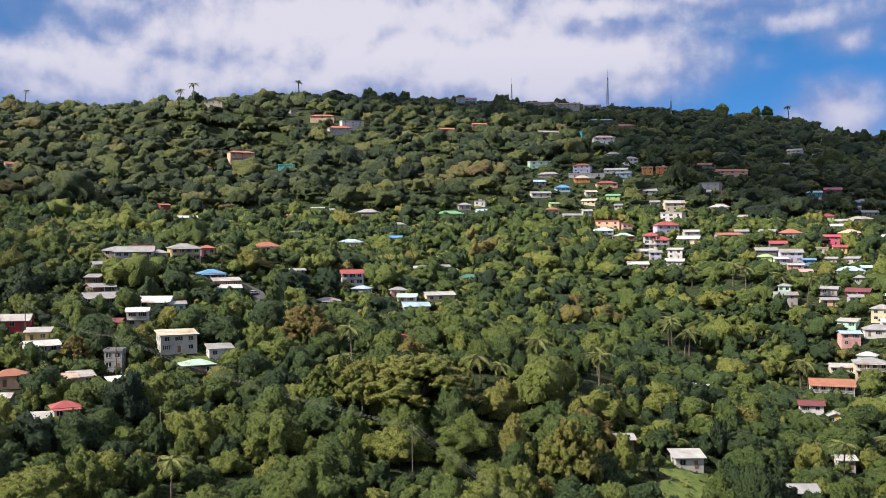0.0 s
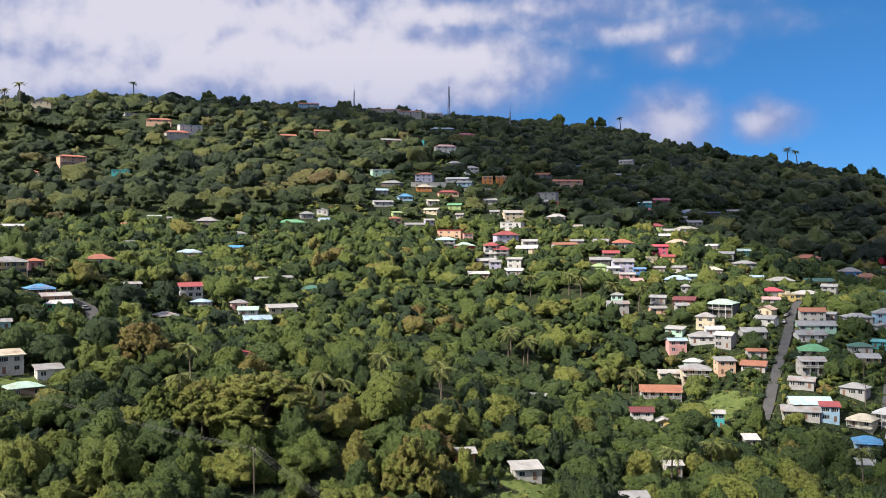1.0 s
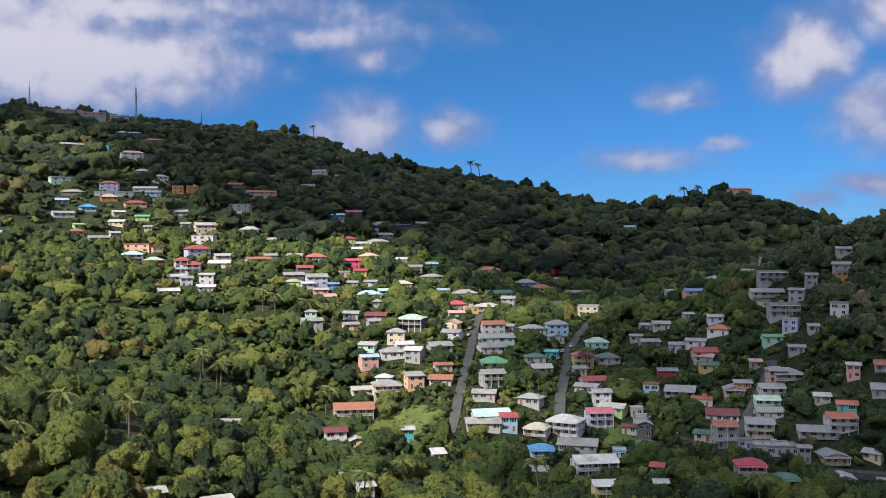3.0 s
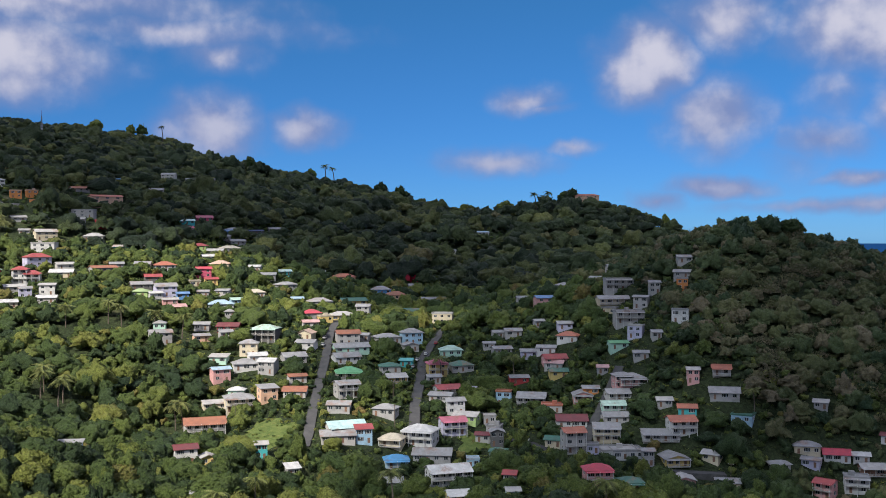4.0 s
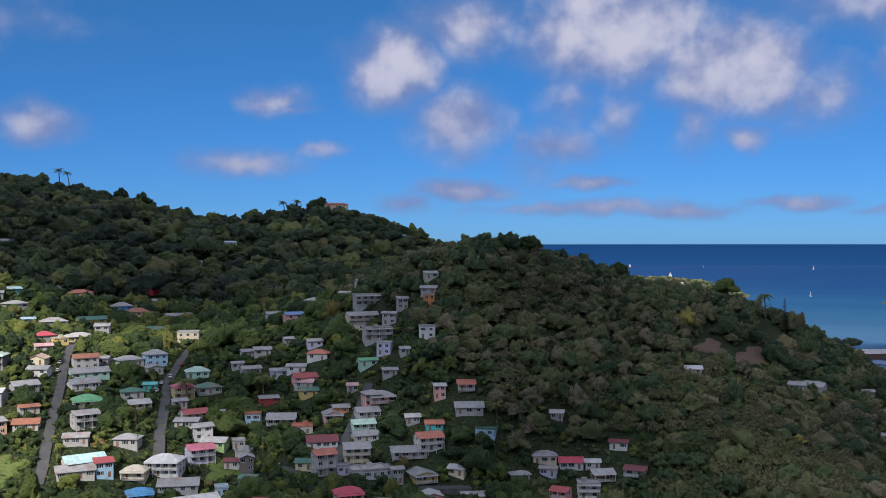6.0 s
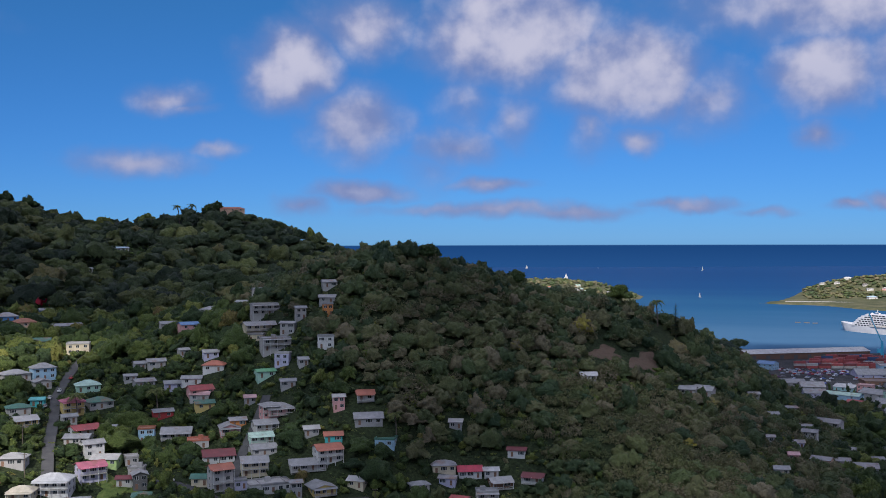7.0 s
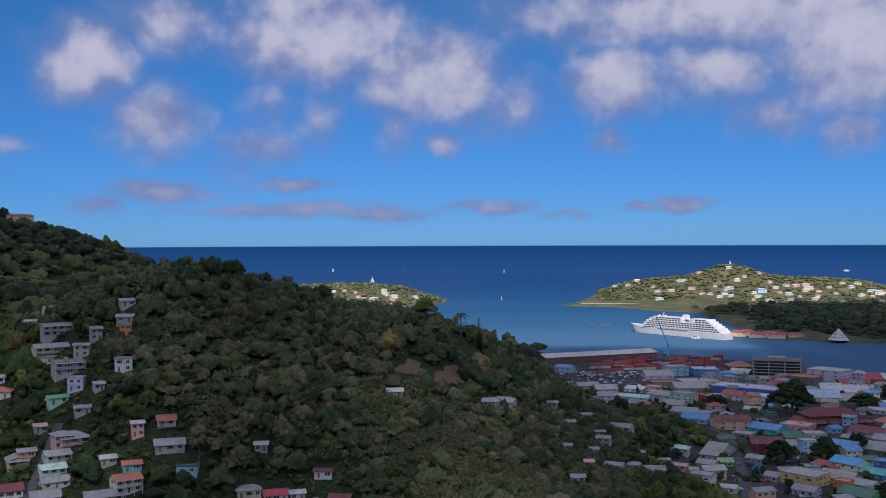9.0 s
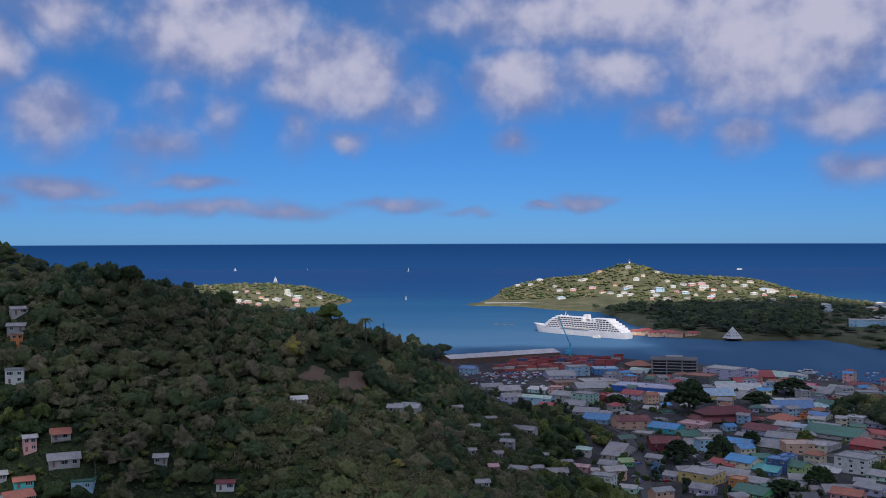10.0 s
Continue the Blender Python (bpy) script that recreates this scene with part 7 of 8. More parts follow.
def mast(x, y, tall, wide, dishes):
    ob = new("radio_mast")
    ob.matrix_basis = pose(x, y, height_at(x, y) - 1)
    feet = [(wide * math.cos(a), wide * math.sin(a)) for a in (0.3, 0.3 + 2.094, 0.3 + 4.189)]
    top = 0.22
    for fx, fy in feet:
        bm = bmesh.new()
        beam(bm, (fx, fy, 0), (fx * top, fy * top, tall * 0.82), 0.3)
        part("leg", bm, STEEL, ob)
    bm = bmesh.new()
    n = int(tall / 4)
    for k in range(n):
        s0, s1 = 1 - (1 - top) * k / n, 1 - (1 - top) * (k + 1) / n
        for i in range(3):
            a, b = feet[i], feet[(i + 1) % 3]
            beam(bm, (a[0] * s0, a[1] * s0, tall * 0.82 * k / n), (b[0] * s1, b[1] * s1, tall * 0.82 * (k + 1) / n), 0.17)
            beam(bm, (a[0] * s1, a[1] * s1, tall * 0.82 * (k + 1) / n), (b[0] * s1, b[1] * s1, tall * 0.82 * (k + 1) / n), 0.15)
    part("bracing", bm, STEEL, ob)
    bm = bmesh.new()
    beam(bm, (0, 0, tall * 0.8), (0, 0, tall), 0.14, 6)
    part("antenna", bm, paint("red"), ob)
    for k in range(dishes):
        bm = bmesh.new()
        a = k * 2.2
        bmesh.ops.create_cone(bm, cap_ends=True, segments=12, radius1=1.1, radius2=0.5, depth=0.7, matrix=pose(0.9 * math.cos(a), 0.9 * math.sin(a), tall * (0.45 + 0.1 * k), 0, 90, math.degrees(a)))
        part("dish", bm, paint("white"), ob)
    return tagged(ob, "tall steel lattice radio mast on the ridge", "mast", "masts on the ridge")


mast(-1372, 755, 76, 3.0, 4)
mast(-1560, 678, 56, 2.4, 2)
mast(-1101, 695, 40, 2.0, 2)

# ---- power line over the near slope ----
CABLE = Nodes("cable", 0.6).colour((0.12, 0.12, 0.12)).m


def pole(x, y, tall):
    z = height_at(x, y)
    ob = new("utility_pole")
    ob.matrix_basis = pose(x, y, z)
    bm = bmesh.new()
    bmesh.ops.create_cone(bm, cap_ends=True, segments=8, radius1=0.19, radius2=0.12, depth=tall + 1, matrix=pose(0, 0, tall / 2 - 0.5))
    part("post", bm, BARK, ob)
    bm = bmesh.new()
    box(bm, -1.1, 1.1, -0.07, 0.07, tall - 0.5, tall - 0.35)
    part("crossarm", bm, BARK, ob)
    for px in (-1, 0, 1):
        bm = bmesh.new()
        bmesh.ops.create_cone(bm, cap_ends=True, segments=6, radius1=0.09, radius2=0.05, depth=0.25, matrix=pose(px, 0, tall - 0.22))
        part("insulator", bm, paint("white"), ob)
    keep_clear(x, y, 1.2)
    tagged(ob, "weathered wooden utility pole with crossarm", "utility pole", "power line poles")
    return Vector((x, y, z + tall - 0.1))


def cable(a, b, sag, off):
    cu = bpy.data.curves.new("cable", "CURVE")
    cu.dimensions, cu.bevel_depth, cu.bevel_resolution = "3D", 0.022, 1
    sp = cu.splines.new("POLY")
    n = 24
    sp.points.add(n)
    side = Vector((-(b - a).y, (b - a).x, 0)).normalized() * off
    for k in range(n + 1):
        s = k / n
        p = a.lerp(b, s) + side - Vector((0, 0, 4 * sag * s * (1 - s)))
        sp.points[k].co = (*p, 1)
    cu.materials.append(CABLE)
    return tagged(new("cable", cu), "thin sagging power cable between utility poles", "cable", "power cables")


_poles = [pole(-356, -18, 12.5), pole(-322, 9, 13), pole(-235, 75, 13.5), pole(-150, 92, 13)]
for pa, pb in zip(_poles, _poles[1:]):
    for off in (-1, 0, 1):
        cable(pa, pb, 2.2, off)
for px, py in ((-267, 18), (-268, 332), (-205, 372), (-331, 300), (-285, 352), (-140, 380)):
    pole(px, py, 9.5)


# ---- the cruise ship at the far quay ----
def cruise_ship():
    ob = new("cruise_ship")
    bow, stern = Vector((155.6, 1676, 0)), Vector((282.5, 1543, 0))
    long = (bow - stern).length
    mid = (bow + stern) / 2
    ob.matrix_basis = pose(mid.x, mid.y, 0, 0, 0, math.degrees(math.atan2(bow.y - stern.y, bow.x - stern.x)))
    white = Nodes("ship_white", 0.4, 0, 0.5)
    white.colour(white.ramp(white.noise(0.08, 4), [(0.3, (0.44, 0.44, 0.46)), (0.7, (0.55, 0.55, 0.56))]))
    white = white.m
    half, beam_w = long / 2, 12.5
    bm = bmesh.new()
    rings = []
    for k in range(25):
        s = k / 24
        x = -half + long * s
        taper = 1.0 if s < 0.68 else math.sqrt(max(0.0, 1 - ((s - 0.68) / 0.32) ** 2.2))
        taper = max(taper, 0.03)
        aft = 0.88 + 0.12 * min(1, s / 0.1)
        deck = 9.5 + 4.0 * max(0, (s - 0.72) / 0.28) ** 1.4
        rake = 7 * max(0, (s - 0.8) / 0.2)
        w = beam_w * taper * aft
        rings.append([bm.verts.new(p) for p in ((x + rake, -w, deck), (x + rake * 0.4, -w * 0.94, 4), (x - rake * 0.2, -w * 0.86, -2), (x - rake * 0.2, w * 0.86, -2), (x + rake * 0.4, w * 0.94, 4), (x + rake, w, deck))])
    for lo, hi in zip(rings, rings[1:]):
        for i in range(6):
            bm.faces.new((lo[i], lo[(i + 1) % 6], hi[(i + 1) % 6], hi[i]))
    bm.faces.new(rings[0])
    bm.faces.new(rings[-1][::-1])
    bmesh.ops.recalc_face_normals(bm, faces=bm.faces)
    part("hull", bm, white, ob)
    decks = [(0.03, 0.90), (0.05, 0.88), (0.08, 0.86), (0.11, 0.84), (0.14, 0.81), (0.17, 0.77)]
    for k, (a, b) in enumerate(decks):
        z = 9.5 + k * 3.1
        x0, x1 = -half + long * a, -half + long * b
        w = beam_w * (0.94 if k < 4 else 0.84)
        for y0, y1 in ((x0, x1),) if k < 4 else ((x0, -half + long * 0.36), (-half + long * 0.43, x1)):
            bm = bmesh.new()
            outline = [(y0, -w), (y1 - 6, -w), (y1, -w * 0.55), (y1, w * 0.55), (y1 - 6, w), (y0, w)]
            lo, hi = [bm.verts.new((px, py, z)) for px, py in outline], [bm.verts.new((px - (1.2 if px > y0 + 1 else -1.2), py, z + 2.95)) for px, py in outline]
            bm.faces.new(lo[::-1])
            bm.faces.new(hi)
            for i in range(6):
                bm.faces.new((lo[i], lo[(i + 1) % 6], hi[(i + 1) % 6], hi[i]))
            deck_ob = part("deck", bm, white, ob)
            for side in (-1, 1):
                bm = bmesh.new()
                n = max(3, int((y1 - y0 - 14) / 5.5))
                step = (y1 - y0 - 14) / n
                for i in range(n):
                    px = y0 + 4 + i * step
                    box(bm, px, px + step * 0.78, side * w - 0.09, side * w + 0.09, z + 0.6, z + 2.3)
                row = part("window_row", bm, GLASS, deck_ob, "long row of dark balcony openings")
                row["kind"] = "stuff"
    bm = bmesh.new()
    prism(bm, [(-half + long * 0.40, 26), (-half + long * 0.48, 26), (-half + long * 0.45, 33), (-half + long * 0.41, 33)], -3.2, 3.2, along="y")
    part("funnel", bm, white, ob)
    bm = bmesh.new()
    beam(bm, (-half + long * 0.37, 0, 24.5), (-half + long * 0.44, 0, 27), 1.0, 6)
    part("slide", bm, white, ob)
    bm = bmesh.new()
    beam(bm, (half * 0.36, 0, 26), (half * 0.33, 0, 35), 0.5, 6)
    beam(bm, (half * 0.34, -4, 31), (half * 0.34, 4, 31), 0.3)
    part("mast", bm, white, ob)
    for px in (half * 0.28, half * 0.42):
        bm = bmesh.new()
        bmesh.ops.create_uvsphere(bm, u_segments=12, v_segments=8, radius=2.0, matrix=Matrix.Translation((px, 2, 28.4)))
        part("radar_dome", bm, white, ob)
    for side in (-1, 1):
        for k in range(6):
            bm = bmesh.new()
            px = -half + long * (0.36 + 0.055 * k)
            prism(bm, [(px, 10.2), (px + 7.5, 10.2), (px + 8, 11.6), (px + 7, 12.3), (px + 0.8, 12.3), (px - 0.4, 11.6)], side * 12.3, side * 13.9, along="y")
            part("lifeboat", bm, paint("pale"), ob, "white covered lifeboat")
    return tagged(ob, "large white cruise ship moored at the far quay", "ship")


cruise_ship()


# ---- the container port ----
def quay_shed():
    ob = new("warehouse")
    a, b = Vector((2, 1222, 0)), Vector((140, 1292, 0))
    long = (b - a).length
    mid = (a + b) / 2
    ob.matrix_basis = pose(mid.x, mid.y, 3, 0, 0, math.degrees(math.atan2(b.y - a.y, b.x - a.x)))
    h, hw, hd = 7.0, long / 2, 15
    bm = bmesh.new()
    prism(bm, [(-hd, -2), (hd, -2), (hd, h), (0, h + 3.2), (-hd, h)], -hw, hw)
    part("wall", bm, paint("brown"), ob)
    bm = bmesh.new()
    for s in (-1, 1):
        for k in range(16):
            x0, x1 = -hw - 1 + (long + 2) * k / 16, -hw - 1 + (long + 2) * (k + 1) / 16 - 0.05
            prism(bm, [(s * (hd + 1), h - 0.2 + 0.01 * (k % 2)), (0, h + 3.25), (0, h + 3.5), (s * (hd + 1), h + 0.05 + 0.01 * (k % 2))], x0, x1)
    bmesh.ops.recalc_face_normals(bm, faces=bm.faces)
    part("roof", bm, sheet("white"), ob)
    for k in range(9):
        bm = bmesh.new()
        px = -hw + long * (k + 0.5) / 9
        box(bm, px - 2.4, px + 2.4, -hd - 0.1, -hd + 0.05, -0.2, 4.8)
        part("door", bm, paint("dark"), ob)
    return tagged(ob, "long quayside warehouse with a pale metal roof", "warehouse")


quay_shed()


def container_mesh(tone):
    bm = bmesh.new()
    box(bm, -6.05, 6.05, -1.2, 1.2, 0, 2.55)
    bmesh.ops.subdivide_edges(bm, edges=[e for e in bm.edges if abs(e.verts[0].co.x - e.verts[1].co.x) > 10], cuts=11)
    for v in bm.verts:
        k = round((v.co.x + 6.05) / 12.1 * 12)
        if 0 < k < 12 and k % 2:
            v.co.y *= 0.95
    me = bpy.data.meshes.new("shipping_container")
    bm.to_mesh(me)
    bm.free()
    me.materials.append(sheet(tone))
    return me


BOXES = {tone: container_mesh(tone) for tone in ("maroon", "red", "pale", "navy", "brown")}
port = random.Random(11)
for row in range(9):
    for col in range(11):
        if port.random() < 0.25:
            continue
        bx, by = 62 + col * 12.9 + row * 3.2, 1150 + row * 9.0 + col * 3.0
        if bx > 175 and by < 1190 or by > 1262:
            continue
        for level in range(port.choice((2, 2, 3, 3))):
            tone = port.choice(("red", "red", "red", "maroon", "pale", "navy", "red"))
            ob = new("shipping_container", BOXES[tone])
            ob.matrix_basis = pose(bx, by, 3 + level * 2.56, 0, 0, 14)
            tagged(ob, f"{SPOKEN[tone]} steel shipping container stacked on the quay", "container", "containers in the port")


def crane():
    ob = new("harbour_crane")
    ob.matrix_basis = pose(156, 1246, 3)
    cyan = paint("cyan")
    bm = bmesh.new()
    box(bm, -5, 5, -4, 4, 0.6, 3)
    part("chassis", bm, cyan, ob)
    for px in (-4, -1.4, 1.4, 4):
        for py in (-4, 4):
            bm = bmesh.new()
            bmesh.ops.create_cone(bm, cap_ends=True, segments=12, radius1=0.8, radius2=0.8, depth=0.9, matrix=pose(px, py, 0.8, 90))
            part("wheel", bm, RUBBER, ob)
    bm = bmesh.new()
    prism(bm, [(-1.6, 3), (1.6, 3), (1.1, 22), (-1.1, 22)], -1.4, 1.4, along="y")
    part("tower", bm, cyan, ob)
    bm = bmesh.new()
    box(bm, -5.5, -1, -2.4, 2.4, 9, 13)
    part("machine_house", bm, cyan, ob)
    bm = bmesh.new()
    for dy in (-0.9, 0.9):
        beam(bm, (0, dy, 20), (-14, dy * 0.4, 54), 0.6)
        beam(bm, (1.2, dy, 17), (-14, dy * 0.4, 52.5), 0.5)
    for k in range(12):
        s = k / 12
        beam(bm, (-14 * s, -0.9 + 0.5 * s, 20 + 34 * s), (1.2 - 15.2 * s, 0.9 - 0.5 * s, 17 + 35.5 * s), 0.3)
    part("jib", bm, cyan, ob)
    return tagged(ob, "bright blue mobile harbour crane with raised lattice jib", "crane")


crane()


# ---- landmark buildings of the town ----
def office_round():
    """The office block with rounded corners and bands of glass."""
    ob = new("office_building")
    ob.matrix_basis = pose(252, 1105, 3, 0, 0, -12)
    grey = paint("grey")
    outline = []
    for cx, cy, a0 in ((18, 11, 0), (-18, 11, 90), (-18, -11, 180), (18, -11, 270)):
        outline += [(cx + 6 * math.cos(radians(a0 + a)), cy + 6 * math.sin(radians(a0 + a))) for a in (0, 30, 60, 90)]

    def slab(name, z0, z1, grow_by, mat, label=""):
        bm = bmesh.new()
        rings = [[bm.verts.new((x * grow_by, y * grow_by, z)) for x, y in outline] for z in (z0, z1)]
        bm.faces.new(rings[0][::-1])
        bm.faces.new(rings[1])
        for i in range(len(outline)):
            j = (i + 1) % len(outline)
            bm.faces.new((rings[0][i], rings[0][j], rings[1][j], rings[1][i]))
        return part(name, bm, mat, ob, label)

    slab("core", 0, 19, 0.97, GLASS, "dark glass curtain wall")
    for k in range(6):
        slab("floor_band", 0.1 + k * 3.25, 1.0 + k * 3.25, 1.015, grey)
    slab("roof", 19, 19.8, 1.05, paint("dark"))
    for px in (-23.5, -8, 8, 23.5):
        for py in (-16.6, 16.6):
            bm = bmesh.new()
            box(bm, px - 0.5, px + 0.5, py - 0.5, py + 0.5, 0, 19.5)
            part("pier", bm, grey, ob)
    bm = bmesh.new()
    box(bm, -9, 9, -6, 6, 19.8, 22.4)
    part("plant_room", bm, grey, ob)
    return tagged(ob, "six-storey rounded grey office block with dark glass bands", "building", "town buildings")


office_round()


def market_hall():
    ob = new("market_hall")
    ob.matrix_basis = pose(229, 826, 3, 0, 0, 12)
    bm = bmesh.new()
    box(bm, -25, 25, -14, 14, -0.5, 4.6)
    box(bm, -20, 20, -8.5, 8.5, 4.6, 9.4)
    part("wall", bm, paint("brown"), ob)

    def hip(x, y, z, rise, ix, iy):
        bm = bmesh.new()
        lo = [bm.verts.new(p) for p in ((-x, -y, z), (x, -y, z), (x, y, z), (-x, y, z))]
        hi = [bm.verts.new(p) for p in ((-ix, -iy, z + rise), (ix, -iy, z + rise), (ix, iy, z + rise), (-ix, iy, z + rise))]
        bm.faces.new(lo[::-1])
        bm.faces.new(hi)
        for i in range(4):
            bm.faces.new((lo[i], lo[(i + 1) % 4], hi[(i + 1) % 4], hi[i]))
        return bm

    part("roof", hip(27.5, 16.5, 4.4, 3.4, 20.2, 8.7), sheet("maroon"), ob, "lower maroon metal roof")
    part("roof", hip(22, 10.5, 9.3, 5.2, 14, 0.3), sheet("maroon"), ob, "upper maroon metal roof")
    for k in range(8):
        for py in (-14.08, 14.08):
            bm = bmesh.new()
            px = -22 + 6.2 * k
            box(bm, px - 1.6, px + 1.6, py - 0.06, py + 0.06, 0, 3.4)
            part("opening", bm, GLASS, ob)
    return tagged(ob, "large market hall with a two-tiered maroon roof", "market hall", "town buildings")


market_hall()


def pyramid():
    ob = new("pyramid_pavilion")
    ob.matrix_basis = pose(432, 1512, 3.5, 0, 0, 20)
    bm = bmesh.new()
    bmesh.ops.create_cone(bm, cap_ends=True, segments=4, radius1=15, radius2=0.4, depth=17, matrix=pose(0, 0, 8.5, 0, 0, 45))
    part("roof", bm, paint("white"), ob)
    for k in range(4):
        for row, n in ((3.5, 3), (7.5, 2)):
            for i in range(n):
                bm = bmesh.new()
                reach = 10.6 * (1 - row / 17) + 0.12
                box(bm, -0.8 + (i - (n - 1) / 2) * 4, 0.8 + (i - (n - 1) / 2) * 4, -reach - 0.06, -reach + 0.06, row, row + 1.6)
                bm.transform(Matrix.Rotation(radians(90 * k), 4, "Z"))
                part("window", bm, GLASS, ob)
    return tagged(ob, "white pyramid-shaped pavilion on the quay", "pavilion")


pyramid()
for qx, qy, qw in ((306, 1596, 24), (330, 1572, 24), (356, 1562, 26), (384, 1558, 22), (352, 1590, 22), (322, 1612, 22)):
    house(qx, qy, 255, qw, 11, 1, "hip", "red", "peach", floor=3.6, category="pavilion", group="quayside shops", rows=3.2)
house(690, 1640, 250, 62, 22, 4, "flat", "pale", "sky", floor=3.6, category="building", group="town buildings", rows=4.0)
house(306, 2408, 262, 26, 12, 1, "flat", "white", "white", floor=5.0, category="building", group="town buildings", rows=4.0)


def lighthouse():
    x, y = 470, 2555
    z = float(peninsula_height(np.array([470.0]), np.array([2555.0]))[0])
    ob = new("lighthouse")
    ob.matrix_basis = pose(x, y, z)
    for name, r0, r1, z0, z1, mat in (("tower", 2.6, 1.9, -1, 9, paint("white")), ("gallery", 2.9, 2.9, 9, 9.5, paint("white")), ("lantern", 1.5, 1.5, 9.5, 11.6, GLASS), ("cap", 1.9, 0.1, 11.6, 13.2, paint("red"))):
        bm = bmesh.new()
        bmesh.ops.create_cone(bm, cap_ends=True, segments=16, radius1=r0, radius2=r1, depth=z1 - z0, matrix=pose(0, 0, (z0 + z1) / 2))
        part(name, bm, mat, ob)
    return tagged(ob, "small white lighthouse with red cap on the headland", "lighthouse")


lighthouse()


def runway():
    bm = bmesh.new()
    box(bm, 95, 420, -9, 9, -1, 0.15)
    ob = part("runway", bm, CONCRETE)
    ob.matrix_basis = pose(0, 2322, 4.6, 0, 0, 0)
    return tagged(ob, "pale straight airfield runway along the shore", "runway", kind="structure")


runway()

# ---- boats ----
def sailboat(x, y, size, face):
    ob = new("sailboat")
    ob.matrix_basis = pose(x, y, 0, 0, 0, face) @ Matrix.Scale(size, 4)
    white = paint("white")
    bm = bmesh.new()
    lo = [bm.verts.new(p) for p in ((-5, -1.2, -0.4), (2, -1.3, -0.4), (6, 0, -0.1), (2, 1.3, -0.4), (-5, 1.2, -0.4))]
    hi = [bm.verts.new(p) for p in ((-5.3, -1.7, 1.2), (2, -1.8, 1.2), (7, 0, 1.5), (2, 1.8, 1.2), (-5.3, 1.7, 1.2))]
    bm.faces.new(lo[::-1])
    bm.faces.new(hi)
    for i in range(5):
        bm.faces.new((lo[i], lo[(i + 1) % 5], hi[(i + 1) % 5], hi[i]))
    part("hull", bm, white, ob)
    bm = bmesh.new()
    beam(bm, (0.5, 0, 1), (0.5, 0, 17), 0.12)
    part("mast", bm, STEEL, ob)
    bm = bmesh.new()
    prism(bm, [(0.3, 2.4), (0.3, 16.5), (-1.6, 9), (-5, 2.6)], -0.06, 0.06, along="y")
    part("sail", bm, white, ob)
    bm = bmesh.new()
    prism(bm, [(0.8, 14), (6.4, 1.8), (1.2, 2.4)], 0.1, 0.2, along="y")
    part("sail", bm, white, ob)
    return tagged(ob, "white sailboat under sail on the open sea", "sailboat", "sailboats")


sailboat(-965, 4700, 1.1, 40)
sailboat(-582, 3513, 1.3, 20)
sailboat(-156, 4564, 1.15, 60)
sailboat(-92, 2513, 0.75, 120)
sailboat(-640, 4780, 0.6, 80)


def motor_boat(x, y, size, face, words):
    ob = new("motor_boat")
    ob.matrix_basis = pose(x, y, 0, 0, 0, face) @ Matrix.Scale(size, 4)
    bm = bmesh.new()
    prism(bm, [(-9, -0.5), (8, -0.5), (11, 2.6), (-9.4, 2.2)], -2.6, 2.6, along="y")
    bmesh.ops.bevel(bm, geom=[e for e in bm.edges if all(v.co.x > 7 for v in e.verts)], offset=1.0, segments=2, affect="EDGES")
    part("hull", bm, paint("white"), ob)
    bm = bmesh.new()
    prism(bm, [(-6, 2.2), (5, 2.4), (3.2, 4.8), (-6, 4.8)], -2.1, 2.1, along="y")
    part("cabin", bm, paint("white"), ob)
    bm = bmesh.new()
    box(bm, -5, 3, -2.16, 2.16, 3.1, 4.1)
    part("cabin_glass", bm, GLASS, ob)
    return tagged(ob, words, "boat", "harbour boats")


motor_boat(413, 1149, 1.0, 160, "white motor ferry lying in the harbour")
motor_boat(1380, 4720, 1.5, 10, "white motor boat far out at sea")
motor_boat(236, 1560, 0.8, 135, "small launch beside the cruise ship")
for k, (bx, by) in enumerate(((94, 1805), (108, 1800), (121, 1795))):
    bm = bmesh.new()
    box(bm, -4.5, 4.5, -2.4, 2.4, -0.6, 0.9)
    bmesh.ops.bevel(bm, geom=list(bm.edges), offset=0.35, segments=2, affect="EDGES")
    buoy = part("mooring_pontoon", bm, paint("dark"))
    buoy.matrix_basis = pose(bx, by, 0, 0, 0, 12 * k)
    tagged(buoy, "dark floating mooring pontoon in the harbour", "pontoon", "pontoons")


# ---- a tall conifer on the end of the spur ----
def conifer(x, y, tall):
    ob = new("conifer")
    ob.matrix_basis = pose(x, y, height_at(x, y))
    bm = bmesh.new()
    bmesh.ops.create_cone(bm, cap_ends=True, segments=8, radius1=0.35, radius2=0.06, depth=tall, matrix=pose(0, 0, tall / 2))
    part("trunk", bm, BARK, ob)
    rnd = np.random.default_rng(3)
    verts, faces = [], []
    for k in range(22):
        z = tall * (0.12 + 0.86 * k / 22)
        reach = (1 - k / 23) ** 0.8 * 3.0 + 0.25
        for i in range(9):
            a = i * 0.698 + k * 0.35
            c, s = math.cos(a), math.sin(a)
            n = len(verts)
            r = reach * rnd.uniform(0.8, 1.1)
            verts += [(0.1 * c, 0.1 * s, z), (r * c - 0.75 * s, r * s + 0.75 * c, z - 0.25), (r * c + 0.75 * s, r * s - 0.75 * c, z - 0.3)]
            faces.append((n, n + 1, n + 2))
    child("crown", mesh_of("crown", verts, faces, LEAF, np.full(len(verts), 0.15)), ob, Matrix())
    keep_clear(x, y, 2)
    return tagged(ob, "tall slender dark conifer on the spur's end", "tree")


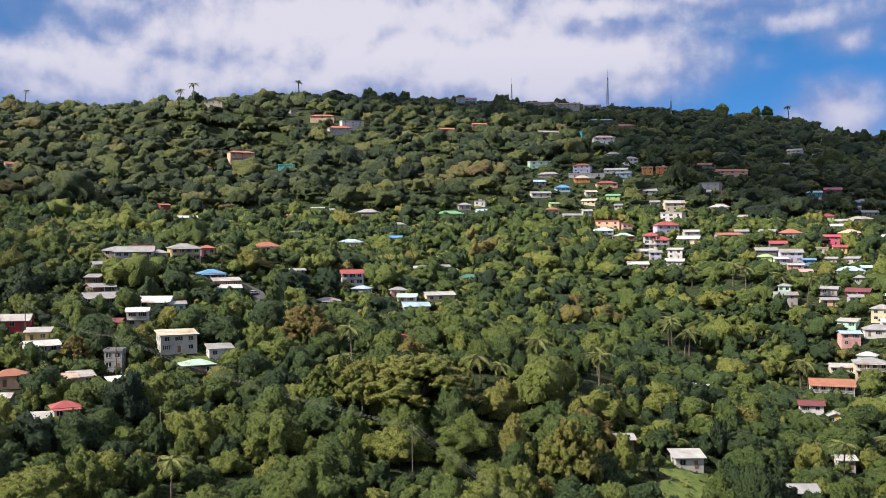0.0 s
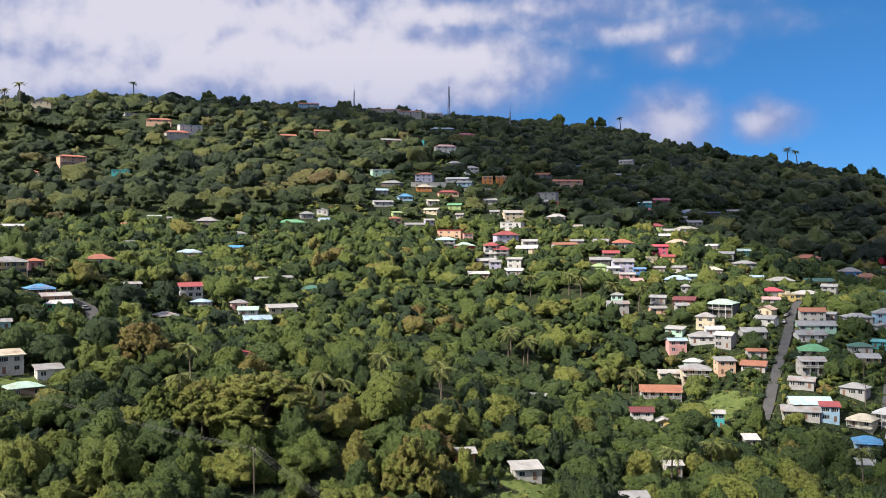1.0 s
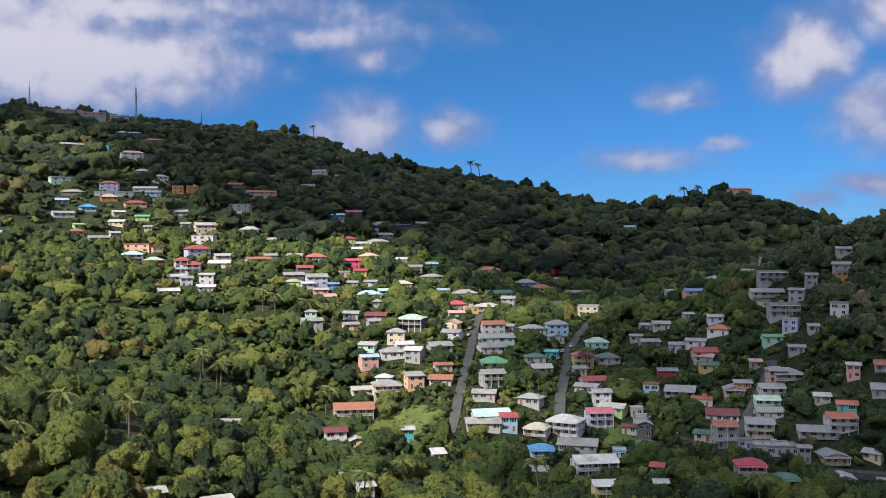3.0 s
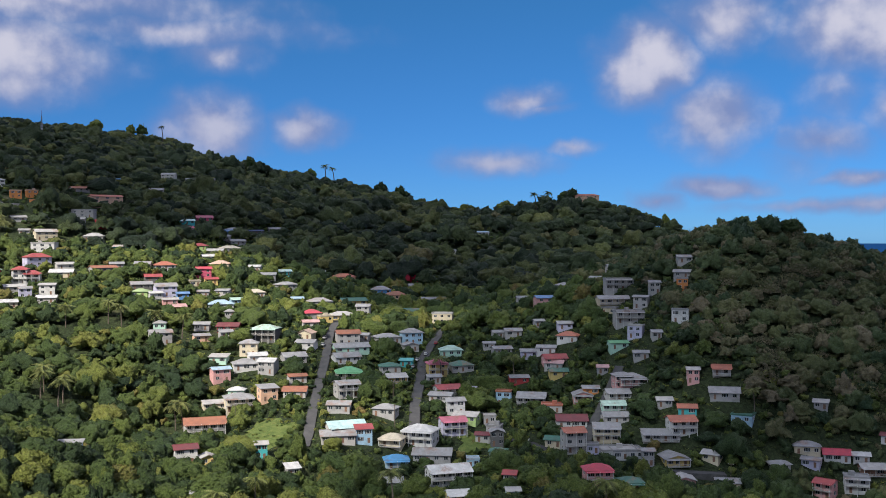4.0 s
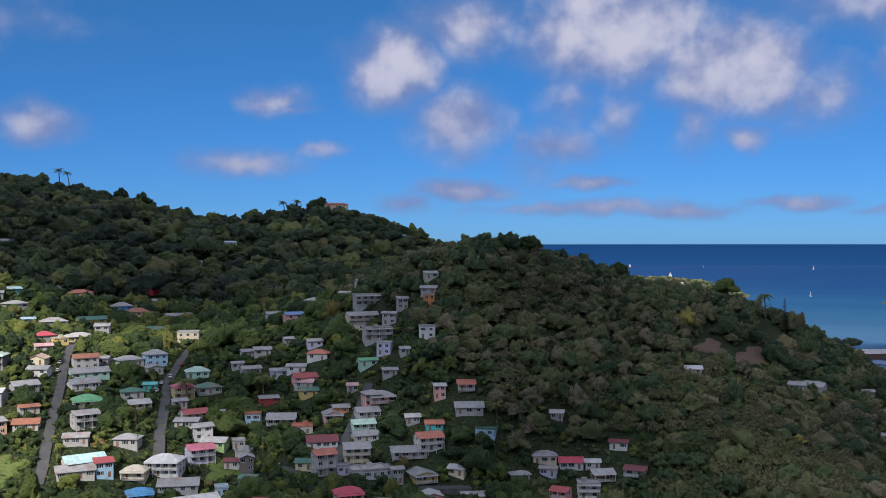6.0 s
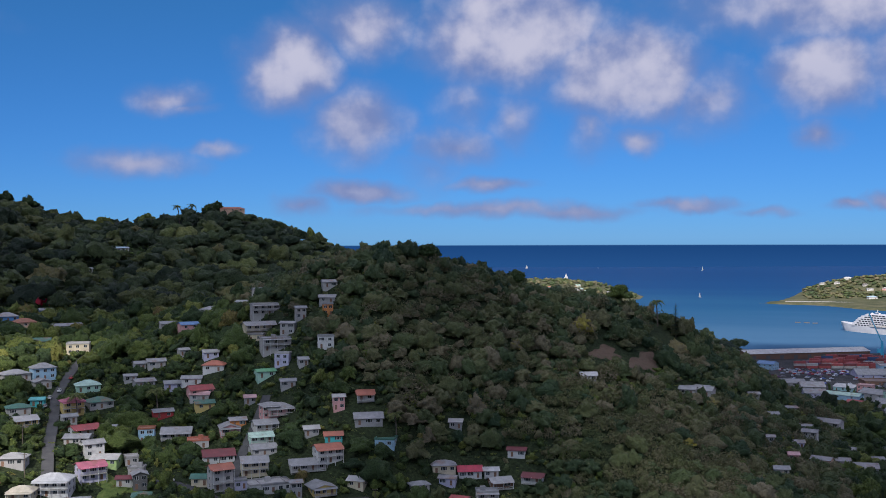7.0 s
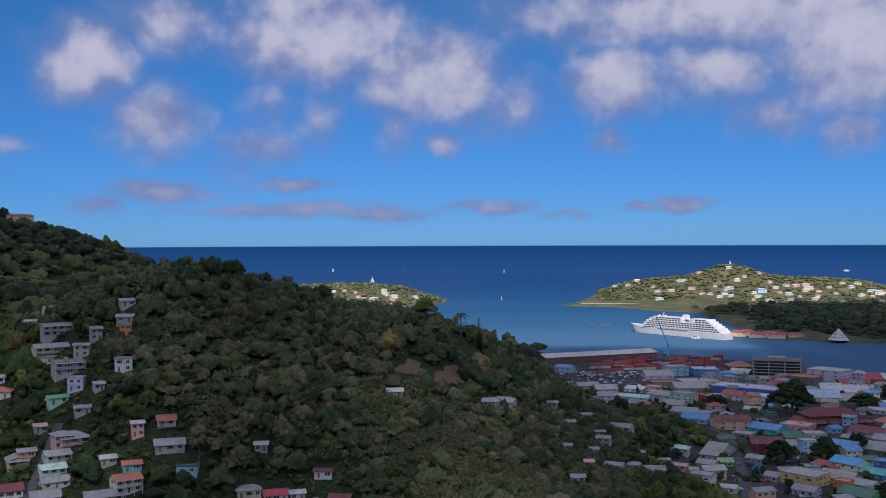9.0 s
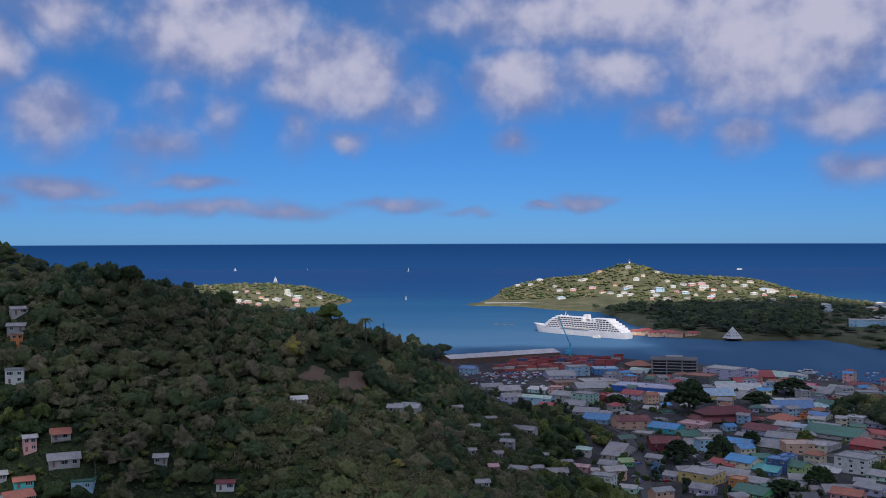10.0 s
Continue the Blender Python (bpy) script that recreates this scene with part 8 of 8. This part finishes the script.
conifer(-37, 629, 21)
palm(-48, 632, 14)
for gx, gy, gr in ((-38, 622, 5), (-44, 622, 5), (-37, 612, 5), (-44, 610, 5), (-38, 603, 4)):
    keep_clear(gx, gy, gr)

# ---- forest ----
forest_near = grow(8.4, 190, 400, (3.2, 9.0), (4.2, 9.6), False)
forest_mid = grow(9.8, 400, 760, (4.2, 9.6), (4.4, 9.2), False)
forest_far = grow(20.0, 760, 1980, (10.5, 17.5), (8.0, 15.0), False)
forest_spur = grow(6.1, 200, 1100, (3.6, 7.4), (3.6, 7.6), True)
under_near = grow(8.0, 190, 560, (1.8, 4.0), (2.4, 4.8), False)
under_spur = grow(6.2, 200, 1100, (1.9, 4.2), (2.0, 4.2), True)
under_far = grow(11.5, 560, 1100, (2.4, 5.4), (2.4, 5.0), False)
under_far = under_far[np.min([np.hypot(under_far[:, 0] - hx, under_far[:, 1] - hy) for hx, hy, *_ in HOMES], axis=0) < 42]
# small trees in the yards: off the houses and the ground right before them
yard = scatter(-640, 120, -80, 660, 5.0)
yard_r = rng.uniform(1.7, 3.7, len(yard))
yard_z = ground(yard[:, 0], yard[:, 1])
free, by_house = yard_z > 7, np.zeros(len(yard), bool)
for hx, hy, hz, hw, hd, _ in HOMES:
    off = math.hypot(hx, hy)
    dx, dy = yard[:, 0] - hx, yard[:, 1] - hy
    s, side = -(dx * hx + dy * hy) / off, abs(dx * hy - dy * hx) / off
    by_house |= dx * dx + dy * dy < 28 ** 2
    free &= ~((s > -hd / 2 - 0.6 * yard_r) & (s < hd / 2 + 5.5) & (side < hw / 2 + 0.55 * yard_r))
for cx, cy, cr in CLEAR:
    free &= np.hypot(yard[:, 0] - cx, yard[:, 1] - cy) > cr + 0.4 * yard_r
free &= by_house & (np.hypot(yard[:, 0], yard[:, 1]) > 230)
n = free.sum()
garden = np.c_[yard[free], yard_z[free] - 0.2, yard_r[free], rng.uniform(2.0, 4.4, n) * (0.6 + 0.12 * yard_r[free]), rng.beta(1.6, 2.5, n)]

# the trees of the slope under the village, one by one
single = (forest_near[:, 0] > -300) & (forest_near[:, 0] < -165) & (forest_near[:, 1] > 30) & (forest_near[:, 1] < 235)
order = np.flatnonzero(single)[:120]
for k, i in enumerate(order):
    tree(*forest_near[i, :5], k)
forest_near = np.delete(forest_near, order, 0)

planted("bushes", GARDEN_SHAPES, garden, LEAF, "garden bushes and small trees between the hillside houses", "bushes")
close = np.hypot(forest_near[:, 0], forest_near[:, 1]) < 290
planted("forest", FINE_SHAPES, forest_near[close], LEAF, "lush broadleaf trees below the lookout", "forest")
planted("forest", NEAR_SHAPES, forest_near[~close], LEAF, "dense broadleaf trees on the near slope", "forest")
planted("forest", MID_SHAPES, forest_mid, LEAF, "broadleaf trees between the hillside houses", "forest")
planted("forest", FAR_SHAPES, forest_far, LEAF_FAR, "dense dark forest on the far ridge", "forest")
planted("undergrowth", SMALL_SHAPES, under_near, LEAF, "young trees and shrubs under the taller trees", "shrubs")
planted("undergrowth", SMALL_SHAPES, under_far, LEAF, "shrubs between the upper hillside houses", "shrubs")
planted("dry_undergrowth", SMALL_SHAPES, under_spur, LEAF_DRY, "dry shrubs on the spur", "shrubs")
bare = rng.uniform(0, 1, len(forest_spur)) < 0.25 + 0.6 * bell(forest_spur[:, 0], forest_spur[:, 1], -45, 465, 38, 45)
forest_spur[bare, 5] = np.clip(rng.normal(0.64, 0.09, bare.sum()), 0.4, 0.85)  # leafless, grey-brown
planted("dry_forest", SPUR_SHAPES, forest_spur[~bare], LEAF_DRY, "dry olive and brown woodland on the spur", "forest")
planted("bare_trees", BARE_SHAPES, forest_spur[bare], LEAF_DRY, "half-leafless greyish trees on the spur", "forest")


def headland_bushes(height_of, x0, x1, y0, y1, step, low, high, words):
    p = scatter(x0, x1, y0, y1, step)
    z = height_of(p[:, 0], p[:, 1])
    keep = (z > low) & (rng.uniform(0, 1, len(p)) < 0.9) & ((p[:, 0] < 0) | (p[:, 0] > 430) | (p[:, 1] > 2385))
    for vx, vy in VILLAS:  # villas and the ground before them stay free
        keep &= (np.hypot(p[:, 0] - vx, p[:, 1] - vy) > 10) & (np.hypot(p[:, 0] - vx + 0.012 * vx, p[:, 1] - vy + 14) > 9)
    p, z = p[keep], z[keep]
    rows = np.c_[p, z - 0.5, rng.uniform(5.0, 10.5, len(p)), rng.uniform(2.5, high, len(p)), rng.beta(2.4, 2.6, len(p))]
    planted("bushes", SMALL_SHAPES, rows, LEAF_DRY, words, "bushes")


headland_bushes(peninsula_height, 150, 960, 2180, 2680, 12.5, 3.9, 6.0, "dry green scrub between the headland villas")
headland_bushes(spit_height, -900, -150, 2050, 2850, 17, 3.5, 7, "dry green scrub on the far point")
shore_trees = scatter(330, 1000, 1300, 2190, 19)
sz = peninsula_height(shore_trees[:, 0], shore_trees[:, 1])
side = shore_trees[:, 0] / shore_trees[:, 1]
ok = (sz > 1) & (shore_trees[:, 1] > np.interp(shore_trees[:, 0], [345, 420, 480, 560], [1640, 1600, 1545, 1300])) & (rng.uniform(0, 1, len(sz)) < np.where(side < 0.372, np.where(side > 0.212, 0.92, 0.3), 0.28))
planted("shore_trees", FAR_SHAPES, np.c_[shore_trees[ok], sz[ok], rng.uniform(9, 15, ok.sum()), rng.uniform(6, 12, ok.sum()) * np.where(side[ok] < 0.372, 1, 0.6), rng.beta(1.6, 6, ok.sum())], LEAF_FAR, "dark broad trees along the harbour shore", "trees")

# tufts of grass and weeds on the open ground round the houses
tufts = scatter(-560, 40, -60, 560, 3.4)
lanes = np.array(CLEAR[:GRASS_FROM] + CLEAR[GRASS_TO:])
homes = np.array(HOMES)
near_home = np.full(len(tufts), 999.0)
for part_h in np.array_split(homes, 8):
    near_home = np.minimum(near_home, np.min(np.hypot(tufts[:, None, 0] - part_h[:, 0], tufts[:, None, 1] - part_h[:, 1]) - 0.35 * (part_h[:, 3] + part_h[:, 4]), axis=1))
on_grass = np.min(np.hypot(tufts[:, None, 0] - np.array(CLEAR[GRASS_FROM:GRASS_TO])[:, 0], tufts[:, None, 1] - np.array(CLEAR[GRASS_FROM:GRASS_TO])[:, 1]), axis=1) < 14
keep = ((near_home > 0.3) & (near_home < 11)) | on_grass
tufts = tufts[keep]
for part_l in np.array_split(lanes, 8):
    tufts = tufts[(np.hypot(tufts[:, None, 0] - part_l[:, 0], tufts[:, None, 1] - part_l[:, 1]) > part_l[:, 2] * 0.8 + 0.5).all(1)]
tz = ground(tufts[:, 0], tufts[:, 1])
tufts, tz = tufts[tz > 6], tz[tz > 6]
n = len(tufts)
planted("grass_tufts", TUFTS, np.c_[tufts, tz - 0.25, rng.uniform(0.7, 1.9, n), rng.uniform(0.35, 1.3, n), rng.beta(2.2, 2.2, n)], LEAF, "rough grass and weeds round the hillside houses", "grass")

# trees and parked cars between the buildings of the town
gaps = scatter(30, 520, 560, 1150, 8.5)
plots = np.array(TOWN_PLOTS)
clear_of = np.min(np.hypot(gaps[:, None, 0] - plots[:, 0], gaps[:, None, 1] - plots[:, 1]) - plots[:, 2], axis=1)
lanes = np.array(CLEAR)
clear_of = np.minimum(clear_of, np.min(np.hypot(gaps[:, None, 0] - lanes[:, 0], gaps[:, None, 1] - lanes[:, 1]) - lanes[:, 2], axis=1))
low_ground = (ground(gaps[:, 0], gaps[:, 1]) < 7) & (gaps[:, 1] < 990)
ok = low_ground & (clear_of > -1.5) & (rng.uniform(0, 1, len(gaps)) < 0.42)
planted("town_trees", SMALL_SHAPES, np.c_[gaps[ok], np.full(ok.sum(), 2.8), rng.uniform(2.2, 5.2, ok.sum()), rng.uniform(2.5, 6.5, ok.sum()), rng.beta(1.4, 4, ok.sum())], LEAF, "dark green trees between the town buildings", "trees")

CAR_PAINT = Nodes("car_paint", 0.35, 0, 0.5)
_isle = CAR_PAINT.t.nodes.new("ShaderNodeNewGeometry").outputs["Random Per Island"]
CAR_PAINT.colour(CAR_PAINT.ramp(_isle, [(0.0, (0.6, 0.6, 0.6)), (0.3, (0.25, 0.26, 0.28)), (0.5, (0.03, 0.03, 0.04)), (0.65, (0.35, 0.03, 0.03)), (0.8, (0.05, 0.12, 0.35)), (1.0, (0.65, 0.65, 0.62))]))
spots = scatter(20, 520, 560, 1215, 5.2)
lot = (spots[:, 1] > 1095) & (spots[:, 0] > 40) & (spots[:, 0] < 150) & (spots[:, 1] < 1140)
clear_of = np.min(np.hypot(spots[:, None, 0] - plots[:, 0], spots[:, None, 1] - plots[:, 1]) - plots[:, 2], axis=1)
ok = (ground(spots[:, 0], spots[:, 1]) < 7) & (spots[:, 1] < 1140) & (clear_of > 0.5) & (rng.uniform(0, 1, len(spots)) < np.where(lot, 0.7, 0.16))
bm = bmesh.new()
for cx, cy in spots[ok]:
    a = rng.choice((0.2, 1.77, 0.35))
    c, s = math.cos(a), math.sin(a)
    outline = [(-2.1, 0.3), (2.1, 0.3), (2.1, 0.85), (1.2, 0.95), (0.5, 1.45), (-1.3, 1.45), (-1.9, 0.95), (-2.1, 0.85)]
    rings = [[bm.verts.new((cx + px * c - py * s, cy + px * s + py * c, 3.05 + pz)) for px, pz in outline] for py in (-0.85, 0.85)]
    bm.faces.new(rings[0])
    bm.faces.new(rings[1][::-1])
    for i in range(8):
        bm.faces.new((rings[0][i], rings[1][i], rings[1][(i + 1) % 8], rings[0][(i + 1) % 8]))
bmesh.ops.recalc_face_normals(bm, faces=bm.faces)
tagged(part("parked_cars", bm, CAR_PAINT.m), "cars of many colours parked along the town streets", "cars", kind="stuff")
